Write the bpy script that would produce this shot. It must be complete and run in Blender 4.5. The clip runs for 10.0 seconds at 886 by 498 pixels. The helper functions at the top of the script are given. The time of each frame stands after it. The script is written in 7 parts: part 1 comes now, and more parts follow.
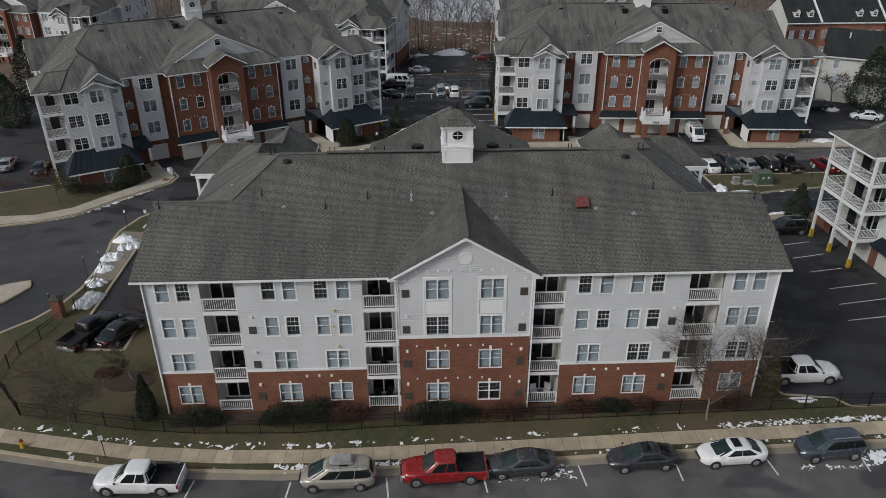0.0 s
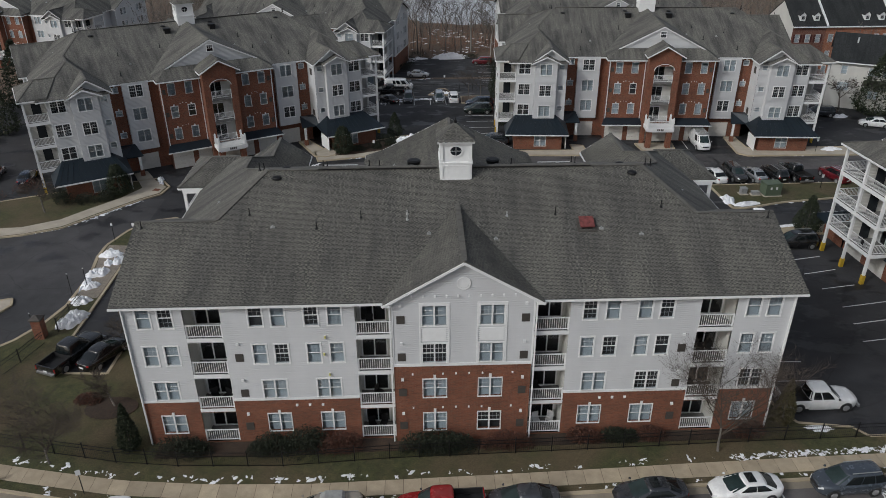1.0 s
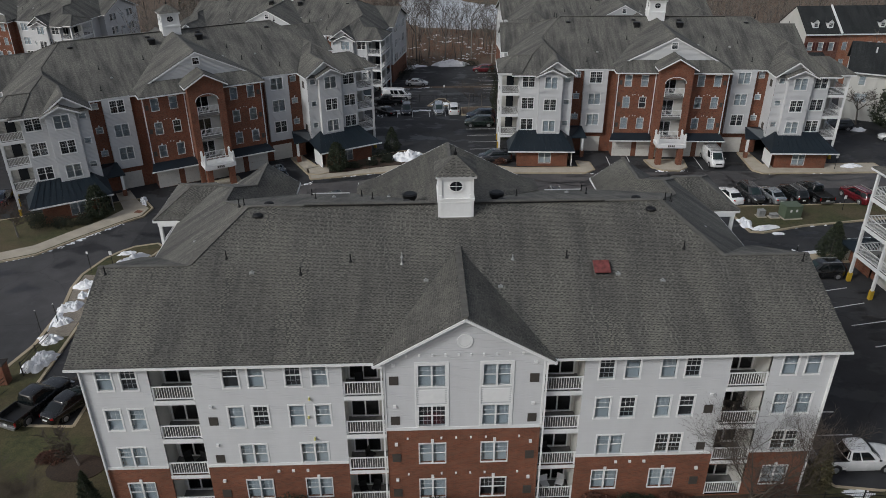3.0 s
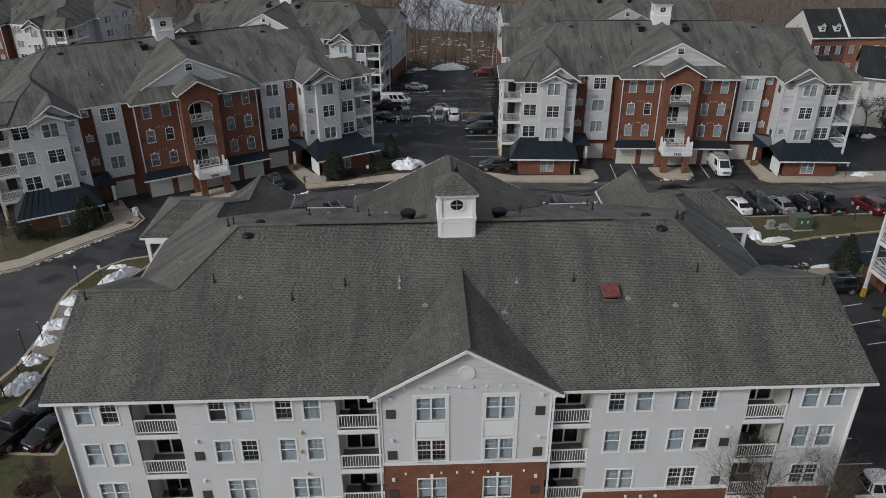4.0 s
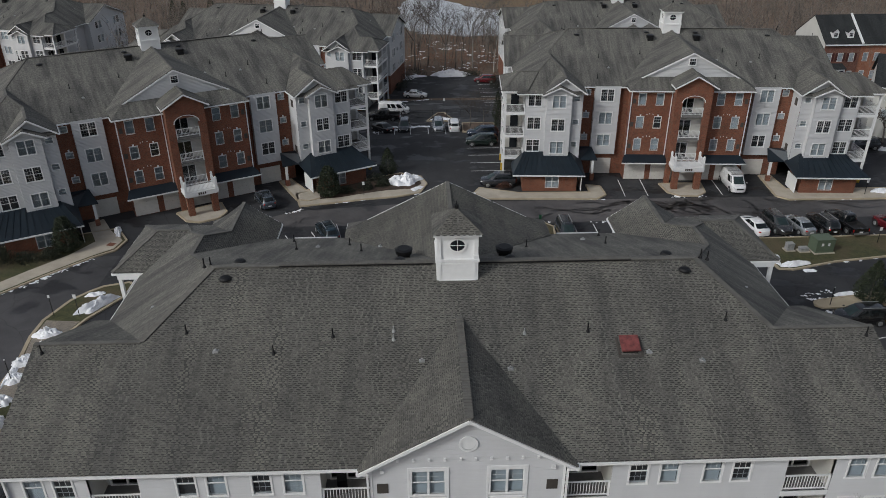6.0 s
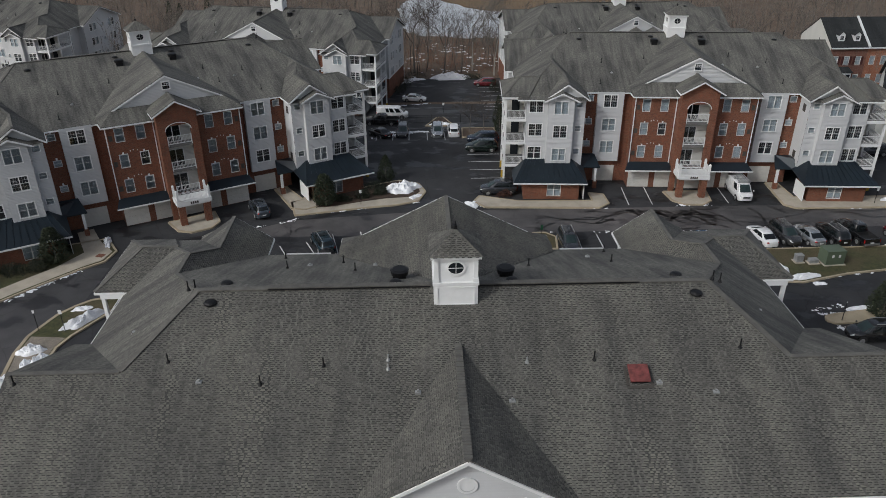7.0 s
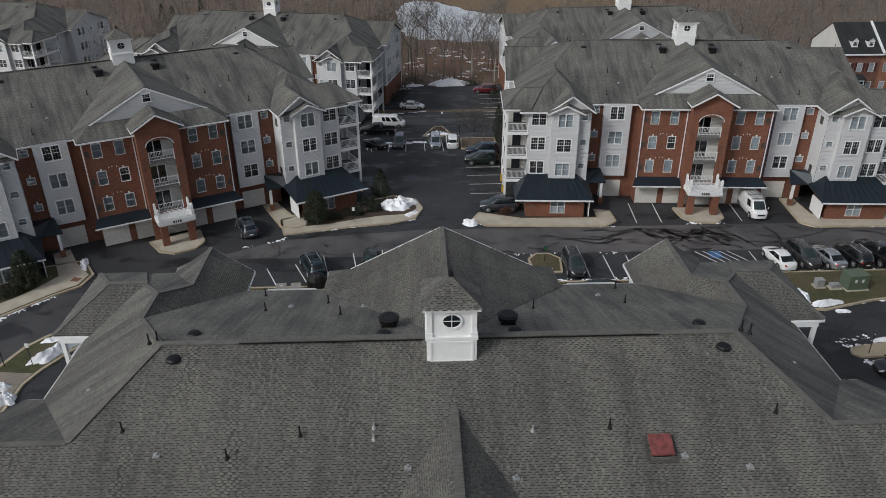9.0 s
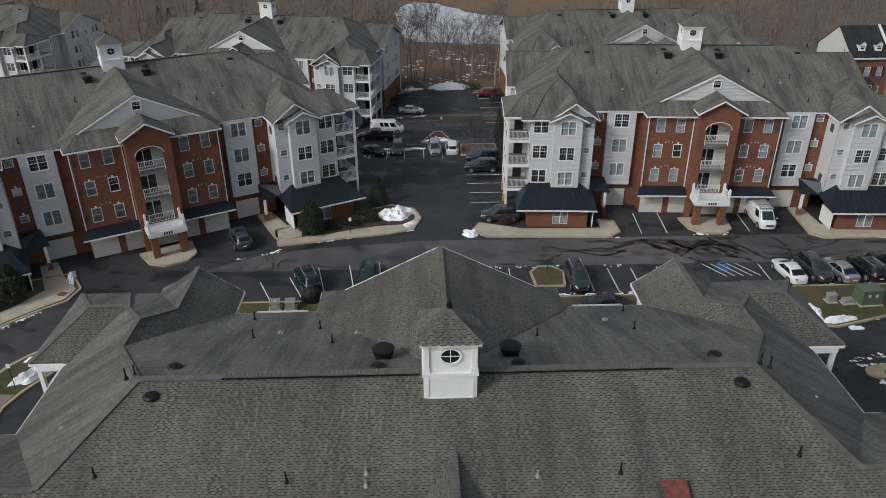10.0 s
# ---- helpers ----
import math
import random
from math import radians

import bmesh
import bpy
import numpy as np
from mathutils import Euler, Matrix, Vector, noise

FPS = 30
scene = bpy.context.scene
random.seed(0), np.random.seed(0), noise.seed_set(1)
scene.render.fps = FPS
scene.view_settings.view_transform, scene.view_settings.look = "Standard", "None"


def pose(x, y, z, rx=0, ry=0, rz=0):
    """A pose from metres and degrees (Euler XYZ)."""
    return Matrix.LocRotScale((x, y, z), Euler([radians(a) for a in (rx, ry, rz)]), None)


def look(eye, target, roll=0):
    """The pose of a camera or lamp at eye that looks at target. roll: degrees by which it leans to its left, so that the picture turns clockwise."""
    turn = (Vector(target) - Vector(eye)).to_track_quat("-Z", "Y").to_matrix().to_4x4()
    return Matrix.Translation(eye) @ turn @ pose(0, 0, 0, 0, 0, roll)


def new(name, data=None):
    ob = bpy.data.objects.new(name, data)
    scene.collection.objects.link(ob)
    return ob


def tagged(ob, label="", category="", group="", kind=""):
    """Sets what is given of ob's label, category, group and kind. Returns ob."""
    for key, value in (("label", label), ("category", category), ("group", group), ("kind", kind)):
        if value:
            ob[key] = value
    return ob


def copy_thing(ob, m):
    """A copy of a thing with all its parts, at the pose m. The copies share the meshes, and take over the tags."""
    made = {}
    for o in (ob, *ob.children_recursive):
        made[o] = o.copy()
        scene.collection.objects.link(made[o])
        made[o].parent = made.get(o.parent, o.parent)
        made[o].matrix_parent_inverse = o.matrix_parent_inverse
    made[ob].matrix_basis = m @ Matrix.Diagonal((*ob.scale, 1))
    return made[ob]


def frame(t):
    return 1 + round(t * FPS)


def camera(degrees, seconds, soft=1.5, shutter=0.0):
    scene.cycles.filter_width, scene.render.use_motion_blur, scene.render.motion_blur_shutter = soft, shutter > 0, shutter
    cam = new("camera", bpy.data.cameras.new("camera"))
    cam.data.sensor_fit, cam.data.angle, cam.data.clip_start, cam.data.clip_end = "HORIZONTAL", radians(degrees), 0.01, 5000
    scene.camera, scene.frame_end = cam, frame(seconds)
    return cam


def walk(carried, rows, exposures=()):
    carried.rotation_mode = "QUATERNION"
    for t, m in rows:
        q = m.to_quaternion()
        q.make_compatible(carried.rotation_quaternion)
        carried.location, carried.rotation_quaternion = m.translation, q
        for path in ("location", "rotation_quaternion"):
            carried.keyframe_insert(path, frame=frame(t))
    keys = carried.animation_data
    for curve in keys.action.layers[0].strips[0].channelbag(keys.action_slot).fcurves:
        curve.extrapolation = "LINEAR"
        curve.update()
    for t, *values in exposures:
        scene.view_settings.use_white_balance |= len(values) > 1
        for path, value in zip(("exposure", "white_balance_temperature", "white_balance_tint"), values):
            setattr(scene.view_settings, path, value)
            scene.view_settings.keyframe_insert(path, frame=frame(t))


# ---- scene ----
cam = camera(62.09, 10.0, soft=0.4)
PATH = [
    (0, (-3.023, -43.357, 36.891), (-1.790, -8.045, 18.141), -0.141),
    (0.5, (-2.864, -41.796, 36.930), (-1.633, -6.483, 18.183), -0.141),
    (1, (-2.718, -40.233, 36.973), (-1.488, -4.918, 18.229), -0.141),
    (1.5, (-2.601, -38.672, 37.021), (-1.373, -3.356, 18.279), -0.141),
    (2, (-2.519, -37.131, 37.073), (-1.291, -1.813, 18.333), -0.141),
    (2.5, (-2.460, -35.637, 37.115), (-1.234, -0.318, 18.378), -0.142),
    (4, (-2.309, -31.346, 37.197), (-1.087, 3.977, 18.468), -0.142),
    (4.5, (-2.262, -29.985, 37.210), (-1.040, 5.340, 18.484), -0.143),
    (5, (-2.210, -28.663, 37.233), (-0.990, 6.663, 18.509), -0.143),
    (5.5, (-2.147, -27.360, 37.249), (-0.927, 7.967, 18.528), -0.143),
    (7, (-1.845, -23.477, 37.230), (-0.629, 11.855, 18.516), -0.144),
    (7.5, (-1.715, -22.197, 37.200), (-0.501, 13.136, 18.489), -0.144),
    (8, (-1.591, -20.905, 37.163), (-0.377, 14.429, 18.455), -0.144),
    (8.5, (-1.480, -19.595, 37.129), (-0.267, 15.741, 18.423), -0.144),
    (9, (-1.379, -18.267, 37.096), (-0.168, 17.070, 18.393), -0.145),
    (9.5, (-1.288, -16.919, 37.077), (-0.078, 18.420, 18.377), -0.145),
    (10, (-1.192, -15.548, 37.093), (0.016, 19.792, 18.396), -0.145),
]
walk(cam, [(t, look(eye, target, roll)) for t, eye, target, roll in PATH], exposures=((0.0, -0.27), (5.0, -0.30), (7.5, -0.15), (10.0, -0.07)))

# ---- light ----
world = bpy.data.worlds.new("overcast_sky")
scene.world = world
world.use_nodes = True
wn = world.node_tree
sky = wn.nodes.new("ShaderNodeTexSky")
sky.sky_type = "NISHITA"
sky.sun_disc = False
sky.sun_elevation, sky.sun_rotation = radians(36), radians(-125)
sky.air_density, sky.dust_density, sky.ozone_density = 1.0, 3.0, 1.0
hsv = wn.nodes.new("ShaderNodeHueSaturation")
hsv.inputs["Saturation"].default_value = 0.52
wn.links.new(sky.outputs[0], hsv.inputs["Color"])
wn.links.new(hsv.outputs[0], wn.nodes["Background"].inputs[0])
wn.nodes["Background"].inputs[1].default_value = 0.129
sun = new("sun", bpy.data.lights.new("sun", "SUN"))
sun.data.energy, sun.data.angle, sun.data.color = 1.4, radians(9), (0.93, 0.985, 1.0)
sun.matrix_world = look((-66, -46, 59), (0, 0, 0))


# ---- materials ----
def shade(name, rough=0.8, metal=0.0):
    m = bpy.data.materials.new(name)
    m.use_nodes = True
    t = m.node_tree
    b = t.nodes["Principled BSDF"]
    b.inputs["Roughness"].default_value, b.inputs["Metallic"].default_value = rough, metal
    return m, t, b


def node(t, kind, **values):
    n = t.nodes.new(kind)
    for k, v in values.items():
        n.inputs[k.replace("_", " ")].default_value = v
    return n


def noise_tex(t, scale, detail=3.0, vector=None, rough=0.55):
    n = node(t, "ShaderNodeTexNoise", Scale=scale, Detail=detail, Roughness=rough)
    if vector:
        t.links.new(vector, n.inputs["Vector"])
    return n.outputs["Fac"]


def ramp(t, fac, stops):
    r = t.nodes.new("ShaderNodeValToRGB")
    e = r.color_ramp.elements
    while len(e) < len(stops):
        e.new(0.5)
    for el, (p, c) in zip(e, stops):
        el.position, el.color = p, (*c, 1)
    t.links.new(fac, r.inputs[0])
    return r.outputs[0]


def mix(t, fac, a, b, kind="MIX"):
    n = t.nodes.new("ShaderNodeMix")
    n.data_type, n.blend_type = "RGBA", kind
    for key, v in ((0, fac), (6, a), (7, b)):
        if isinstance(v, bpy.types.NodeSocket):
            t.links.new(v, n.inputs[key])
        else:
            n.inputs[key].default_value = v if key == 0 else (*v, 1)
    return n.outputs[2]


def calc(t, op, a, b=0.0):
    n = t.nodes.new("ShaderNodeMath")
    n.operation = op
    for key, v in ((0, a), (1, b)):
        if isinstance(v, bpy.types.NodeSocket):
            t.links.new(v, n.inputs[key])
        else:
            n.inputs[key].default_value = v
    return n.outputs[0]


def bump(t, b, height, strength=0.4, distance=0.02):
    n = node(t, "ShaderNodeBump", Strength=strength, Distance=distance)
    t.links.new(height, n.inputs["Height"])
    t.links.new(n.outputs[0], b.inputs["Normal"])


def uv_of(t):
    return t.nodes.new("ShaderNodeTexCoord").outputs["UV"]


def pos_of(t):
    return t.nodes.new("ShaderNodeNewGeometry").outputs["Position"]


def stretch(t, vec, sx, sy, sz=1.0):
    n = t.nodes.new("ShaderNodeMapping")
    n.inputs["Scale"].default_value = (sx, sy, sz)
    t.links.new(vec, n.inputs["Vector"])
    return n.outputs[0]


def plain(name, color, rough=0.6, metal=0.0, vary=0.12, scale=3.0, relief=0.0):
    """A painted or bare surface with faint stains at two scales."""
    m, t, b = shade(name, rough, metal)
    p = pos_of(t)
    big, fine = noise_tex(t, scale, 4, p), noise_tex(t, scale * 14, 3, p)
    dark, light = [c * (1 - vary) for c in color], [min(1, c * (1 + vary)) for c in color]
    c = ramp(t, big, [(0.3, dark), (0.7, light)])
    c = mix(t, 0.35, c, ramp(t, fine, [(0.3, dark), (0.75, light)]))
    t.links.new(c, b.inputs["Base Color"])
    if relief:
        bump(t, b, fine, 0.3, relief)
    return m


def siding(name, color):
    m, t, b = shade(name, 0.55)
    uv = uv_of(t)
    grime = noise_tex(t, 0.35, 4, stretch(t, uv, 1.6, 0.5))
    board = noise_tex(t, 1.0, 1, stretch(t, uv, 0.3, 8.0))
    c = ramp(t, grime, [(0.3, [v * 0.86 for v in color]), (0.65, color)])
    c = mix(t, 0.35, c, ramp(t, board, [(0.3, [v * 0.9 for v in color]), (0.7, color)]))
    t.links.new(c, b.inputs["Base Color"])
    return m


def brickwork(name, a, c2, mortar):
    m, t, b = shade(name, 0.85)
    uv = uv_of(t)
    br = node(t, "ShaderNodeTexBrick", Scale=1.0, Mortar_Size=0.008, Brick_Width=0.215, Row_Height=0.075)
    br.inputs["Color1"].default_value, br.inputs["Color2"].default_value = (*a, 1), (*c2, 1)
    br.inputs["Mortar"].default_value = (*mortar, 1)
    t.links.new(uv, br.inputs["Vector"])
    stain = noise_tex(t, 0.5, 4, uv)
    c = mix(t, 1.0, br.outputs["Color"], ramp(t, stain, [(0.3, (0.72, 0.72, 0.72)), (0.7, (1.1, 1.08, 1.06))]), "MULTIPLY")
    t.links.new(c, b.inputs["Base Color"])
    bump(t, b, br.outputs["Fac"], -0.5, 0.01)
    return m


def shingle_sheet(name, a, c2, slot, row=0.145, width=0.32):
    """Asphalt shingles: courses, stains that run down the slope, pale worn granules."""
    m, t, b = shade(name, 0.95)
    uv = uv_of(t)
    br = node(t, "ShaderNodeTexBrick", Scale=1.0, Mortar_Size=0.012, Brick_Width=width, Row_Height=row, Bias=0.0)
    br.inputs["Color1"].default_value, br.inputs["Color2"].default_value = (*a, 1), (*c2, 1)
    br.inputs["Mortar"].default_value = (*slot, 1)
    t.links.new(uv, br.inputs["Vector"])
    run = noise_tex(t, 1.0, 4, stretch(t, uv, 0.55, 0.12))
    blot = noise_tex(t, 0.22, 5, uv)
    grain = noise_tex(t, 26.0, 2, uv)
    drip = noise_tex(t, 1.0, 5, stretch(t, uv, 2.6, 0.16), 0.65)
    mottle = noise_tex(t, 5.0, 4, uv, 0.7)
    c = mix(t, 1.0, br.outputs["Color"], ramp(t, run, [(0.34, (0.56, 0.56, 0.58)), (0.56, (1.12, 1.11, 1.08))]), "MULTIPLY")
    c = mix(t, 1.0, c, ramp(t, drip, [(0.36, (0.72, 0.72, 0.73)), (0.6, (1.1, 1.1, 1.1))]), "MULTIPLY")
    c = mix(t, 1.0, c, ramp(t, mottle, [(0.36, (0.66, 0.66, 0.66)), (0.64, (1.28, 1.28, 1.28))]), "MULTIPLY")
    c = mix(t, 1.0, c, ramp(t, blot, [(0.35, (0.8, 0.8, 0.8)), (0.65, (1.1, 1.1, 1.08))]), "MULTIPLY")
    c = mix(t, 0.6, c, ramp(t, grain, [(0.3, (0.7, 0.7, 0.7)), (0.7, (1.2, 1.2, 1.2))]), "MULTIPLY")
    t.links.new(c, b.inputs["Base Color"])
    bump(t, b, br.outputs["Fac"], -0.25, 0.012)
    return m


def shingle_tab_mat(name):
    """Single shingles: every tab its own tone, with the same long stains over all."""
    m, t, b = shade(name, 0.95)
    p = pos_of(t)
    each = t.nodes.new("ShaderNodeNewGeometry").outputs["Random Per Island"]
    ob = t.nodes.new("ShaderNodeObjectInfo").outputs["Random"]
    tone = calc(t, "FRACT", calc(t, "ADD", each, ob))
    c = ramp(t, tone, [(0.0, (0.100, 0.098, 0.090)), (0.25, (0.134, 0.131, 0.119)), (1.0, (0.166, 0.161, 0.146))])
    run = noise_tex(t, 1.0, 5, stretch(t, p, 0.75, 0.1, 0.1), 0.62)
    blot = noise_tex(t, 0.2, 5, p)
    grain = noise_tex(t, 30.0, 2, p)
    c = mix(t, 1.0, c, ramp(t, run, [(0.34, (0.6, 0.6, 0.62)), (0.62, (1.08, 1.06, 1.02))]), "MULTIPLY")
    c = mix(t, 1.0, c, ramp(t, blot, [(0.35, (0.8, 0.8, 0.8)), (0.65, (1.1, 1.1, 1.08))]), "MULTIPLY")
    c = mix(t, 0.5, c, ramp(t, grain, [(0.3, (0.7, 0.7, 0.7)), (0.7, (1.2, 1.2, 1.2))]), "MULTIPLY")
    t.links.new(c, b.inputs["Base Color"])
    bump(t, b, grain, 0.3, 0.004)
    return m


def asphalt_mat(name, k=1.0, warm=1.0, cracks=0.8):
    m, t, b = shade(name, 0.85)
    p = pos_of(t)
    big, mid, fine = noise_tex(t, 0.06, 5, p), noise_tex(t, 0.45, 5, p), noise_tex(t, 18, 3, p)
    c = ramp(t, big, [(0.35, (0.023 * k * warm, 0.024 * k, 0.0265 * k / warm)), (0.65, (0.042 * k * warm, 0.042 * k, 0.045 * k / warm))])
    c = mix(t, 1.0, c, ramp(t, mid, [(0.3, (0.72, 0.72, 0.73)), (0.6, (1.05, 1.05, 1.05)), (0.8, (1.2, 1.2, 1.2))]), "MULTIPLY")
    c = mix(t, 0.5, c, ramp(t, fine, [(0.3, (0.75, 0.75, 0.75)), (0.7, (1.25, 1.25, 1.25))]), "MULTIPLY")
    wave = node(t, "ShaderNodeTexVoronoi", Scale=0.16)
    wave.feature = "DISTANCE_TO_EDGE"
    warp = t.nodes.new("ShaderNodeVectorMath")
    warp.operation = "ADD"
    jit = node(t, "ShaderNodeTexNoise", Scale=0.6, Detail=4)
    t.links.new(p, jit.inputs["Vector"])
    t.links.new(p, warp.inputs[0])
    t.links.new(jit.outputs["Color"], warp.inputs[1])
    t.links.new(warp.outputs[0], wave.inputs["Vector"])
    crack = ramp(t, wave.outputs["Distance"], [(0.0, (0.5, 0.5, 0.5)), (0.012, (1, 1, 1))])
    c = mix(t, cracks, c, crack, "MULTIPLY")
    damp = ramp(t, noise_tex(t, 0.22, 6, stretch(t, p, 1.0, 1.5), 0.6), [(0.40, (0, 0, 0)), (0.47, (1, 1, 1))])
    c = mix(t, 1.0, c, mix(t, damp, (0.58, 0.58, 0.6), (1, 1, 1)), "MULTIPLY")
    t.links.new(c, b.inputs["Base Color"])
    t.links.new(mix(t, damp, (0.45, 0.45, 0.45), (0.9, 0.9, 0.9)), b.inputs["Roughness"])
    bump(t, b, fine, 0.35, 0.01)
    return m


def grass_mat(name, a, c2, bare):
    m, t, b = shade(name, 0.95)
    p = pos_of(t)
    patch, mid, fine = noise_tex(t, 0.18, 5, p), noise_tex(t, 1.6, 6, p, 0.7), noise_tex(t, 12, 5, p, 0.75)
    c = ramp(t, mid, [(0.3, a), (0.7, c2)])
    c = mix(t, ramp(t, patch, [(0.42, (0, 0, 0)), (0.62, (1, 1, 1))]), c, bare)
    c = mix(t, 0.8, c, ramp(t, fine, [(0.34, (0.42, 0.42, 0.42)), (0.66, (1.5, 1.5, 1.5))]), "MULTIPLY")
    t.links.new(c, b.inputs["Base Color"])
    bump(t, b, fine, 0.8, 0.05)
    return m


def slab_mat(name, color, size):
    """Concrete with sawn joints."""
    m, t, b = shade(name, 0.9)
    p = pos_of(t)
    big, fine = noise_tex(t, 0.7, 5, p), noise_tex(t, 25, 3, p)
    c = ramp(t, big, [(0.3, [v * 0.78 for v in color]), (0.65, color)])
    c = mix(t, 0.5, c, ramp(t, fine, [(0.3, (0.8, 0.8, 0.8)), (0.7, (1.15, 1.15, 1.15))]), "MULTIPLY")
    t.links.new(c, b.inputs["Base Color"])
    bump(t, b, fine, 0.3, 0.006)
    return m


def glass_mat(name, tint):
    m, t, b = shade(name)
    t.nodes.remove(b)
    tr, gl, mx = t.nodes.new("ShaderNodeBsdfTransparent"), t.nodes.new("ShaderNodeBsdfGlossy"), t.nodes.new("ShaderNodeMixShader")
    tr.inputs[0].default_value, gl.inputs["Roughness"].default_value = (*tint, 1), 0.03
    fr = node(t, "ShaderNodeFresnel", IOR=2.1)
    for a, c2 in ((fr.outputs[0], mx.inputs[0]), (tr.outputs[0], mx.inputs[1]), (gl.outputs[0], mx.inputs[2]), (mx.outputs[0], t.nodes["Material Output"].inputs[0])):
        t.links.new(a, c2)
    return m


def paint_mat(name, color, flake=0.0):
    m, t, b = shade(name, 0.28, flake)
    p = pos_of(t)
    dust = noise_tex(t, 2.5, 4, p)
    c = ramp(t, dust, [(0.3, [v * 0.86 for v in color]), (0.7, color)])
    t.links.new(c, b.inputs["Base Color"])
    t.links.new(ramp(t, dust, [(0.3, (0.16, 0.16, 0.16)), (0.7, (0.30, 0.30, 0.30))]), b.inputs["Roughness"])
    b.inputs["Coat Weight"].default_value = 0.8
    return m


def snow_mat(name):
    m, t, b = shade(name, 0.7)
    p = pos_of(t)
    big, fine = noise_tex(t, 1.2, 5, p), noise_tex(t, 9, 5, p)
    c = ramp(t, big, [(0.25, (0.62, 0.63, 0.65)), (0.5, (0.90, 0.91, 0.93))])
    t.links.new(mix(t, 0.5, c, ramp(t, fine, [(0.3, (0.82, 0.82, 0.83)), (0.6, (1, 1, 1))]), "MULTIPLY"), b.inputs["Base Color"])
    bump(t, b, fine, 0.8, 0.06)
    return m


def leaf_mat(name, a, c2):
    m, t, b = shade(name, 0.75)
    each = t.nodes.new("ShaderNodeNewGeometry").outputs["Random Per Island"]
    t.links.new(ramp(t, each, [(0.0, a), (1.0, c2)]), b.inputs["Base Color"])
    return m


SIDING = siding("pale_vinyl_siding", (0.545, 0.55, 0.56))
CREAM = siding("cream_vinyl_siding", (0.57, 0.56, 0.525))
BRICK = brickwork("red_brick", (0.225, 0.074, 0.038), (0.135, 0.044, 0.026), (0.20, 0.125, 0.085))
TRIM = plain("white_trim_paint", (0.73, 0.735, 0.735), 0.5, vary=0.05)
DECKGREY = plain("grey_deck_floor", (0.15, 0.145, 0.14), 0.8, vary=0.2)
SOFFIT = plain("white_soffit", (0.66, 0.66, 0.66), 0.6, vary=0.06)
ROOF = shingle_sheet("weathered_shingles", (0.142, 0.138, 0.126), (0.120, 0.117, 0.108), (0.108, 0.106, 0.099), row=0.118, width=0.3)
TAB = shingle_tab_mat("worn_shingle_tab")
# near-black asphalt edge; its colour also paints the shade line below each tab
TABEDGESHADE = plain("shaded_shingle_edge", (0.024, 0.0235, 0.023), 0.95, vary=0.3)
RIDGECAP = plain("ridge_cap_shingle", (0.115, 0.11, 0.10), 0.95, vary=0.3, scale=2.0, relief=0.01)
METALROOF = plain("dark_green_metal_roof", (0.011, 0.019, 0.027), 0.42, 0.1, vary=0.25, scale=0.8)
GLASS = glass_mat("window_glass", (0.82, 0.89, 0.94))
BLIND = plain("white_blind", (0.64, 0.675, 0.70), 0.8, vary=0.1, scale=1.0)
DARKPANE = plain("dark_round_glass", (0.015, 0.018, 0.022), 0.08, vary=0.1)
# dark colour that stands in for the shade inside unlit rooms
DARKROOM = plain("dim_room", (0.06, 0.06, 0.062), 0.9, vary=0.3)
GARAGE = plain("beige_garage_door", (0.60, 0.58, 0.54), 0.6, vary=0.08)
LOUVER = plain("brown_louver", (0.055, 0.048, 0.042), 0.7, vary=0.2)
BLACKMETAL = plain("black_metal", (0.012, 0.012, 0.013), 0.5, 0.4, vary=0.3)
VENTGREY = plain("grey_vent_metal", (0.34, 0.345, 0.34), 0.5, 0.3, vary=0.25)
REDVENT = plain("rusty_red_vent", (0.17, 0.046, 0.042), 0.6, vary=0.6, scale=4.0)
ASPHALT = asphalt_mat("asphalt")
SIDEROAD = asphalt_mat("side_road_asphalt", 1.6, 1.03, 0.6)
STREET = asphalt_mat("worn_street_asphalt", 2.7, 1.09, 0.35)
LAWN = grass_mat("winter_lawn", (0.031, 0.036, 0.013), (0.086, 0.086, 0.033), (0.10, 0.077, 0.042))
WOODFLOOR = grass_mat("leaf_litter", (0.085, 0.055, 0.036), (0.17, 0.115, 0.078), (0.15, 0.11, 0.08))
REED = grass_mat("tan_reeds", (0.13, 0.085, 0.045), (0.21, 0.145, 0.085), (0.17, 0.11, 0.06))
CONCRETE = slab_mat("pale_concrete", (0.46, 0.41, 0.335), 1.5)
def piece_mat(name, color):
    """Concrete slabs, each of its own tone."""
    m, t, b = shade(name, 0.9)
    p = pos_of(t)
    each = t.nodes.new("ShaderNodeObjectInfo").outputs["Random"]
    c = ramp(t, each, [(0.0, [v * 0.84 for v in color]), (0.8, color), (1.0, [v * 1.16 for v in color])])
    fine = noise_tex(t, 25, 3, p)
    c = mix(t, 0.7, c, ramp(t, noise_tex(t, 1.1, 6, p, 0.65), [(0.3, (0.7, 0.7, 0.7)), (0.65, (1.1, 1.1, 1.1))]), "MULTIPLY")
    c = mix(t, 0.5, c, ramp(t, fine, [(0.3, (0.8, 0.8, 0.8)), (0.7, (1.15, 1.15, 1.15))]), "MULTIPLY")
    t.links.new(c, b.inputs["Base Color"])
    bump(t, b, fine, 0.3, 0.006)
    return m


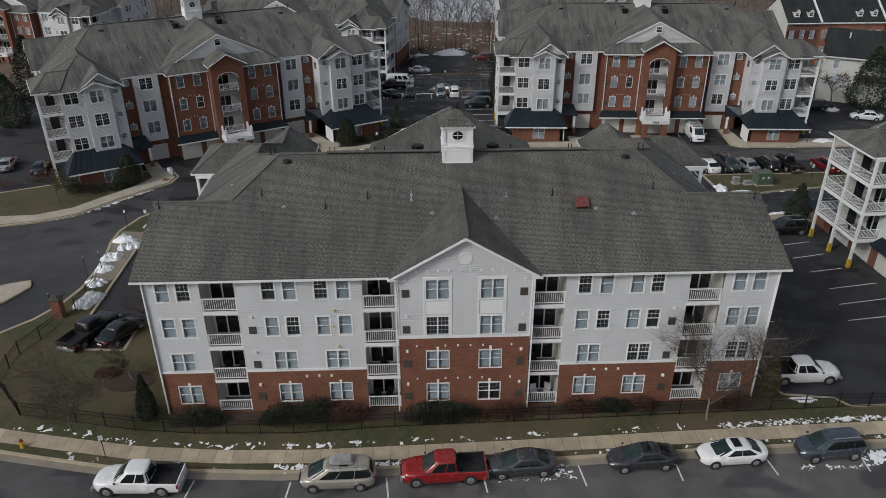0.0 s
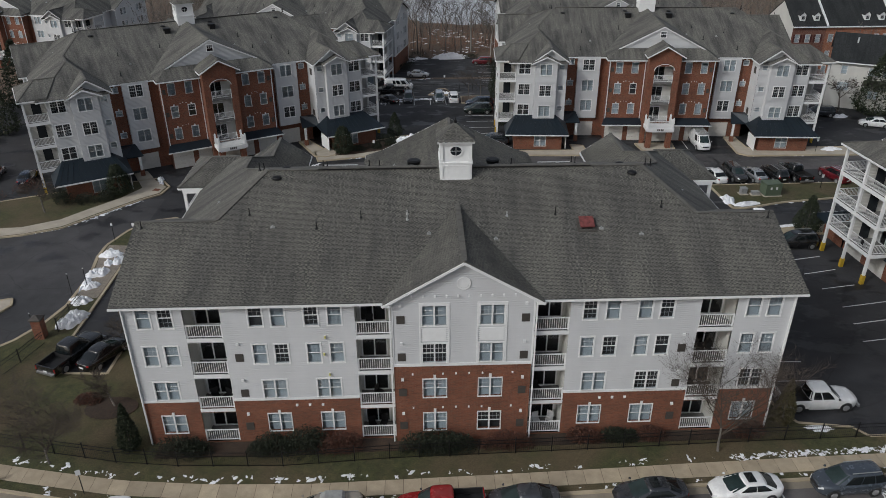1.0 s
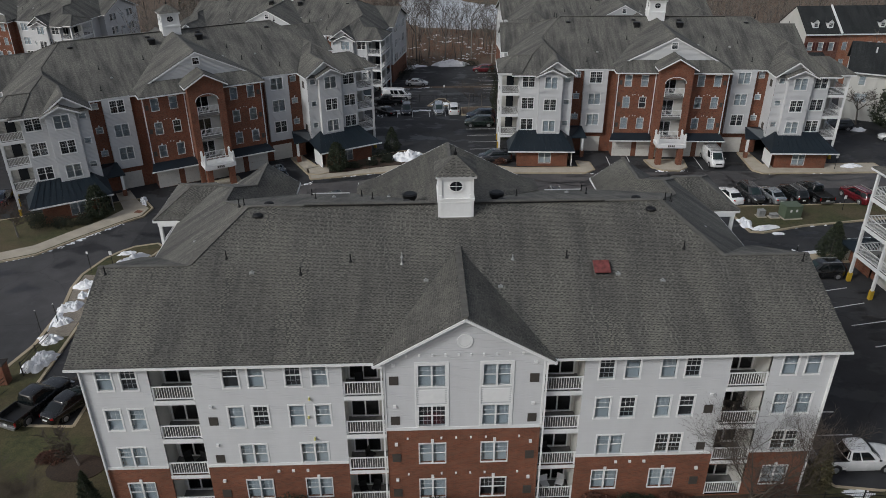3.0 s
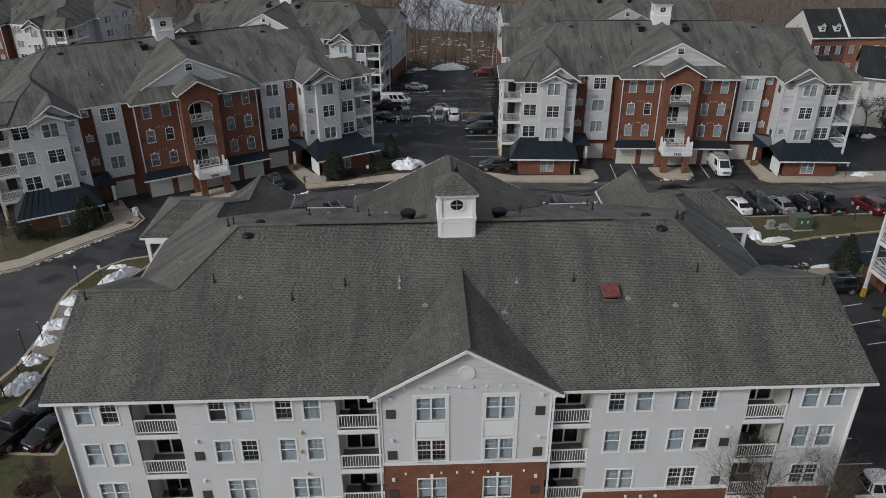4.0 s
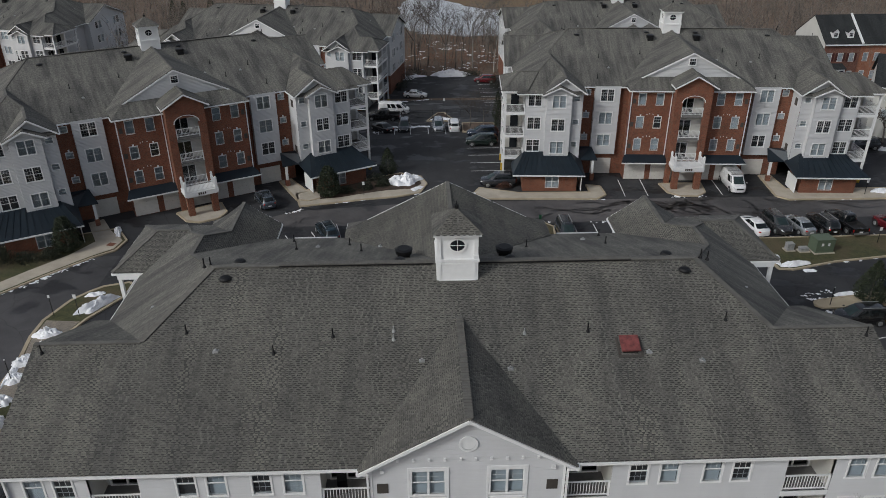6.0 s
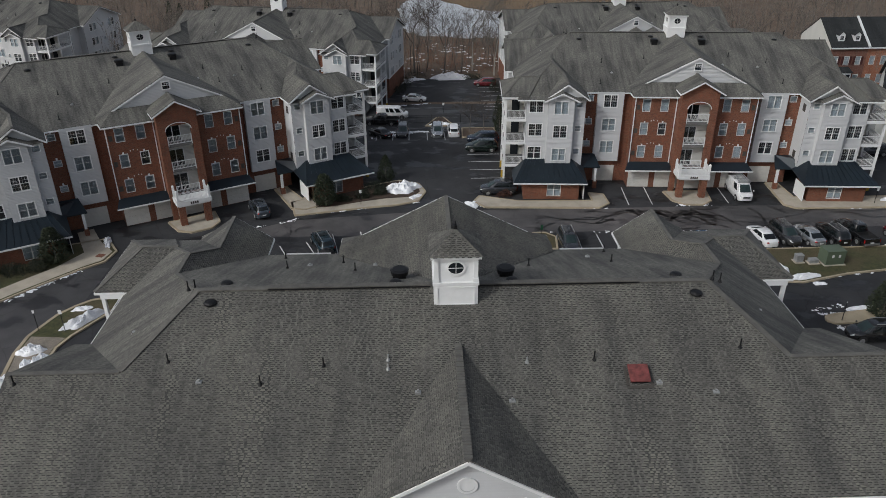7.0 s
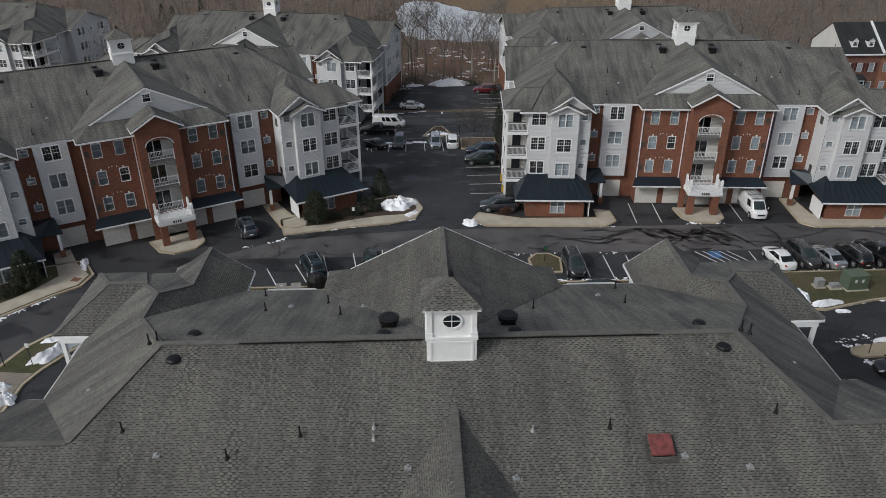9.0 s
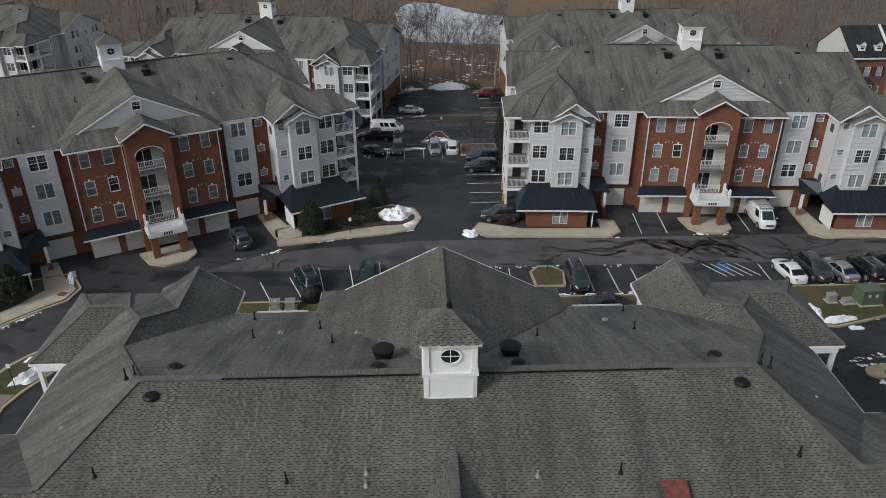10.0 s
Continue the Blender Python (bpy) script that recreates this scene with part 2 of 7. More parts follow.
SLAB = piece_mat("pavement_slab", (0.43, 0.355, 0.255))
KERB = slab_mat("kerb_concrete", (0.43, 0.36, 0.255), 3.0)
GUTTER = slab_mat("gutter_concrete", (0.27, 0.235, 0.185), 3.0)
PAVER = brickwork("grey_brown_paver", (0.34, 0.295, 0.235), (0.26, 0.225, 0.185), (0.12, 0.11, 0.10))
LINEPAINT = plain("white_line_paint", (0.62, 0.62, 0.62), 0.8, vary=0.3, scale=2.0)
MULCH = grass_mat("brown_mulch", (0.045, 0.029, 0.020), (0.085, 0.052, 0.034), (0.04, 0.03, 0.022))
SNOW = snow_mat("old_snow")
ICE = plain("grey_pond_ice", (0.47, 0.50, 0.53), 0.45, vary=0.38, scale=0.09)
BARK = plain("grey_bark", (0.15, 0.135, 0.12), 0.9, vary=0.3, scale=6.0, relief=0.01)
TWIG = plain("brown_twig", (0.062, 0.048, 0.038), 0.9, vary=0.3)
PALEBARK = plain("pale_bark", (0.36, 0.34, 0.31), 0.85, vary=0.25, scale=5.0)
WOODS = leaf_mat("winter_woods_bark", (0.055, 0.046, 0.039), (0.23, 0.20, 0.175))
BRUSH = leaf_mat("rust_underbrush", (0.13, 0.06, 0.038), (0.34, 0.18, 0.115))
OLIVE = leaf_mat("olive_conifer", (0.05, 0.045, 0.018), (0.11, 0.095, 0.04))
NEEDLE = leaf_mat("conifer_green", (0.012, 0.020, 0.009), (0.036, 0.046, 0.020))
HEDGE = leaf_mat("hedge_green", (0.007, 0.012, 0.006), (0.026, 0.033, 0.015))
RUSSET = leaf_mat("russet_shrub", (0.045, 0.022, 0.014), (0.135, 0.052, 0.032))
YELLOW = plain("yellow_post_paint", (0.46, 0.30, 0.025), 0.6, vary=0.2)
TYRE = plain("tyre_rubber", (0.018, 0.018, 0.018), 0.85, vary=0.2)
RIM = plain("alloy_rim", (0.42, 0.42, 0.43), 0.35, 0.8, vary=0.15)
CARGLASS = glass_mat("car_glass", (0.10, 0.11, 0.12))
TRIMBLACK = plain("black_plastic", (0.02, 0.02, 0.021), 0.55, vary=0.2)
LAMPRED = plain("red_tail_lamp", (0.30, 0.012, 0.012), 0.25, vary=0.1)
LAMPCLEAR = plain("clear_head_lamp", (0.55, 0.56, 0.58), 0.12, vary=0.1)


# ---- mesh helpers ----
class Geo:
    """Corners and faces of one mesh; offsets move all that is added."""

    def __init__(self, dx=0.0, dy=0.0, dz=0.0):
        self.v, self.f, self.o, self.smooth = [], [], (dx, dy, dz), 0

    def poly(self, *pts):
        n = len(self.v)
        self.v += [(p[0] + self.o[0], p[1] + self.o[1], p[2] + self.o[2]) for p in pts]
        self.f.append(tuple(range(n, n + len(pts))))
        return self

    def box(self, x0, x1, y0, y1, z0, z1):
        a, b, c, d = (x0, y0, z0), (x1, y0, z0), (x1, y1, z0), (x0, y1, z0)
        e, f, g, h = (x0, y0, z1), (x1, y0, z1), (x1, y1, z1), (x0, y1, z1)
        for q in ((d, c, b, a), (e, f, g, h), (a, b, f, e), (b, c, g, f), (c, d, h, g), (d, a, e, h)):
            self.poly(*q)
        return self

    def bar(self, p, q, w, h=None, up=(0, 0, 1)):
        """A square bar from p to q."""
        h = h or w
        p, q = Vector(p), Vector(q)
        along = (q - p).normalized()
        side = along.cross(Vector(up))
        side = side.normalized() if side.length > 1e-4 else Vector((1, 0, 0))
        top = side.cross(along).normalized()
        c = [s * side * w / 2 + k * top * h / 2 for s, k in ((-1, -1), (1, -1), (1, 1), (-1, 1))]
        a, b = [p + k for k in c], [q + k for k in c]
        for i in range(4):
            j = (i + 1) % 4
            self.poly(a[i], a[j], b[j], b[i])
        self.poly(*a[::-1])
        self.poly(*b)
        return self

    def tube(self, p, q, r0, r1=None, n=8, caps=True):
        r1 = r0 if r1 is None else r1
        p, q = Vector(p), Vector(q)
        along = (q - p).normalized()
        side = along.orthogonal().normalized()
        top = along.cross(side)
        ring = [math.cos(2 * math.pi * i / n) * side + math.sin(2 * math.pi * i / n) * top for i in range(n)]
        a, b = [p + r0 * k for k in ring], [q + r1 * k for k in ring]
        for i in range(n):
            j = (i + 1) % n
            self.poly(a[i], a[j], b[j], b[i])
        if caps:
            self.poly(*a[::-1])
            self.poly(*b)
        return self

    def slab(self, pts, z0, z1):
        """An upright prism over a plan outline, anticlockwise."""
        self.poly(*[(x, y, z1) for x, y in pts])
        for i, (x, y) in enumerate(pts):
            u, w = pts[(i + 1) % len(pts)]
            self.poly((x, y, z0), (u, w, z0), (u, w, z1), (x, y, z1))
        return self

    def data(self, name, material):
        me = bpy.data.meshes.new(name)
        co = np.array(self.v, float)
        if self.smooth:  # join corners that meet
            co, where = np.unique(np.round(co, 4), axis=0, return_inverse=True)
            where = where.ravel()
            faces = []
            for face in self.f:
                q = [int(where[i]) for i in face]
                q = [a for i, a in enumerate(q) if a != q[i - 1]]
                if len(q) > 2:
                    faces.append(tuple(q))
            self.f = faces
        me.from_pydata([tuple(c) for c in co], [], self.f)
        layer = me.uv_layers.new(name="UVMap")
        uv = np.zeros((len(me.loops), 2))
        k = 0
        for face in self.f:
            p = co[list(face)]
            n = np.cross(p[1] - p[0], p[2] - p[0])
            if len(face) > 3:
                n = n + np.cross(p[2] - p[0], p[3] - p[0])
            ln = np.linalg.norm(n)
            n = n / ln if ln > 1e-12 else np.array((0, 0, 1.0))
            h = np.array((-n[1], n[0], 0.0))
            lh = np.linalg.norm(h)
            h = h / lh if lh > 1e-3 else np.array((1.0, 0, 0))
            up = np.cross(n, h)
            uv[k:k + len(face), 0], uv[k:k + len(face), 1] = p @ h, p @ up
            k += len(face)
        layer.data.foreach_set("uv", uv.ravel())
        me.materials.append(material)
        if self.smooth:
            me.shade_smooth()
            me.set_sharp_from_angle(angle=radians(self.smooth))
        me.update()
        return me


def part(name, geo, material, parent=None, label=""):
    """One mesh object under a thing, a part, or at top level."""
    ob = new(name, geo.data(name, material) if isinstance(geo, Geo) else geo)
    ob.parent = parent
    return tagged(ob, label)


def thing(name, label, category, m=None, group="", kind=""):
    ob = new(name)
    if m is not None:
        ob.matrix_world = m
    return tagged(ob, label, category, group, kind)


def placed(name, data, parent, m, label=""):
    ob = new(name, data)
    ob.parent = parent
    ob.matrix_basis = m
    return tagged(ob, label)


def structure(name, geo, material, label, category):
    return tagged(part(name, geo, material), label, category, "", "structure")


def inside(poly, x, y):
    hit = False
    for i in range(len(poly)):
        (x0, y0), (x1, y1) = poly[i - 1], poly[i]
        if (y0 > y) != (y1 > y) and x < (x1 - x0) * (y - y0) / (y1 - y0) + x0:
            hit = not hit
    return hit


def ground_z(y):
    """The land is level round the house and falls away behind the next row."""
    return -4.6 * min(1.0, max(0.0, (y - 80.0) / 36.0))


# ---- the apartment house, built once and repeated ----
HY = 12.5  # plan y of the house's middle
FLOORS = (0.25, 3.2, 6.15, 9.1)
BANDS = ((1.0, 2.75), (3.95, 5.68), (6.92, 8.6), (9.9, 11.6))  # sill and head of each storey's windows


LAP = 0.16


def board(lap):
    """Section of one siding board, as height and depth: a beaded lower edge, then a face that leans back."""
    return ((0.0, 0.006), (0.034, 0.034), (lap, 0.0))


def lap_out(h, lap):
    return float(np.interp(h, [p[0] for p in board(lap)], [p[1] for p in board(lap)]))


def wall(geo, p0, p1, z0, z1, holes=(), reveal=0.16, lap=0.0):
    """An upright wall whose outside lies to the right of p0 -> p1; holes are (u0, u1, z0, z1). lap: height of siding boards."""
    p0, p1 = Vector((*p0, 0)), Vector((*p1, 0))
    d = (p1 - p0).normalized()
    n = Vector((d.y, -d.x, 0))
    length = (p1 - p0).length

    def at(u, z, off=0.0):
        return p0 + d * u + n * off + Vector((0, 0, z))

    us = sorted({0.0, length, *[min(max(h[k], 0), length) for h in holes for k in (0, 1)]})
    zs = sorted({z0, z1, *[min(max(h[k], z0), z1) for h in holes for k in (2, 3)]})
    for a, b in zip(us, us[1:]):
        run = None
        for lo, hi in zip(zs, zs[1:]):
            if any(h[0] <= (a + b) / 2 <= h[1] and h[2] <= (lo + hi) / 2 <= h[3] for h in holes):
                run = None
                continue
            if not lap:
                geo.poly(at(a, lo), at(b, lo), at(b, hi), at(a, hi))
                continue
            z = lo
            while z < hi - 1e-4:
                k = math.floor(z / lap + 1e-6) * lap
                top = min(hi, k + lap)
                prof = [(h, o) for h, o in board(lap) if z - k + 1e-4 < h < top - k - 1e-4]
                prof = [(z - k, lap_out(z - k, lap))] + prof + [(top - k, lap_out(top - k - 1e-6, lap))]
                for (h0, o0), (h1, o1) in zip(prof, prof[1:]):
                    geo.poly(at(a, k + h0, o0), at(b, k + h0, o0), at(b, k + h1, o1), at(a, k + h1, o1))
                z = top
    for a, b, lo, hi in holes:
        q = [at(a, lo), at(b, lo), at(b, hi), at(a, hi)]
        r = [at(a, lo, -reveal), at(b, lo, -reveal), at(b, hi, -reveal), at(a, hi, -reveal)]
        for i in range(4):
            j = (i + 1) % 4
            if (i == 0 and lo <= z0 + 1e-6) or (i == 2 and hi >= z1 - 1e-6):
                continue
            geo.poly(q[j], q[i], r[i], r[j])


def slope(geo, *pts, thick=0.14):
    geo.poly(*pts)
    low = [(x, y, z - thick) for x, y, z in pts]
    geo.poly(*low[::-1])
    for i in range(len(pts)):
        j = (i + 1) % len(pts)
        geo.poly(low[i], low[j], pts[j], pts[i])


def both(pts):
    """The same outline on the other side of the middle, turned the right way out."""
    return [(-x, *r) for x, *r in pts][::-1]


# window kinds: (glass columns, width, height, bars)
def window_meshes(cols, w, h, grid, name, trim=0.1):
    """Frame, panes, blinds for one window; its middle is at the origin, outside towards -y."""
    fr, gl, bl = Geo(), Geo(), Geo()
    fr.box(-w / 2, w / 2, -0.05, 0.05, h / 2 - trim, h / 2 + 0.02)
    fr.box(-w / 2, w / 2, -0.07, 0.05, -h / 2 - 0.02, -h / 2 + trim * 0.8)
    fr.box(-w / 2, -w / 2 + trim, -0.047, 0.05, -h / 2 + trim * 0.8, h / 2 - trim)
    fr.box(w / 2 - trim, w / 2, -0.047, 0.05, -h / 2 + trim * 0.8, h / 2 - trim)
    iw = (w - 2 * trim) / cols
    for c in range(cols):
        x0 = -w / 2 + trim + c * iw
        x1 = x0 + iw
        if c:
            fr.box(x0 - 0.055, x0 + 0.055, -0.04, 0.05, -h / 2, h / 2)
        fr.box(x0, x1, -0.015, 0.05, -0.02, 0.02)
        lo, hi = -h / 2 + trim * 0.8, h / 2 - trim
        for s0, s1, yy in ((lo, 0, 0.035), (0, hi, 0.0)):
            for a, b, e, f in ((x0, x0 + 0.024, s0, s1), (x1 - 0.024, x1, s0, s1), (x0 + 0.024, x1 - 0.024, s0, s0 + 0.028), (x0 + 0.024, x1 - 0.024, s1 - 0.024, s1)):
                fr.box(a, b, yy, yy + 0.03, e, f)
            if grid == 2 or (grid == 1 and s0 == 0):
                mw = 0.009 if grid == 2 else 0.004
                for k in (1, 2):
                    xm = x0 + iw * k / 3
                    fr.box(xm - mw, xm + mw, yy + 0.005, yy + 0.02, s0, s1)
                zm = (s0 + s1) / 2
                fr.box(x0, x1, yy + 0.002, yy + 0.017, zm - mw, zm + mw)
        gl.poly((x0, 0.02, lo), (x1, 0.02, lo), (x1, 0.02, hi), (x0, 0.02, hi))
        z = hi
        while z > lo + 0.02:
            bl.poly((x0 + 0.03, 0.10, z - 0.058), (x1 - 0.03, 0.10, z - 0.058), (x1 - 0.03, 0.125, z), (x0 + 0.03, 0.125, z))
            z -= 0.062
    return fr.data("window_frame", TRIM), gl.data("window_pane", GLASS), bl.data("window_blind", BLIND), name


KINDS = {
    "single": window_meshes(1, 1.06, 1.7, 1, "single"),
    "single_dark": window_meshes(1, 1.06, 1.7, 2, "single"),
    "twin": window_meshes(2, 1.78, 1.68, 1, "twin"),
    "twin_dark": window_meshes(2, 1.78, 1.68, 2, "twin"),
    "brick": window_meshes(1, 0.98, 1.55, 1, "brick", 0.06),
    "bricktwin": window_meshes(2, 1.70, 1.62, 1, "bricktwin", 0.06),
    "small": window_meshes(1, 0.85, 0.75, 0, "small", 0.07),
    "attic": window_meshes(1, 0.95, 0.95, 2, "attic", 0.1),
}
SIZE = {k: (1.06, 1.7) if "single" in k else (1.78, 1.68) if k in ("twin", "twin_dark") else (0.98, 1.55) if k == "brick" else (1.70, 1.62) if k == "bricktwin" else (0.85, 0.75) if k == "small" else (0.75, 0.75) for k in KINDS}
dice = random.Random(7)


def window(house, kind, x, y, z, turn=0.0, blind=None):
    """A window of the house, outside towards -y before the turn."""
    fr, gl, bl, _ = KINDS[kind]
    ob = placed("window", fr, house, pose(x, y - HY, z, 0, 0, turn))
    placed("pane", gl, ob, pose(0, 0, 0)).visible_shadow = False
    if dice.random() < ((0.1 if "dark" in kind else 0.93 if "brick" in kind else 0.85) if blind is None else blind):
        placed("blind", bl, ob, pose(0, 0, 0))
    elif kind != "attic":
        # added dark sheet in place of the unlit room behind bare glass
        placed("dark_curtain", ROOMSHEET[SIZE[kind]], ob, pose(0, 0, 0))
    if kind == "attic":
        # opaque dark panel in place of the unlit attic behind the glass
        placed("dark_pane", ATTICPANE, ob, pose(0, 0, 0))
    return ob


ROOMSHEET = {(w, h): Geo().box(-w / 2 + 0.06, w / 2 - 0.06, 0.15, 0.17, -h / 2 + 0.06, h / 2 - 0.06).data("dark_curtain", DARKROOM) for w, h in set(SIZE.values())}
ATTICPANE = Geo().box(-0.40, 0.40, 0.03, 0.05, -0.40, 0.40).data("dark_pane", DARKPANE)


def facade(house, geo, p0, p1, z0, z1, wins, lap=0.0):
    """A wall with its windows and doors, each given as kind, plan place and middle height (a door: its floor)."""
    d = (Vector(p1) - Vector(p0)).normalized()
    turn = math.degrees(math.atan2(-d.x, d.y)) + 90
    holes = []
    for kind, at, z in wins:
        u = (Vector(at) - Vector(p0)).dot(d)
        if kind == "door":
            holes.append((u - 0.86, u + 0.86, z, z + 2.06))
            slider(house, at[0], at[1], z, turn)
            continue
        w, h = SIZE[kind]
        holes.append((u - w / 2 + 0.07, u + w / 2 - 0.07, z - h / 2 + 0.07, z + h / 2 - 0.07))
        window(house, kind, at[0], at[1], z, turn)
    wall(geo, p0, p1, z0, z1, holes, lap=lap)


def keystone(geo, x, y, z, w):
    """The pale stone over a window in the brickwork of the front, with its soldier course."""
    geo.box(x - 0.09, x + 0.09, y - 0.05, y + 0.02, z, z + 0.24)


def railing_mesh(length, height=1.0, pitch=0.145):
    g = Geo()
    g.box(0, length, -0.035, 0.035, height - 0.055, height)
    g.box(0, length, -0.025, 0.025, 0.08, 0.14)
    n = int(length / pitch)
    for i in range(n):
        x = (i + 0.5) * length / n
        g.box(x - 0.014, x + 0.014, -0.014, 0.014, 0.14, height - 0.06)
    for x in (0.03, length - 0.03):
        g.box(x - 0.045, x + 0.045, -0.045, 0.045, -0.15, height + 0.02)
    return g.data("railing", TRIM)


def slider_mesh(w=1.8, h=2.1):
    fr, gl = Geo(), Geo()
    fr.box(-w / 2, w / 2, -0.05, 0.03, h - 0.09, h)
    fr.box(-w / 2, w / 2, -0.05, 0.03, 0, 0.07)
    for x in (-w / 2, -0.05, w / 2 - 0.09):
        fr.box(x, x + 0.09, -0.05, 0.03, 0, h)
    gl.poly((-w / 2, 0.0, 0.05), (w / 2, 0.0, 0.05), (w / 2, 0.0, h - 0.05), (-w / 2, 0.0, h - 0.05))
    return fr.data("door_frame", TRIM), gl.data("door_pane", GLASS)


RAIL24, RAIL22, RAIL26, RAIL34 = railing_mesh(2.4), railing_mesh(2.35), railing_mesh(2.6), railing_mesh(3.4)
SLIDER = slider_mesh()


def slider(house, x, y, z, turn=0.0):
    ob = placed("balcony_door", SLIDER[0], house, pose(x, y - HY, z, 0, 0, turn))
    placed("pane", SLIDER[1], ob, pose(0, 0, 0)).visible_shadow = False


def garage_mesh(w, h=2.15):
    g = Geo()
    for r in range(4):
        z0 = r * h / 4
        g.box(-w / 2, w / 2, 0, 0.05, z0, z0 + h / 4 - 0.012)
        n = max(2, int(w / 0.6))
        for c in range(n):
            x0 = -w / 2 + (c + 0.12) * w / n
            g.box(x0, x0 + 0.76 * w / n, -0.012, 0.0, z0 + 0.1, z0 + h / 4 - 0.11)
    return g.data("garage_door", GARAGE)


GARAGE26, GARAGE24 = garage_mesh(2.65), garage_mesh(2.4)
ZR, YR, REAR = 16.5, 11.4, 0.365
EAVE = -0.05


def front_z(y):
    return 11.87 + 0.4044 * (y - EAVE)


SIDEVENTS = ((-18.24, 16.73, 13.59), (-17.81, 11.02, 13.99), (19.05, 18.34, 13.01), (17.75, 11.86, 14.01))


def build_house(m, label):
    house = thing("apartment_house", label, "apartment building", m, "apartment houses of one design")
    G = lambda: Geo(0, -HY, 0)  # noqa: E731
    # --- white side: two wings of four storeys and a gabled bay ---
    low, up, trims = G(), G(), G()
    win = []
    for s in (-1, 1):
        cols = []  # (kind by storey, x)
        for x in (20.75, 19.35, 13.55, 12.1, 9.95, 8.42):
            for b in (2, 3):
                cols.append((dice.choice(("single", "single", "single_dark")), s * x, b))
        for x in (20.2, 12.85, 9.13):
            cols.append((dice.choice(("twin", "twin", "twin_dark")), s * x, 1))
            cols.append(("bricktwin", s * (x - 0.06), 0))
        balc = [(15.8, 18.2), (4.65, 7.1)]
        holes = []
        for kind, x, b in cols:
            w, h = SIZE[kind]
            zc = sum(BANDS[b]) / 2
            holes.append((x - w / 2 + 0.08, x + w / 2 - 0.08, zc - h / 2 + 0.08, zc + h / 2 - 0.08))
            win.append((kind, x, 0.35, zc))
        for a, b in balc:
            for f in FLOORS:
                holes.append((min(s * a, s * b), max(s * a, s * b), f, f + 2.6))
        x0, x1 = (-22.0, -4.65) if s < 0 else (4.65, 22.0)
        cut = [(h[0] - x0, h[1] - x0, h[2], h[3]) for h in holes]
        wall(low, (x0, 0.35), (x1, 0.35), -0.3, 3.9, [(*h[:3], min(h[3], 3.9)) for h in cut if h[2] < 3.85])
        wall(up, (x0, 0.35), (x1, 0.35), 3.9, 11.95, [(*h[:2], max(h[2], 3.9), h[3]) for h in cut if h[3] > 3.95], lap=LAP)
        # band, corner boards and downpipes
        edges = sorted([x0, x1, *[v for a, b in balc for v in (s * a, s * b)]])
        for a, b in zip(edges[::2], edges[1::2]):
            if b - a > 0.3:
                trims.box(a, b, 0.28, 0.36, 3.86, 4.06)
        trims.box(s * 22.0 - 0.06, s * 22.0 + 0.06, 0.29, 0.41, 4.06, 11.9)
        for f in FLOORS[1:]:
            for a, b in balc:
                p, q = min(s * a, s * b), max(s * a, s * b)
                trims.box(p, q, 0.30, 0.36, f - 0.26, f)
        # recessed balconies
        for a, b in balc:
            p, q = min(s * a, s * b), max(s * a, s * b)
            rec = G()
            facade(house, rec, (p, 2.05), (q, 2.05), 0.0, 11.9, [("door", ((p + q) / 2 + 0.15 * s, 2.05), f) for f in FLOORS], LAP)
            rec.poly((p, 0.36, 0), (p, 2.05, 0), (p, 2.05, 11.9), (p, 0.36, 11.9))
            rec.poly((q, 2.05, 0), (q, 0.36, 0), (q, 0.36, 11.9), (q, 2.05, 11.9))
            part("balcony_recess", rec, CREAM, house)
            for i, f in enumerate(FLOORS):
                bal = part("balcony", G().box(p, q, 0.36, 2.04, f - 0.22, f), DECKGREY, house, "grey balcony slab with white railing")
                placed("railing", RAIL24, bal, Matrix.Translation((p + 0.02, 0.42 - HY, f)) @ Matrix.Diagonal(((q - p - 0.04) / 2.4, 1, 1, 1)))
            part("balcony_ceiling", G().box(p, q, 0.36, 2.04, 11.72, 11.9), SOFFIT, house)
    # bay
    bh_low, bh_up = [], []
    for x in (-1.9, 1.9):
        for b in range(4):
            kind = "bricktwin" if b < 2 else dice.choice(("twin", "twin_dark"))
            w, h = SIZE[kind]
            zc = sum(BANDS[b]) / 2
            (bh_low if b < 2 else bh_up).append((x + 4.65 - w / 2 + 0.08, x + 4.65 + w / 2 - 0.08, zc - h / 2 + 0.08, zc + h / 2 - 0.08))
            win.append((kind, x, 0.0, zc))
        trims.box(x - 1.0, x - 0.896, -0.06, 0.01, 6.95, 11.6)
        trims.box(x + 0.896, x + 1.0, -0.06, 0.01, 6.95, 11.6)
        trims.box(x - 1.0, x + 1.0, -0.064, 0.01, 11.603, 11.74)
        trims.box(x - 0.88, x + 0.88, -0.02, 0.01, 8.66, 9.84)
        trims.box(x - 0.78, x + 0.78, -0.04, -0.02, 8.78, 9.72)
        for b in (0, 1):
            zt = BANDS[b][1]
            trims.box(x - 0.09, x + 0.09, -0.05, 0.02, zt, zt + 0.26)
    for kind, x, y, z in win:
        if kind == "bricktwin" and abs(x) > 5:
            trims.box(x - 0.09, x + 0.09, 0.30, 0.37, z + 0.84, z + 1.06)
    wall(low, (-4.65, 0.0), (4.65, 0.0), -0.3, 6.75, bh_low)
    wall(up, (-4.65, 0.0), (4.65, 0.0), 6.75, 11.84, bh_up, lap=LAP)
    for s in (-1, 1):
        a, b = ((-4.65, 0.4), (-4.65, 0.0)) if s < 0 else ((4.65, 0.0), (4.65, 0.4))
        wall(low, a, b, -0.3, 6.75)
        wall(up, a, b, 6.75, 11.9)
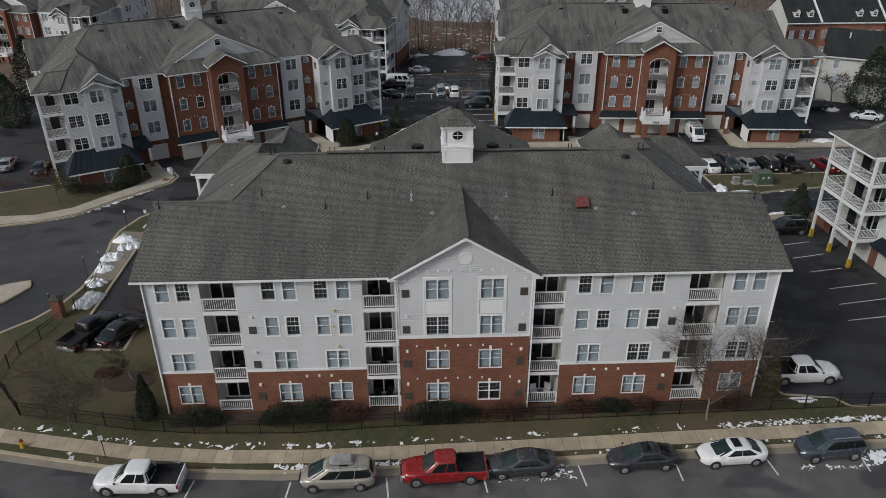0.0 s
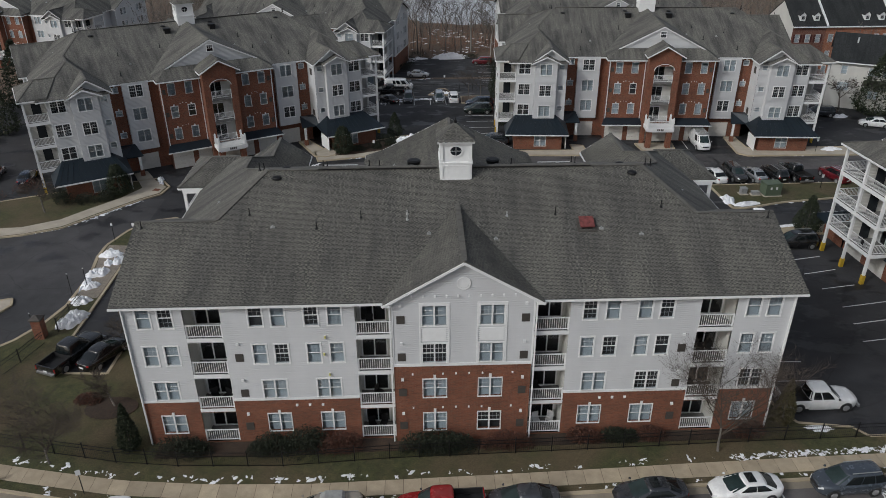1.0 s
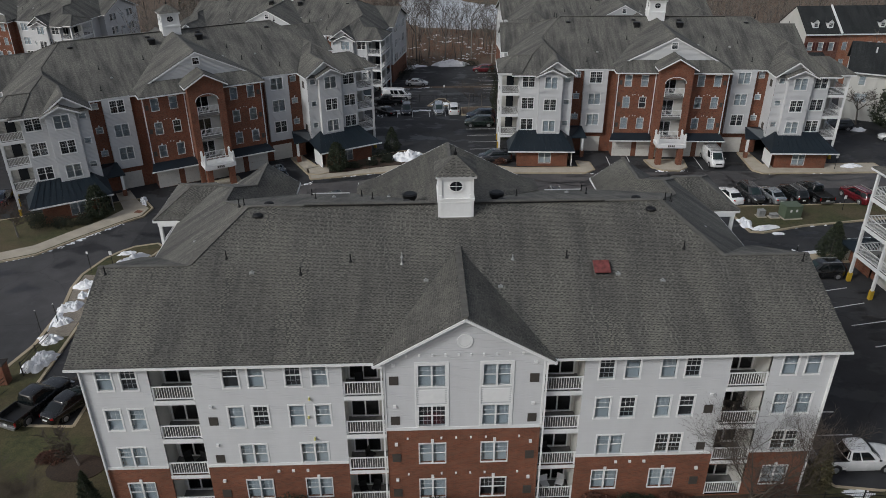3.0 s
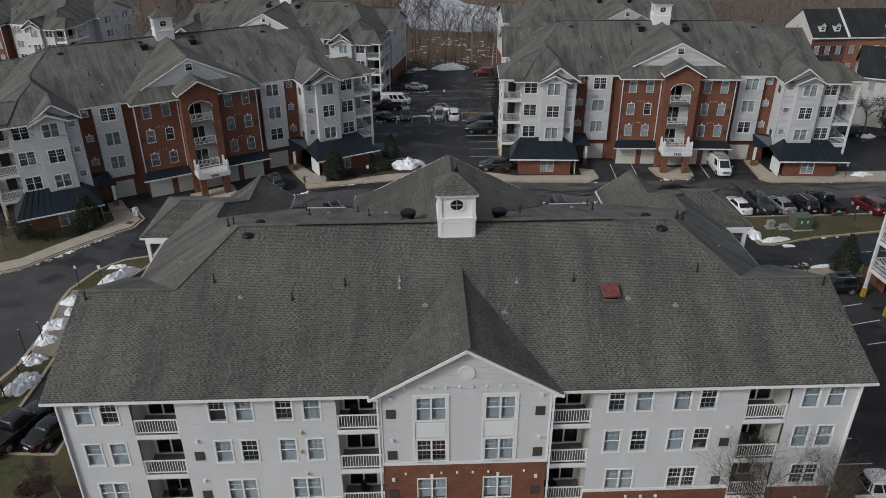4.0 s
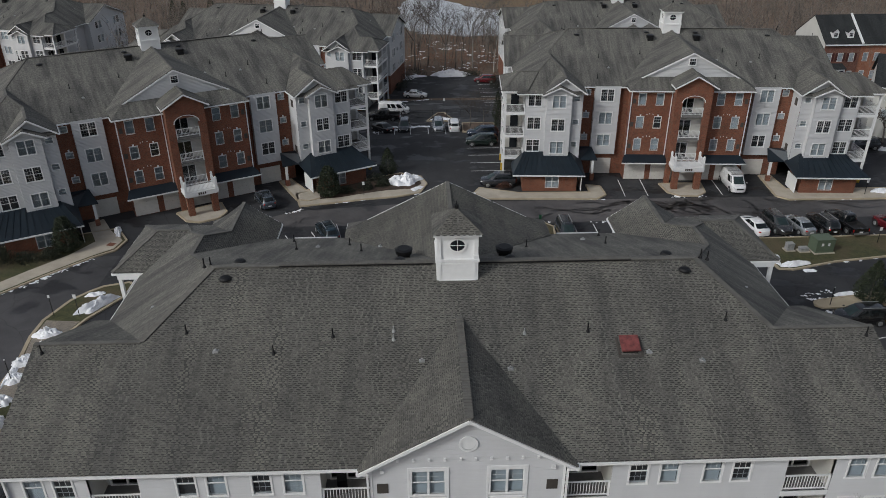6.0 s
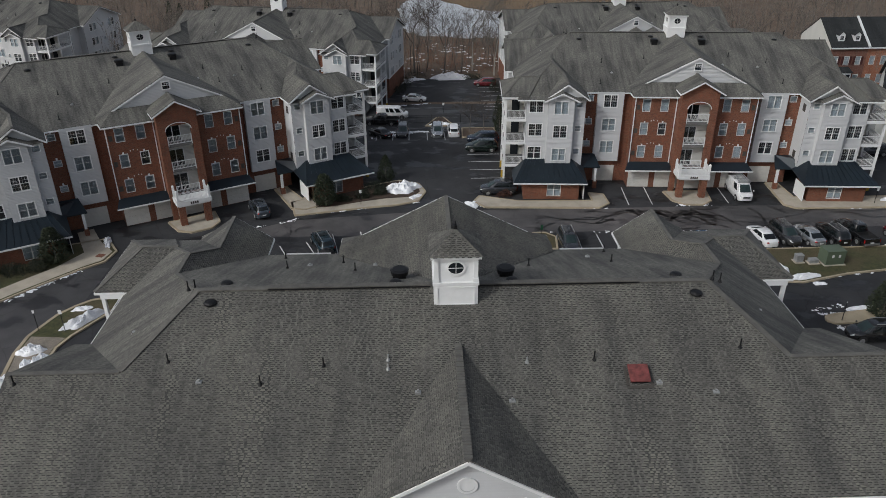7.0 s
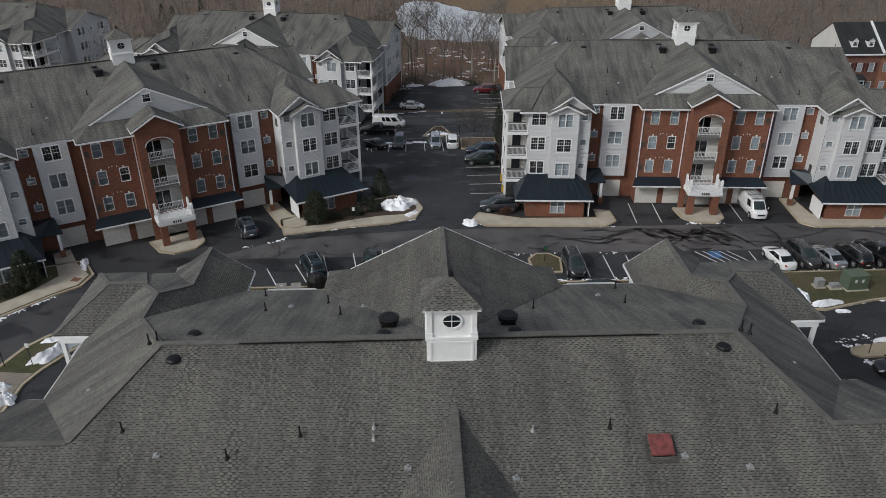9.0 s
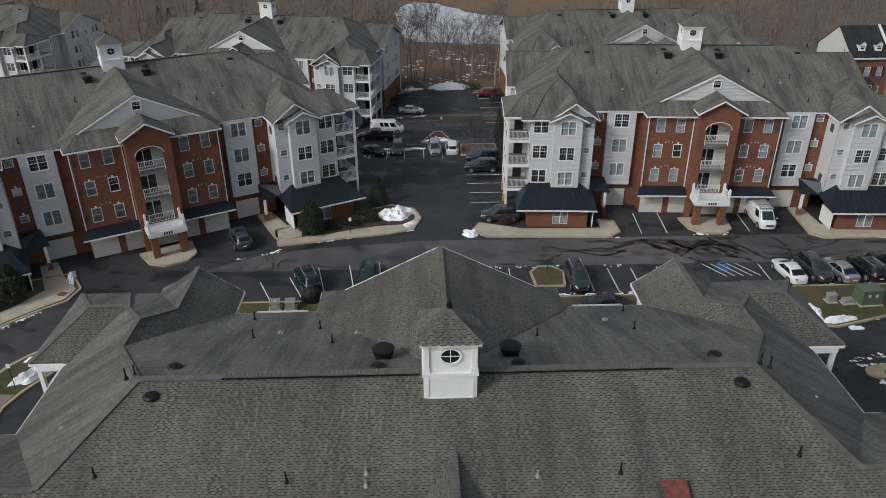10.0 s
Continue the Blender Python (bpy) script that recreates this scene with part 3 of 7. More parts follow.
        trims.box(s * 4.65 - 0.06, s * 4.65 + 0.06, -0.06, 0.06, 6.95, 11.8)
    trims.box(-4.72, 4.72, -0.07, 0.01, 6.72, 6.93)
    z = 11.84
    while z < 14.8:
        t = min(14.85, z + LAP)
        for (h0, o0), (h1, o1) in zip(board(LAP), board(LAP)[1:]):
            wa, wb = max(0.0, 14.9 - z - h0) / 0.596, max(0.0, 14.9 - z - h1) / 0.596
            up.poly((-wa, -o0, z + h0), (wa, -o0, z + h0), (wb, -o1, z + h1), (-wb, -o1, z + h1))
        z = t
    for i in range(24):  # round plaque in the gable
        a, b = 2 * math.pi * i / 24, 2 * math.pi * (i + 1) / 24
        for r0, r1, yy in ((0.34, 0.46, -0.08), (0.0, 0.34, -0.04)):
            trims.poly(*[(r * math.cos(k), yy, 13.15 + r * math.sin(k)) for r, k in ((r0, a), (r1, a), (r1, b), (r0, b))][::-1])
        trims.poly(*[(0.46 * math.cos(k), yy, 13.15 + 0.46 * math.sin(k)) for k, yy in ((a, 0.0), (b, 0.0), (b, -0.08), (a, -0.08))][::-1])
    # ends and rear corners
    for s in (-1, 1):
        def face(g, a, b, z0, z1, wins=(), lap=LAP):
            facade(house, g, *(((s * a[0], a[1]), (s * b[0], b[1])) if s > 0 else ((s * b[0], b[1]), (s * a[0], a[1]))), z0, z1, wins, lap)

        mids = [sum(b) / 2 for b in BANDS]
        eh = [(kind, (s * 22.0, y), mids[b]) for y, kind in ((2.6, "single_dark"), (3.9, "single"), (6.4, "small"), (9.2, "single"), (10.5, "single_dark")) for b in (1, 2, 3)]
        face(low, (22.0, 0.35), (22.0, 13.0), -0.3, 3.9, lap=0)
        face(up, (22.0, 0.35), (22.0, 13.0), 3.9, 11.8, eh)
        tri = [(s * 22.0, 0.2, 11.8), (s * 22.0, 13.1, 11.8), (s * 22.0, 6.75, 14.45)]
        up.poly(*(tri if s > 0 else tri[::-1]))
        trims.box(*sorted((s * 22.0, s * 22.07)), 0.3, 13.05, 3.86, 4.06)
        face(low, (22.0, 13.0), (20.5, 13.0), -0.3, 3.9, lap=0)
        face(up, (22.0, 13.0), (20.5, 13.0), 3.9, 11.8)
        # side with garages, under a metal canopy, and the porch
        sh = [("single", (s * 20.5, 15.9), mids[b]) for b in (1, 2, 3)] + [("door", (s * 20.5, y), FLOORS[b]) for b in (1, 2, 3) for y in (20.6, 24.6)]
        face(low, (20.5, 13.0), (20.5, 26.4), -0.3, 3.0, lap=0)
        face(up, (20.5, 13.0), (20.5, 26.4), 3.0, 11.9, sh)
        for y in (14.6, 17.3, 20.9, 24.4):
            placed("garage_door", GARAGE24, house, pose(s * 20.58, y - HY, 0.05, 0, 0, 90 * s))
        can = G()
        slope(can, *((lambda q: q if s > 0 else both(q))([(20.5, 13.1, 3.5), (21.7, 13.1, 2.8), (21.7, 18.7, 2.8), (20.5, 18.7, 3.5)])), thick=0.1)
        part("canopy", can, METALROOF, house, "dark metal canopy over garage doors")
        for y in (19.1, 22.6, 26.1):
            part("porch_post", G().box(s * 23.0 - 0.12, s * 23.0 + 0.12, y - 0.12, y + 0.12, 0, 11.7), TRIM, house)
            part("bollard", G().box(s * 23.0 - 0.17, s * 23.0 + 0.17, y - 0.17, y + 0.17, 0, 0.95), YELLOW, house, "yellow painted steel post guard")
        for f in FLOORS[1:]:
            deck = part("porch_deck", G().box(*sorted((s * 20.5, s * 23.1)), 19.0, 26.2, f - 0.3, f), DECKGREY, house, "grey porch deck with white railings")
            trims.box(*sorted((s * 23.1, s * 23.14)), 18.97, 26.23, f - 0.36, f + 0.02)
            trims.box(*sorted((s * 20.5, s * 23.1)), 18.96, 19.0, f - 0.36, f + 0.02)
            trims.box(*sorted((s * 20.5, s * 23.1)), 26.2, 26.24, f - 0.36, f + 0.02)
            for y in (19.1, 22.6):
                placed("railing", RAIL34, deck, pose(s * 23.0, y + 0.06 - HY, f, 0, 0, 90))
            for y in (19.1, 26.1):
                placed("railing", RAIL22, deck, pose(s * 20.55 if s > 0 else -22.9, y - HY, f))
        mid = G()
        wall(mid, *(((s * 20.5, 22.6), (s * 22.9, 22.6)) if s < 0 else ((s * 22.9, 22.6), (s * 20.5, 22.6)))[::-1], 3.2, 11.5, lap=LAP)
        wall(mid, *(((s * 20.5, 22.5), (s * 22.9, 22.5)) if s < 0 else ((s * 22.9, 22.5), (s * 20.5, 22.5))), 3.2, 11.5, lap=LAP)
        part("porch_divider", mid, CREAM, house)
        for f in FLOORS[1:]:
            for y, t in ((22.42, 0), (22.68, 180)):
                part("porch_door", G().box(s * 21.6 - 0.5, s * 21.6 + 0.5, y - 0.03, y + 0.03, f, f + 2.1), DARKPANE, house)
        part("porch_beam", G().box(*sorted((s * 20.5, s * 23.15)), 18.95, 26.25, 11.45, 11.85), TRIM, house)
        # wing front with its bay
        face(up, (20.5, 26.4), (13.4, 26.4), 3.0, 11.9, [(dice.choice(("twin", "twin_dark")), (s * 19.35, 26.4), mids[b]) for b in (1, 2, 3)] + [("small", (s * 14.15, 26.4), mids[b] + 0.2) for b in (1, 2, 3)])
        face(up, (17.95, 26.4), (17.95, 27.1), 3.2, 11.9)
        face(up, (17.95, 27.1), (14.85, 27.1), 3.2, 11.9, [(dice.choice(("twin", "twin", "twin_dark")), (s * 16.4, 27.1), mids[b]) for b in (1, 2, 3)])
        face(up, (14.85, 27.1), (14.85, 26.4), 3.2, 11.9)
        tri = [(s * 14.85, 27.1, 11.85), (s * 17.95, 27.1, 11.85), (s * 16.4, 27.1, 12.58)]
        up.poly(*(tri[::-1] if s > 0 else tri))
        tri = [(s * 13.3, 26.45, 11.8), (s * 18.2, 26.45, 11.8), (s * 15.75, 26.45, 13.46)]
        up.poly(*(tri[::-1] if s > 0 else tri))
        face(up, (13.4, 26.4), (13.4, 23.6), 3.0, 11.9)
        for b in (1, 3):
            part("louver", G().box(*sorted((s * 13.40, s * 13.34)), 24.6, 25.3, BANDS[b][0], BANDS[b][0] + 0.9), LOUVER, house)
        # brick recess, white strip, garage
        face(low, (13.4, 23.6), (11.6, 23.6), 0.0, 11.9, [("small", (s * 12.45, 23.6), mids[b] + 0.25) for b in (1, 2, 3)], lap=0)
        face(low, (11.6, 23.6), (7.2, 23.6), 0.0, 11.9, lap=0)
        face(up, (11.6, 23.6), (11.6, 24.1), 2.9, 11.9)
        face(up, (11.6, 24.1), (8.4, 24.1), 2.9, 11.9, [(dice.choice(("twin", "twin", "twin_dark")), (s * 10.0, 24.1), mids[b]) for b in (1, 2, 3)])
        face(up, (8.4, 24.1), (8.4, 23.6), 2.9, 11.9)
        for b in (1, 2, 3):
            zc = mids[b]
            trims.box(s * 12.45 - 0.09, s * 12.45 + 0.09, 23.58, 23.65, zc + 0.66, zc + 0.9)
        placed("garage_door", GARAGE26, house, pose(s * 10.0, 23.75 - HY, 0.05, 0, 0, 180))
        face(low, (7.2, 23.6), (7.2, 25.7), 0.0, 11.9, lap=0)
        # pavilion under the wing
        face(low, (20.7, 26.4), (20.7, 29.9), 0.0, 2.35, lap=0)
        face(low, (20.7, 29.9), (13.9, 29.9), 0.0, 2.35, [("bricktwin", (s * 17.0, 29.9), 1.3)], lap=0)
        face(low, (13.9, 29.9), (13.9, 26.4), 0.0, 2.35, lap=0)
        pav = G()
        for q in ([(22.0, 30.5, 2.35), (13.0, 30.5, 2.35), (14.6, 26.4, 4.0), (20.4, 26.4, 4.0)], [(22.0, 26.2, 2.35), (22.0, 30.5, 2.35), (20.4, 26.4, 4.0)], [(13.0, 30.5, 2.35), (13.0, 26.2, 2.9), (14.6, 26.4, 4.0)], [(14.6, 26.4, 3.9), (13.0, 26.2, 2.85), (10.9, 26.2, 2.85), (11.4, 24.1, 3.9), (13.4, 24.1, 3.9)]):
            slope(pav, *(q if s > 0 else both(q)), thick=0.12)
        seams = []
        for i in range(12):  # standing seams
            x = 14.6 + i * 0.5
            seams.append(G().bar((s * (17.5 + (x - 17.5) * 1.5), 30.48, 2.38), (s * x, 26.45, 4.03), 0.03, 0.05))
        pav = part("pavilion_roof", pav, METALROOF, house, "dark standing-seam metal roof over brick pavilion")
        for seam in seams:
            part("seam", seam, METALROOF, pav)
        trims.box(*sorted((s * 22.0, s * 13.0)), 30.44, 30.56, 2.2, 2.36)
        trims.box(s * 11.4 - 0.14, s * 11.4 + 0.14, 25.9, 26.18, 0.9, 2.8)
        low.box(s * 11.4 - 0.25, s * 11.4 + 0.25, 25.8, 26.3, 0, 0.9)
        gate = part("gate_panel", G().box(*sorted((s * 13.3, s * 13.36)), 27.2, 30.0, 0.1, 2.0), TRIM, house, "white vinyl gate beside pavilion")
        # centre block
        for x in (5.95, 3.75):
            for b in (1, 2, 3):
                zc = sum(BANDS[b]) / 2
                if b < 3:
                    trims.box(s * x - 0.09, s * x + 0.09, 25.68, 25.75, zc + 0.78, zc + 1.0)
        face(low, (7.2, 25.7), (2.2, 25.7), 0.0, 12.0, [("brick", (s * x, 25.7), mids[b]) for x in (5.95, 3.75) for b in (1, 2, 3)], lap=0)
        for x, z in ((4.4, 8.75), (4.85, 8.82), (5.15, 8.75), (4.5, 5.85), (4.85, 5.9), (5.3, 5.8)):
            trims.box(s * x - 0.045, s * x + 0.045, 25.7, 25.76, z, z + 0.09)
        for z in (10.2, 7.2, 4.3):
            part("louver", G().box(*sorted((s * 6.72, s * 7.1)), 25.7, 25.75, z, z + 0.6), LOUVER, house)
        for x in (5.85, 2.5):
            placed("garage_door", GARAGE26, house, pose(s * x, 25.72 - HY, 0.05, 0, 0, 180))
        pent = G()
        q = [(7.9, 27.0, 2.75), (1.9, 27.0, 2.75), (1.9, 25.7, 3.45), (7.4, 25.7, 3.45)]
        slope(pent, *(q if s > 0 else both(q)), thick=0.1)
        part("pent_roof", pent, METALROOF, house, "dark metal pent roof over garages")
        trims.box(*sorted((s * 7.9, s * 1.9)), 26.96, 27.06, 2.62, 2.76)
        # downpipes
        for x, y in ((22.0, 0.22), (4.8, -0.08)):
            trims.box(s * x - 0.05, s * x + 0.05, y - 0.05, y + 0.05, 0.2, 11.8)
        for x in (7.32, 2.35):
            trims.box(s * x - 0.05, s * x + 0.05, 25.75, 25.85, 3.4, 11.9)
        # fresh-air louvres beside the balconies and wall lamps
        for x, y, b in ((14.95, 0.35, 0), (14.95, 0.35, 1), (14.95, 0.35, 2), (4.1, 0.0, 3), (4.1, 0.0, 2), (4.1, 0.0, 1), (4.1, 0.0, 0)):
            zc = BANDS[b][0] + 0.25
            part("louver", G().box(s * x - 0.27, s * x + 0.27, y - 0.05, y + 0.02, zc, zc + 0.62), LOUVER, house)
            trims.box(s * x - 0.09, s * x + 0.09, y - 0.14, y, zc + 1.35, zc + 1.53)
        for x in (9.7, 11.5, 10.6):
            trims.box(s * x - 0.08, s * x + 0.08, 0.24, 0.35, 3.3, 3.45)
        for x in (0.45, 1.35, 3.4):
            for z in (6.0, 3.1):
                trims.box(s * x - 0.055, s * x + 0.055, -0.1, 0.0, z, z + 0.11)
        for i in range(5):
            trims.box(s * (0.35 + 0.75 * i) - 0.06, s * (0.35 + 0.75 * i) + 0.06, -0.1, 0.0, 12.15, 12.3)
    # stair bay of the brick front
    wall(low, (2.2, 25.7), (2.2, 27.2), 3.2, 12.85)
    wall(low, (-2.2, 27.2), (-2.2, 25.7), 3.2, 12.85)
    wall(low, (2.2, 27.2), (-2.2, 27.2), 3.2, 12.85, [(0.85, 3.55, 3.3, 11.3)], reveal=0.35)
    low.poly((2.2, 27.2, 12.85), (-2.2, 27.2, 12.85), (0, 27.2, 14.1))
    for i in range(10):  # pale arch
        a, b = math.pi * i / 10, math.pi * (i + 1) / 10
        trims.poly(*[(r * math.cos(k), 27.26, 10.75 + r * 0.62 * math.sin(k)) for r, k in ((1.35, a), (1.35, b), (1.47, b), (1.47, a))])
        low.poly(*[(x, 27.22, z) for x, z in ((1.35 * math.cos(a), 10.75 + 0.837 * math.sin(a)), (1.35 * math.cos(b), 10.75 + 0.837 * math.sin(b)), (1.35 * math.cos(b), 11.9), (1.35 * math.cos(a), 11.9))][::-1])
    back = G()
    facade(house, back, (1.9, 26.0), (-1.9, 26.0), 0.0, 12.0, [("door", (0.5, 26.0), f) for f in FLOORS[1:]], LAP)
    part("stair_back_wall", back, CREAM, house)
    for f in FLOORS[1:]:
        bal = part("balcony", G().box(-1.9, 1.9, 26.0, 27.1, f - 0.3, f), DECKGREY, house, "white balcony slab with railing")
        placed("railing", RAIL26, bal, pose(-1.3, 27.12 - HY, f))
    for x in (-1.9, 1.9):
        part("brick_pier", G().box(x * 0.74 - 0.36, x * 0.74 + 0.36, 28.5, 29.2, 0, 2.6), BRICK, house)
        part("brick_pier", G().box(x - 0.3, x + 0.3, 26.6, 27.2, 0, 3.2), BRICK, house)
    deck = part("entry_deck", G().box(-1.95, 1.95, 27.2, 29.4, 2.6, 3.1).box(-1.72, 1.72, 27.2, 29.25, 2.45, 2.6), TRIM, house, "white entry deck on brick piers")
    placed("railing", RAIL34, deck, Matrix.Translation((-1.7, 29.25 - HY, 3.1)))
    for x in (-1.75, 1.75):
        placed("railing", RAIL22, deck, Matrix.Translation((x, 27.3 - HY, 3.1)) @ Matrix.Rotation(radians(90), 4, "Z") @ Matrix.Diagonal((0.8, 1, 1, 1)))
        for y in (27.4, 29.25):
            trims.box(x - 0.12, x + 0.12, y - 0.12, y + 0.12, 3.1, 4.3)
            trims.tube((x, y, 4.3), (x, y, 4.42), 0.15, 0.15, 10)
            trims.tube((x, y, 4.42), (x, y, 4.56), 0.13, 0.05, 10)
    # big gable over the brick front
    g3 = G()
    z = 13.1
    while z < 16.1:
        t = min(16.15, z + LAP)
        for (h0, o0), (h1, o1) in zip(board(LAP), board(LAP)[1:]):
            wa, wb = max(0.0, 16.2 - z - h0) / 0.51, max(0.0, 16.2 - z - h1) / 0.51
            g3.poly((wa, 24.15 + o0, z + h0), (-wa, 24.15 + o0, z + h0), (-wb, 24.15 + o1, z + h1), (wb, 24.15 + o1, z + h1))
        g3.poly((wb, 24.15, t), (-wb, 24.15, t), (-wb, 24.156, t), (wb, 24.156, t))
        z = t
    g3.smooth = 1
    part("gable_wall", g3, SIDING, house)
    window(house, "attic", 0, 24.25, 15.05, 180, 0.0)
    part("brick_wall", low, BRICK, house, "red brick lower walls")
    part("siding_wall", up, SIDING, house, "pale vinyl siding walls")
    for kind, x, y, z in win:
        window(house, kind, x, y, z)
    # floors in the dark room colour, so room shade is painted on
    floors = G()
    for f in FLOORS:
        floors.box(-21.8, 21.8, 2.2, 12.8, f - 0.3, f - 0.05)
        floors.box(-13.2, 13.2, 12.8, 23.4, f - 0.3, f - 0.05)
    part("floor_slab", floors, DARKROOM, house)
    # --- roof ---
    R, k, l = (14.0, YR, ZR), (17.0, 16.7, 14.57), (17.0, 19.5, 14.5)
    V, W = (17.0, 6.75, front_z(6.75)), (21.6, 13.4, 11.72)
    main = [(-22.6, EAVE), (-4.62, EAVE), (-4.62, 0.3), (4.62, 0.3), (4.62, EAVE), (22.6, EAVE), (22.6, 6.75), (17.0, 6.75), (14.0, YR), (-14.0, YR), (-17.0, 6.75), (-22.6, 6.75)]
    g = G()
    slope(g, *[(x, y, front_z(y)) for x, y in main])
    roof = part("roof", g, ROOF, house, "weathered grey-brown shingle roof")
    rest = [
        [V, (22.6, 6.75, V[2]), (22.6, 13.4, 11.72), W],
        [R, V, W, (21.6, 26.9, 11.72), l, k],
        [k, l, (15.75, 21.9, 13.62), (15.75, 26.95, 13.62), (13.05, 26.95, 11.72), (13.0, 24.0, 11.75)],
        [l, (21.6, 26.9, 11.72), (13.3, 26.9, 11.72)],
        [(18.75, 22.7, 13.4), (20.3, 19.1, 12.0), (23.5, 19.1, 11.95), (21.2, 22.7, 13.4)],
        [(21.2, 22.7, 13.4), (23.5, 19.1, 11.95), (23.5, 26.6, 11.95)],
        [(18.75, 22.7, 13.4), (21.2, 22.7, 13.4), (23.5, 26.6, 11.95), (20.3, 26.6, 12.0)],
        [(16.4, 27.6, 12.72), (16.4, 24.3, 12.72), (18.5, 26.9, 11.72), (18.5, 27.6, 11.72)],
        [(16.4, 24.3, 12.72), (16.4, 27.6, 12.72), (14.3, 27.6, 11.72), (14.3, 26.9, 11.72)],
        [(15.75, 26.95, 13.62), (15.75, 21.9, 13.62), (18.4, 26.8, 11.78), (18.4, 26.95, 11.75)],
        [(0, 11.4, 16.52), (7.7, 22.9, 12.29), (7.7, 24.4, 12.29), (0, 24.2, 16.24)],
        [(7.7, 26.2, 12.0), (6.0, 24.3, 13.2), (7.7, 24.4, 12.29)],
        [(0, 22.0, 14.25), (2.65, 23.6, 12.75), (2.65, 27.7, 12.75), (0, 27.7, 14.25)],
    ]
    for q in rest:
        for r in (q, both(q)):
            a, b, c = (Vector(p) for p in r[:3])
            if (b - a).cross(c - a).z < 0:
                r = r[::-1]
            g = G()
            slope(g, *r)
            part("slope", g, ROOF, roof)
    back_main = [(14.0, YR, ZR), k, (13.0, 24.0, 11.85), (-13.0, 24.0, 11.85), (-17.0, 16.7, 14.57), (-14.0, YR, ZR)]
    g = G()
    slope(g, *back_main)
    part("slope", g, ROOF, roof)
    g = G()
    slope(g, (-7.7, 26.2, 12.0), (-6.0, 24.3, 13.2), (6.0, 24.3, 13.2), (7.7, 26.2, 12.0))
    part("slope", g, ROOF, roof)
    for s in (-1, 1):
        q = [(0, -0.36, 14.93), (s * 5.2, -0.36, 11.85), (s * 5.2, -0.02, 11.88), (0, 7.85, 15.06)]
        g = G()
        slope(g, *(q if s < 0 else q[::-1]))
        part("slope", g, ROOF, roof)
    # fascias, gutters and rakes
    for s in (-1, 1):
        for p, q in (((5.2, -0.08, 11.78), (22.65, -0.08, 11.78)), ((22.57, 0, 11.76), (22.57, 6.75, 14.5)), ((22.57, 13.35, 11.62), (22.57, 6.75, 14.5)),
                     ((21.65, 13.4, 11.65), (21.65, 19.1, 11.65)), ((21.6, 13.45, 11.65), (22.6, 13.45, 11.65)), ((23.54, 19.1, 11.86), (23.54, 26.6, 11.86)),
                     ((21.6, 19.07, 11.86), (23.54, 19.07, 11.86)), ((21.6, 26.65, 11.86), (23.54, 26.65, 11.86)), ((18.4, 26.95, 11.65), (21.65, 26.95, 11.65)),
                     ((12.98, 24.0, 11.72), (12.98, 26.95, 11.66)), ((7.7, 24.05, 11.8), (13.0, 24.05, 11.8)), ((0, -0.4, 14.84), (5.25, -0.4, 11.74)),
                     ((0, 24.4, 16.17), (6.2, 24.46, 13.03)), ((0, 26.26, 11.92), (7.75, 26.26, 11.92)), ((0, 27.75, 14.14), (2.7, 27.75, 12.62)),
                     ((16.4, 27.64, 12.64), (18.55, 27.64, 11.64)), ((16.4, 27.64, 12.64), (14.25, 27.64, 11.64)), ((15.75, 27.0, 13.54), (18.4, 27.0, 11.68)), ((15.75, 27.0, 13.54), (13.0, 27.0, 11.64)), ((7.74, 24.4, 11.9), (7.74, 26.2, 11.9))):
            trims.bar((s * p[0], p[1], p[2] - 0.07), (s * q[0], q[1], q[2] - 0.07), 0.08, 0.15)
        trims.box(*sorted((s * 4.7, s * 5.3)), -0.42, 0.0, 11.66, 11.8)
        trims.bar((s * 2.62, 25.8, 12.65), (s * 2.62, 27.7, 12.65), 0.1, 0.17)
    part("trim", trims, TRIM, house, "white trim boards and gutters")
    def cap(p, q, w=0.28):
        for s in ((-1, 1) if abs(p[0]) + abs(q[0]) > 0.01 else (1,)):
            part("ridge_cap", G().bar((s * p[0], p[1], p[2] + 0.01), (s * q[0], q[1], q[2] + 0.01), w, 0.05), RIDGECAP, roof)
    for p, q in ((R, (10.0, YR, ZR)), (R, V), (V, (22.6, 6.75, V[2])), (R, k), (k, l), (l, (21.6, 26.9, 11.72)), (l, (15.75, 21.9, 13.62)), ((15.75, 21.9, 13.62), (15.75, 26.95, 13.62)), ((0, -0.36, 14.93), (0, 7.85, 15.06)), ((0, 11.4, 16.52), (0, 24.2, 16.24)),
                 ((21.2, 22.7, 13.4), (23.5, 19.1, 11.95)), ((21.2, 22.7, 13.4), (23.5, 26.6, 11.95)), ((18.75, 22.7, 13.4), (21.2, 22.7, 13.4)), ((0, 22, 14.25), (0, 27.7, 14.25)), ((16.4, 24.3, 12.72), (16.4, 27.6, 12.72))):
        cap(p, q)
    for x0, x1 in ((-14.0, -1.3), (1.3, 14.0)):
        part("ridge_cap", G().bar((x0, YR, ZR + 0.03), (x1, YR, ZR + 0.03), 0.34, 0.06), RIDGECAP, roof)
    for x0, x1 in ((-10.2, -1.35), (1.35, 10.2)):
        # vent slot bar, black to paint the shadow line under the cap
        part("ridge_vent", G().bar((x0, YR - 0.02, ZR + 0.055), (x1, YR - 0.02, ZR + 0.055), 0.40, 0.05), BLACKMETAL, roof)
        part("ridge_cap", G().bar((x0, YR, ZR + 0.1), (x1, YR, ZR + 0.1), 0.36, 0.03), RIDGECAP, roof)
    # cupola
    cu = G()
    cu.box(-1.18, 1.18, 10.2, 12.56, 15.2, 17.25)
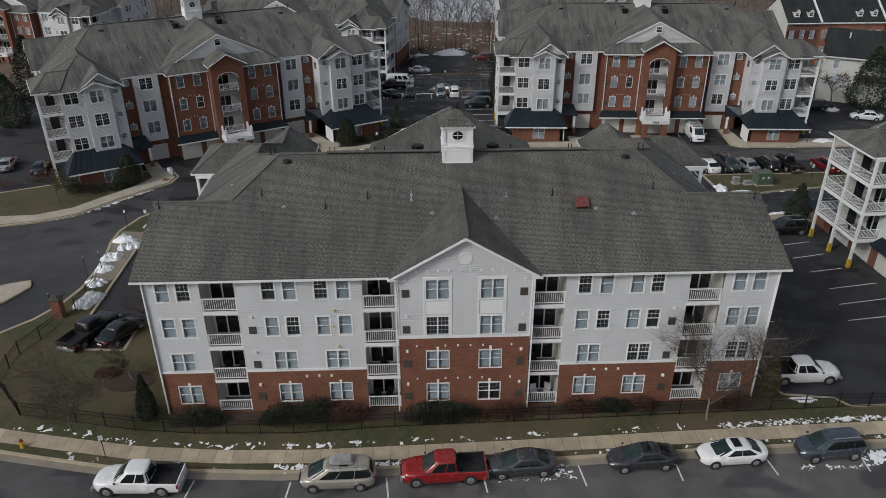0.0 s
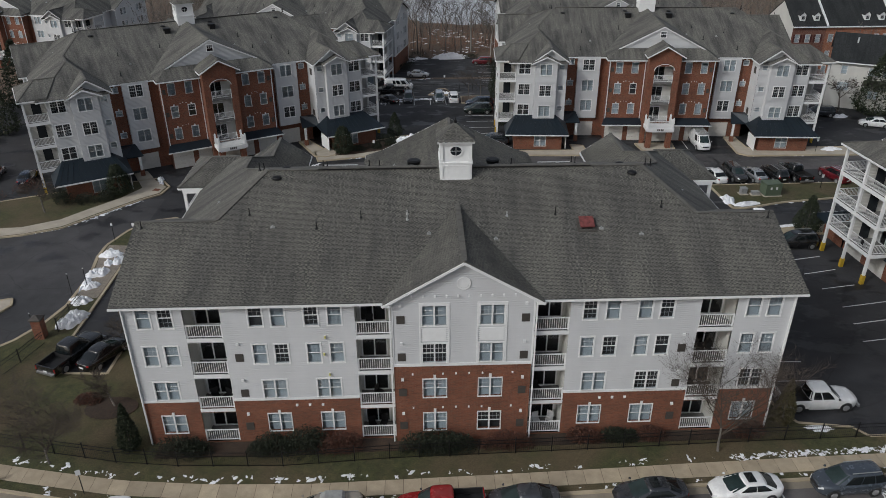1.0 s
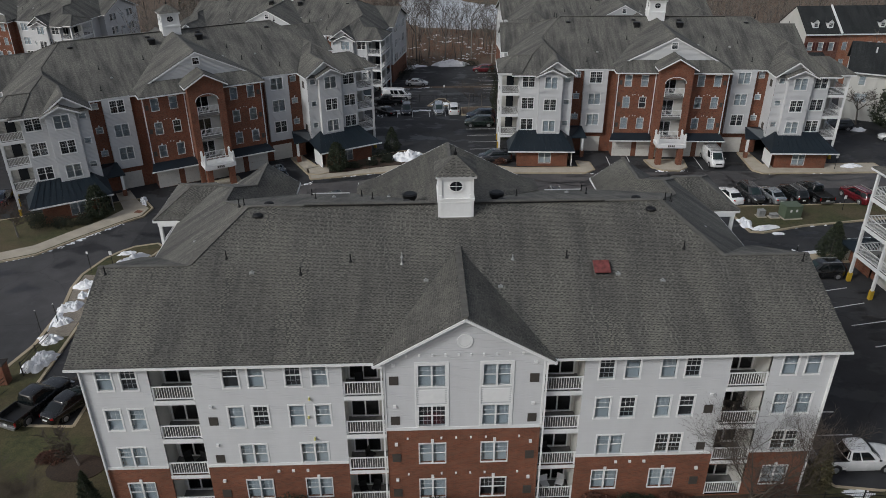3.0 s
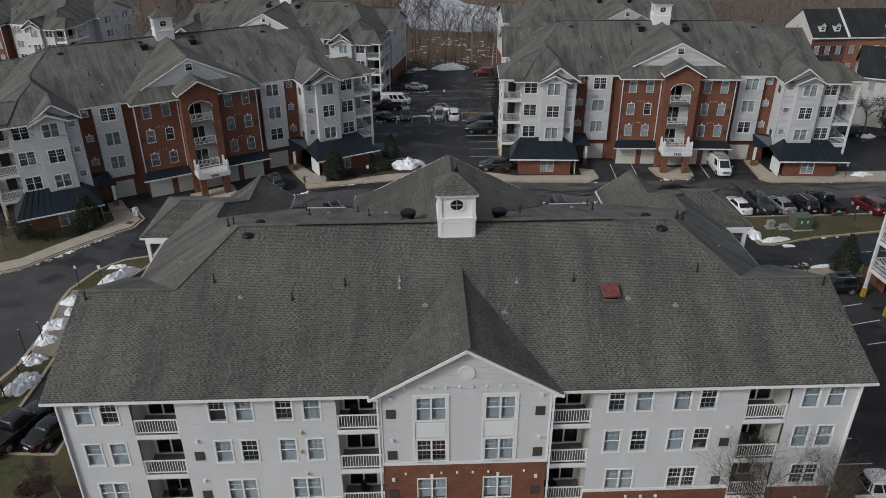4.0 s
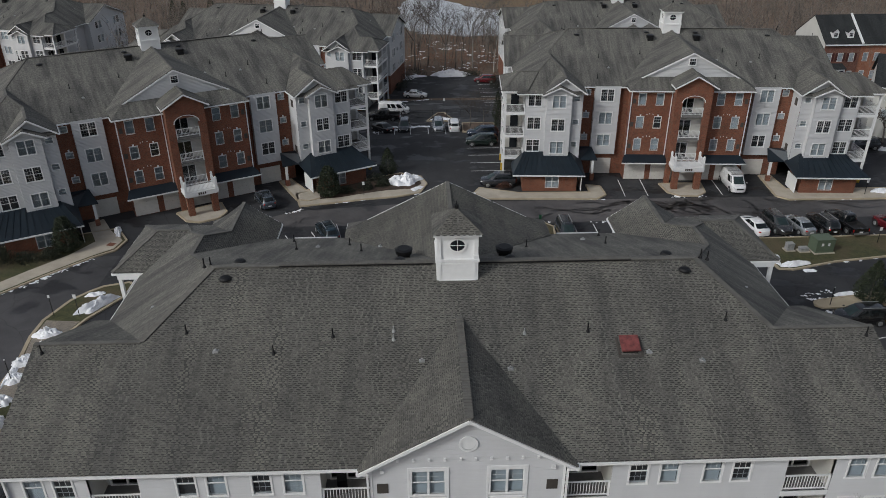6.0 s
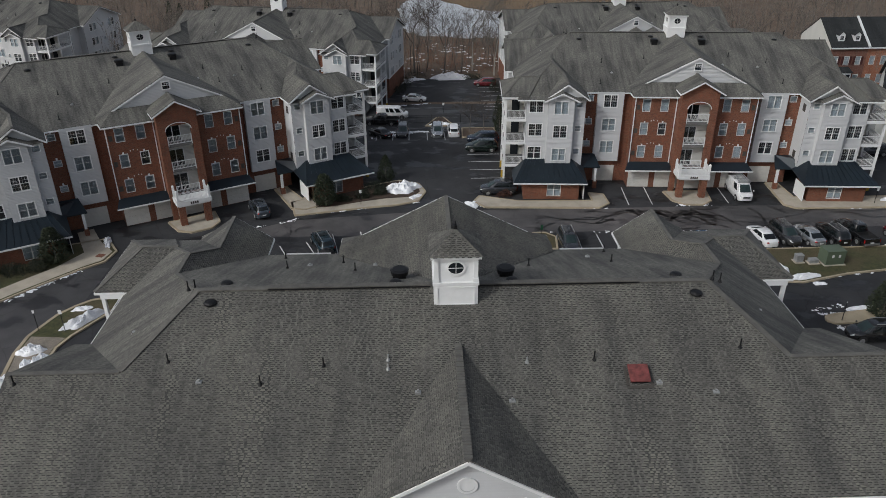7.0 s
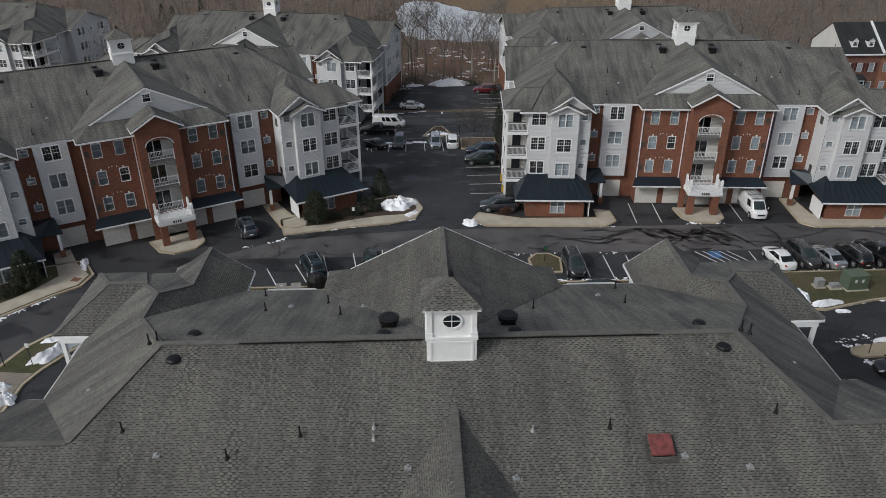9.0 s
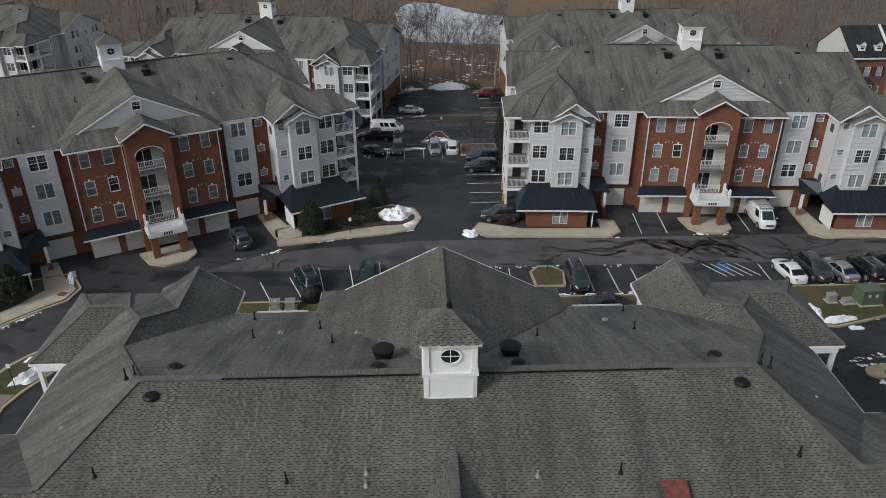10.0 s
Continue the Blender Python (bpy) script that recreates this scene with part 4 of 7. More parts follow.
    cu.box(-1.24, 1.24, 10.14, 12.62, 17.2, 17.36)
    cu.box(-1.08, 1.08, 10.3, 12.46, 17.3, 18.95)
    for x in (-1.05, 1.05):
        for y in (10.33, 12.43):
            cu.box(x - 0.12, x + 0.12, y - 0.12, y + 0.12, 17.36, 18.8)
            cu.box(x - 0.15, x + 0.15, y - 0.15, y + 0.15, 17.36, 17.6)
    cu.box(-1.34, 1.34, 10.04, 12.72, 18.82, 19.0)
    for s in (-1, 1):
        cu.box(s * 1.0 - 0.05, s * 1.0 + 0.05, 10.16, 10.2, 16.0, 17.1)
    cu.box(-1.0, 1.0, 10.16, 10.2, 17.02, 17.12)
    cu.box(-1.0, 1.0, 10.16, 10.2, 15.95, 16.05)
    cup = part("cupola", cu, TRIM, house, "white cupola with round windows")
    cr = G()
    c4 = [(-1.42, 9.96, 19.0), (1.42, 9.96, 19.0), (1.42, 12.8, 19.0), (-1.42, 12.8, 19.0)]
    for i in range(4):
        cr.poly(c4[i], c4[(i + 1) % 4], (0, 11.38, 20.0))
    cr.poly(*c4[::-1])
    part("cupola_roof", cr, ROOF, cup)
    part("finial", G().tube((0, 11.38, 19.9), (0, 11.38, 20.45), 0.07, 0.02).tube((0, 11.38, 20.0), (0, 11.38, 20.2), 0.13, 0.13), BLACKMETAL, cup)
    for turn in (0, 90, 180, 270):
        ring, pane = Geo(), Geo()
        for i in range(24):
            a, b = 2 * math.pi * i / 24, 2 * math.pi * (i + 1) / 24
            e = lambda r, k, y: (r * math.cos(k), y, 0.86 * r * math.sin(k))  # noqa: E731
            ring.poly(e(0.41, a, -0.06), e(0.41, b, -0.06), e(0.52, b, -0.06), e(0.52, a, -0.06))
            ring.poly(e(0.52, a, -0.06), e(0.52, b, -0.06), e(0.52, b, 0.0), e(0.52, a, 0.0))
            ring.poly(e(0.41, b, -0.06), e(0.41, a, -0.06), e(0.41, a, 0.0), e(0.41, b, 0.0))
            pane.poly((0, -0.012, 0), e(0.42, b, -0.012), e(0.42, a, -0.012))
        ring.box(-0.015, 0.015, -0.04, -0.015, -0.36, 0.36)
        ring.box(-0.42, 0.42, -0.04, -0.015, -0.015, 0.015)
        mtx = Matrix.Translation((0, 11.38 - HY, 18.2)) @ Matrix.Rotation(radians(turn), 4, "Z") @ Matrix.Translation((0, -1.085, 0))
        rw = placed("round_window", ring.data("round_window", TRIM), cup, mtx)
        placed("pane", pane.data("round_pane", DARKPANE), rw, pose(0, 0, 0))
    # fans, domes, pipes and small vents
    for s in (-1, 1):
        fan = G()
        fan.smooth = False
        z0 = ZR - REAR * (13.92 - YR)
        fan.box(s * 3.1 - 0.38, s * 3.1 + 0.38, 13.54, 14.3, z0 - 0.3, z0 + 0.27)
        fan.tube((s * 3.1, 13.92, z0 + 0.27), (s * 3.1, 13.92, z0 + 0.55), 0.50, 0.55, 20)
        fan.tube((s * 3.1, 13.92, z0 + 0.55), (s * 3.1, 13.92, z0 + 0.62), 0.55, 0.38, 20)
        part("roof_fan", fan, BLACKMETAL, roof, "black roof exhaust fan")
        for x, y in ((12.9, 13.0), (13.2, 10.55), (3.3, 12.4)):
            z = (front_z(y) if y < YR else ZR - REAR * (y - YR))
            dome = G()
            for r0, r1, h0, h1 in ((0.35, 0.34, 0.0, 0.08), (0.34, 0.27, 0.08, 0.15), (0.27, 0.10, 0.15, 0.19)):
                dome.tube((s * x, y, z + h0), (s * x, y, z + h1), r0, r1, 14)
            part("dome_vent", dome, BLACKMETAL, roof, "black domed roof vent")
    def pipe(x, y, h=0.55, mat=BLACKMETAL, double=False):
        z = front_z(y) if y < YR else ZR - REAR * (y - YR)
        g = G()
        g.tube((x, y, z - 0.05), (x, y, z + h), 0.04, n=8)
        g.tube((x, y, z - 0.05), (x, y, z + 0.13), 0.13, 0.05, n=8)
        part("vent_pipe", g, mat, roof, "dark vent pipe on shingles" if mat is BLACKMETAL else "pale metal flue on shingles")
    for x, y in ((-6.85, 6.8), (6.9, 6.8), (-14.7, 7.2), (14.6, 7.3), (-9.9, 5.9), (-22.0, 6.2), (22.0, 6.2), (-10.4, 18.0), (-11.3, 22.2), (-7.0, 19.7), (-5.95, 16.7), (5.0, 17.2), (-14.6, 11.6), (-14.35, 12.0), (14.5, 11.7), (14.75, 11.3), (11.2, 22.4), (10.55, 18.1)):
        pipe(x, y)
    for x, y in ((-3.6, 6.55), (-3.6, 7.05), (3.45, 6.75)):
        pipe(x, y, 0.32, VENTGREY)
    def box_vent(x, y):
        z = front_z(y) if y < YR else ZR - REAR * (y - YR)
        g = G()
        g.box(x - 0.15, x + 0.15, y - 0.13, y + 0.13, z - 0.08, z + 0.045)
        g.tube((x, y, z + 0.04), (x, y, z + 0.15), 0.06, 0.06, 10)
        part("flue_vent", g, VENTGREY, roof, "small galvanised roof vent")
    for x, y in ((-2.1, 5.3), (2.5, 4.75), (-12.95, 6.1), (12.65, 4.95), (9.95, 5.5), (-9.1, 18.9), (9.5, 20.2), (-4.8, 18.5)):
        box_vent(x, y)
    for x, y, z in SIDEVENTS:
        g = G()
        g.box(x - 0.13, x + 0.13, y - 0.13, y + 0.13, z - 0.12, z + 0.05)
        g.tube((x, y, z), (x, y, z + 0.16), 0.07, 0.1, 10)
        part("flue_vent", g, VENTGREY, roof, "small galvanised roof vent")
    number = G()
    for x in (-0.36, -0.12, 0.12, 0.36):
        number.box(x - 0.08, x + 0.08, 29.4, 29.43, 2.7, 2.97)
    part("dark_bar", number, LOUVER, deck)
    rv = G()
    slope(rv, *[(x, y, front_z(y) + 0.30) for x, y in ((8.45, 5.35), (9.47, 5.35), (9.47, 6.25), (8.45, 6.25))], thick=0.07)
    lid = part("red_vent", rv, REDVENT, roof, "rusty red square roof vent on a dark curb")
    curb = G()
    slope(curb, *[(x, y, front_z(y) + 0.22) for x, y in ((8.56, 5.46), (9.36, 5.46), (9.36, 6.14), (8.56, 6.14))], thick=0.3)
    part("curb", curb, BLACKMETAL, lid)
    for x0, x1, y0, y1 in ((8.28, 9.64, 5.2, 5.34), (8.28, 8.44, 5.36, 6.4), (9.48, 9.64, 5.36, 6.4)):
        flash = G()
        slope(flash, *[(x, y, front_z(y) + 0.03) for x, y in ((x0, y0), (x1, y0), (x1, y1), (x0, y1))], thick=0.02)
        part("flashing", flash, LOUVER, lid)
    return house


HOUSE = build_house(pose(0, HY, 0), "four-storey apartment house, pale siding over brick, grey shingle roof")
for label, x, y, z, turn in (
    ("apartment house with brick centre and white wings beside the road", 32.72, 75.59, 0.04, 176.3),
    ("apartment house with brick centre standing askew to the road", -35.42, 68.76, 0.04, 208.3),
    ("apartment house behind the parking lot, cupola on shingle roof", -28.81, 125.34, -4.77, 167.6),
    ("apartment house before the bare woods, cupola on shingle roof", 38.17, 125.44, -4.33, 181.2),
    ("apartment house far off with open porches", -94.62, 146.95, -5.7, 165.9),
    ("apartment house with white stacked porches over parking bays", 63.82, 15.39, 0.0, 3.6),
):
    tagged(copy_thing(HOUSE, pose(x, y, z, 0, 0, turn)), label)


# ---- ground, roads and kerbs ----
def sheet(x0, x1, y0, y1, nx, ny, zf, lift=0.0):
    g = Geo()
    xs, ys = np.linspace(x0, x1, nx + 1), np.linspace(y0, y1, ny + 1)
    g.v = [(x, y, zf(x, y) + lift) for y in ys for x in xs]
    g.f = [(j * (nx + 1) + i, j * (nx + 1) + i + 1, (j + 1) * (nx + 1) + i + 1, (j + 1) * (nx + 1) + i) for j in range(ny) for i in range(nx)]
    return g


structure("ground", sheet(-1500, 1500, -600, 2400, 100, 300, lambda x, y: ground_z(y) - 0.25 - (3.0 if y > 150 else 0.0)), WOODFLOOR, "leaf-strewn winter ground", "ground")
g = Geo()
for x0, x1, y0, y1 in ((-150, 150, -90, 80), (-75, 110, 80, 116), (-11, 18, 116, 134)):
    g.poly((x0, y0, ground_z(y0)), (x1, y0, ground_z(y0)), (x1, y1, ground_z(y1)), (x0, y1, ground_z(y1)))
structure("road", g, ASPHALT, "dark asphalt road and parking lots", "road")
g = Geo()
g.poly((-150, -90, 0.004), (150, -90, 0.004), (150, -4.0, 0.004), (-34, -4.0, 0.004), (-150, -4.0, 0.004))
g.poly((-24, 50.4, 0.004), (60, 50.4, 0.004), (60, 56.6, 0.004), (-1, 56.6, 0.004), (-17, 54.6, 0.004))
structure("street", g, STREET, "worn grey asphalt street", "road")
structure("side_road", Geo().poly((-150, -4.0, 0.004), (-34, -4.0, 0.004), (-34, 44.0, 0.004), (-150, 44.0, 0.004)), SIDEROAD, "dark asphalt side road with hairline cracks", "road")


def front_kerb(x):
    return float(np.interp(x, [-60, -45, -32.8, -25.1, -19.6, -12.7, -7.3, 6, 14.8, 29.9, 60], [7.0, 0.6, -3.3, -5.0, -5.6, -6.0, -5.9, -5.45, -5.05, -4.55, -3.6]))


def walk_back(x):
    return float(np.interp(x, [-60, -45, -34.1, -29.5, -23.1, -17, -10.6, -5, 3, 9.6, 15.5, 23.9, 31.1, 60], [9.6, 3.2, -0.8, -1.8, -3.1, -3.7, -3.9, -3.75, -3.5, -3.25, -3.0, -2.7, -2.5, -1.7]))


def strip(xs, lo, hi, z0, z1):
    """A long prism between two lines over x."""
    return Geo().slab([(x, lo(x)) for x in xs] + [(x, hi(x)) for x in reversed(xs)], z0, z1)


XS = list(np.linspace(-44.5, 60, 70))
structure("kerb_front", strip(XS, lambda x: front_kerb(x) - 0.02, lambda x: front_kerb(x) + 0.2, -0.1, 0.15), KERB, "pale concrete kerb along the street", "kerb")
structure("gutter_front", strip(XS, lambda x: front_kerb(x) - 0.62, lambda x: front_kerb(x) - 0.02, -0.1, 0.012), GUTTER, "concrete gutter apron", "gutter")


def ring(pts, w, z):
    """A kerb of width w along a closed or open line, as a list of quads with height."""
    g = Geo()
    for (x0, y0), (x1, y1) in zip(pts, pts[1:]):
        g.bar((x0, y0, z - 0.05), (x1, y1, z - 0.05), w, 0.34)
    return g


def bed(name, pts, mat, label, z=0.14, kerb=True, category="lawn"):
    if z is None:  # follows the falling ground
        g = Geo()
        g.poly(*[(x, y, ground_z(y) + 0.15) for x, y in pts])
        ob = structure(name, g, mat, label, category)
        edge = Geo()
        for (x0, y0), (x1, y1) in zip(pts, pts[1:] + pts[:1]):
            edge.bar((x0, y0, ground_z(y0) + 0.03), (x1, y1, ground_z(y1) + 0.03), 0.22, 0.34)
        structure("kerb", edge, KERB, "concrete kerb round " + category, "kerb")
        return ob
    g = Geo().slab(pts, -0.2, z)
    ob = structure(name, g, mat, label, category)
    if kerb:
        structure("kerb", ring(pts + pts[:1], 0.22, z - 0.09), KERB, "concrete kerb round " + category, "kerb")
    return ob


# the lawn round the near house
left_kerb = [(-44.5, 8.6), (-40.1, 11.7), (-38.1, 13.8), (-36.7, 16.4), (-35.9, 19.4), (-35.9, 25.0), (-36.6, 29.0), (-36.6, 31.6), (-35.5, 35.0), (-34.4, 36.5), (-33.3, 37.5), (-31.0, 38.2)]
lawn = [(x, front_kerb(x) + 0.2) for x in np.linspace(-44.5, 60, 70)] + [(60, -0.5), (33, -0.7), (29.4, -0.8), (28.6, 0.2), (24.9, 0.8), (24.0, 2.5), (23.6, 13.2), (-23.6, 13.2), (-28.2, 13.2), (-28.3, 8.7), (-33.2, 9.0), (-33.3, 20.4), (-33.4, 29.8), (-32.8, 31.6), (-30.7, 35.5), (-30.1, 37.2), (-31.0, 38.2)] + left_kerb[::-1][1:]
structure("lawn", Geo().slab(lawn, -0.2, 0.13), LAWN, "patchy winter lawn round the house", "lawn")
structure("kerb_left", ring(left_kerb, 0.3, 0.04), KERB, "pale kerb along the side road", "kerb")
structure("kerb_drive", ring([(-28.2, 13.2), (-28.3, 8.7), (-33.2, 9.0), (-33.3, 20.4), (-33.4, 29.8), (-32.8, 31.6), (-30.7, 35.5), (-30.1, 37.2), (-31.0, 38.2)], 0.25, 0.04), KERB, "kerb along the side drive", "kerb")
structure("kerb_lot", ring([(60, -0.5), (33, -0.7), (29.4, -0.8), (28.6, 0.2), (24.9, 0.8), (24.0, 2.5), (23.6, 13.2)], 0.22, 0.04), KERB, "kerb along the side parking lot", "kerb")
# far side of the left road, and the lawns before the houses behind
bed("lawn_far", [(-150, 34), (-51.5, 33.4), (-46.9, 34.4), (-43.2, 36.1), (-40.2, 39.8), (-36.9, 43.5), (-34.9, 45.2), (-34.5, 47.5), (-36.5, 50.5), (-46, 47), (-60, 41), (-150, 45)], LAWN, "worn lawn across the side road")
bed("island", [(-60, 8), (-44.5, 16.0), (-42.3, 17.0), (-41.1, 19.6), (-41.6, 20.8), (-43.4, 20.2), (-62, 12)], CONCRETE, "concrete median island with drain", category="median")
bed("island_snowy", [(-16.6, 55.8), (-13.0, 56.6), (-8.8, 57.6), (-5.0, 58.2), (-2.0, 59.4), (-1.1, 62.2), (-1.9, 64.8), (-4.6, 66.0), (-13.0, 62.0), (-17.5, 59.5)], CONCRETE, "pale pavement round the planted corner", category="pavement")
bed("bed_corner", [(-14.4, 57.8), (-12.1, 58.2), (-8.9, 59.4), (-6.2, 60.2), (-2.8, 60.6), (-1.8, 62.2), (-2.3, 64.5), (-4.6, 65.7), (-12.4, 61.8), (-14.6, 60.4)], MULCH, "dark planted bed under heaped snow", 0.2, kerb=False, category="bed")
bed("verge", [(4.8, 58.9), (6.1, 57.2), (19.8, 56.5), (21.2, 57.7), (21.1, 60.5), (19.4, 61.0), (19.4, 58.6), (10.4, 58.8), (5.6, 60.6)], CONCRETE, "pale pavement round the brick pavilion", category="pavement")
bed("verge_right", [(42.9, 63.2), (42.3, 56.5), (43.4, 55.4), (60.0, 55.2), (60.0, 58.4), (44.5, 58.6), (44.4, 63.2)], CONCRETE, "pale pavement round the brick pavilion", category="pavement")
def at_askew(pts):
    """The same place before the askew house as before the house beside the road."""
    m = pose(-35.42, 68.76, 0, 0, 0, 208.3) @ pose(32.72, 75.59, 0, 0, 0, 176.3).inverted()
    return [tuple((m @ Vector((x, y, 0)))[:2]) for x, y in pts]


bed("walk_askew", [(-60, 33.8), (-51.5, 33.7), (-46.9, 34.7), (-43.4, 36.4), (-40.4, 40.1), (-37.1, 43.8), (-35.2, 45.5), (-34.9, 47.4), (-37.0, 49.8), (-39.0, 53.0), (-40.4, 52.0), (-37.8, 47.2), (-39.4, 44.2), (-42.2, 40.9), (-44.3, 38.2), (-47.8, 36.3), (-60, 35.4)], CONCRETE, "pale pavement along the curved road", 0.17, kerb=False, category="pavement")
structure("tactile_mat", Geo().slab([(-36.3, 46.2), (-35.5, 46.0), (-35.3, 46.7), (-36.1, 46.9)], 0.1, 0.18), BRICK, "red tactile mat on the pavement", "pavement mat")
bed("verge_askew_right", at_askew([(42.9, 63.2), (42.3, 56.5), (43.4, 55.4), (47.0, 55.3), (47.0, 58.4), (44.5, 58.6), (44.4, 63.2)]), CONCRETE, "pale pavement round the brick pavilion", 0.17, category="pavement")
bed("entry_pad_askew", at_askew([(28.9, 61.0), (29.2, 58.2), (30.4, 57.0), (32.6, 56.9), (33.9, 58.0), (34.3, 61.0)]), CONCRETE, "rounded concrete entry pad", 0.17, category="pavement")
bed("entry_pad", [(28.9, 61.0), (29.2, 58.2), (30.4, 57.0), (32.6, 56.9), (33.9, 58.0), (34.3, 61.0)], CONCRETE, "rounded concrete entry pad", category="pavement")
bed("island_side", [(35.0, 31.4), (35.5, 30.9), (41.0, 31.2), (43.5, 31.4), (43.5, 33.4), (39.6, 32.9), (36.0, 32.3), (35.2, 32.0)], KERB, "rounded tan concrete island by the side lot", category="median")
bed("island_rear", [(10.1, 46.2), (12.9, 46.2), (13.2, 49.0), (12.2, 50.1), (10.8, 50.1), (9.9, 49.0)], LAWN, "small grassy parking island")
bed("verge_rear", [(34.6, 38.4), (36.1, 38.2), (41.3, 39.7), (60, 42.5), (60, 45.6), (45.0, 45.3), (34.2, 45.2)], LAWN, "grass strip with utility boxes")
bed("yard_rear", [(-20, 33.5), (20, 33.5), (20, 44.2), (-20, 44.2)], LAWN, "narrow yard behind the house")
bed("island_lot", [(-0.6, 93.2), (4.0, 93.2), (2.6, 100.5), (1.4, 100.5)], MULCH, "mulched island in the parking lot", z=None, category="bed")
bed("bed_lot", [(4.9, 84.0), (10.2, 84.0), (10.4, 91.0), (5.2, 91.0)], WOODFLOOR, "brown planted bed in the parking lot", z=None, category="bed")
sidewalk = structure("sidewalk", strip(list(np.linspace(-44.5, 60, 80)), lambda x: walk_back(x) - 1.32, walk_back, 0.0, 0.139), MULCH, "tan concrete pavement laid in slabs", "pavement")
for x in np.arange(-44.4, 59.0, 1.22):
    a, b = x + 0.012, x + 1.208
    part("slab", Geo().slab([(a, walk_back(a) - 1.31), (b, walk_back(b) - 1.31), (b, walk_back(b) - 0.01), (a, walk_back(a) - 0.01)], 0.1, 0.15), SLAB, sidewalk)
structure("paver_strip", Geo().slab([(-35.6, 20.2), (-33.5, 20.6), (-33.6, 29.8), (-33.2, 31.2), (-36.3, 31.5), (-36.3, 28.5), (-35.6, 25)], 0.1, 0.15), PAVER, "grey-brown paver strip along the side road", "pavement")


# ---- painted lines ----
def stripe(x0, y0, x1, y1, w=0.11):
    part("parking_line", Geo().bar((x0, y0, ground_z(y0) + 0.006), (x1, y1, ground_z(y1) + 0.006), w, 0.008), LINEPAINT, LINES)


BLUE = plain("blue_line_paint", (0.03, 0.13, 0.30), 0.8, vary=0.3, scale=2.0)
LINES = tagged(new("parking_lines"), "worn white parking lines on asphalt", "road marking", "", "structure")
for x0, y0, x1, y1 in ((-18.5, -6.4, -18.8, -8.4), (-12.0, -6.8, -12.2, -8.8), (-5.6, -6.6, -5.4, -8.6), (0.9, -6.3, 1.1, -8.2), (7.55, -6.0, 7.75, -7.9), (14.3, -5.8, 14.3, -7.7), (20.7, -5.6, 20.9, -7.4), (27.4, -5.5, 27.3, -7.3)):
    stripe(x0, y0, x1, y1)
for x0, y0, x1, y1 in ((36.2, 25.6, 39.2, 26.2), (35.8, 22.6, 39.4, 23.4), (36.2, 19.7, 39.7, 20.3), (36.5, 16.4, 41.7, 17.3), (35.4, 10.9, 41.2, 11.7), (36.0, 13.6, 41.4, 14.5), (24.3, 8.4, 28.7, 8.3), (24.2, 5.8, 28.8, 5.8), (24.2, 11.0, 28.7, 11.0)):
    stripe(x0, y0, x1, y1)
for x in (24.0, 26.9, 36.3):
    stripe(x, 62.8, x - 0.4, 57.4)
for x0, y0, x1, y1 in ((-17.2, 48.2, -15.6, 44.6), (-14.4, 49.0, -12.8, 45.3), (-11.7, 50.8, -10.6, 45.8), (-8.6, 51.3, -7.8, 46.4), (-5.5, 51.8, -5.2, 47.0), (4.3, 50.2, 4.3, 45.6), (7.8, 50.1, 7.7, 45.4), (15.6, 49.8, 15.6, 45.2), (17.9, 49.7, 18.0, 45.0), (20.3, 49.6, 20.3, 45.0), (23.0, 49.8, 22.8, 45), (33.7, 50, 33.6, 45.4), (36.2, 50, 36.1, 45.4), (38.8, 50, 38.7, 45.4), (41.4, 50, 41.3, 45.4), (46.5, 50.4, 48.2, 46.0)):
    stripe(x0, y0, x1, y1)
for y in (66.6, 69.6, 72.6, 75.5):
    stripe(5.0, y, 9.6, y)
for y in (108.5, 111.5, 114.5, 117.5, 120.5, 123.5, 126.5):
    stripe(10.6, y, 15.0, y + 0.2)
for x in (-8.3, -5.8, -3.3, -0.5, 2.2):
    stripe(x, 83.0, x, 88.5)
for x in np.linspace(27.9, 31.4, 5):
    stripe(x, 50.2, x + 1.6, 47.6)
part("blue_mark", Geo().box(29.2, 30.5, 48.7, 50.1, 0.0, 0.009), BLUE, LINES)


# ---- cars ----
def loft(g, rows):
    for a, b in zip(rows, rows[1:]):
        for i in range(len(a) - 1):
            g.poly(a[i], a[i + 1], b[i + 1], b[i])
    g.poly(*rows[0][::-1])
    g.poly(*rows[-1])


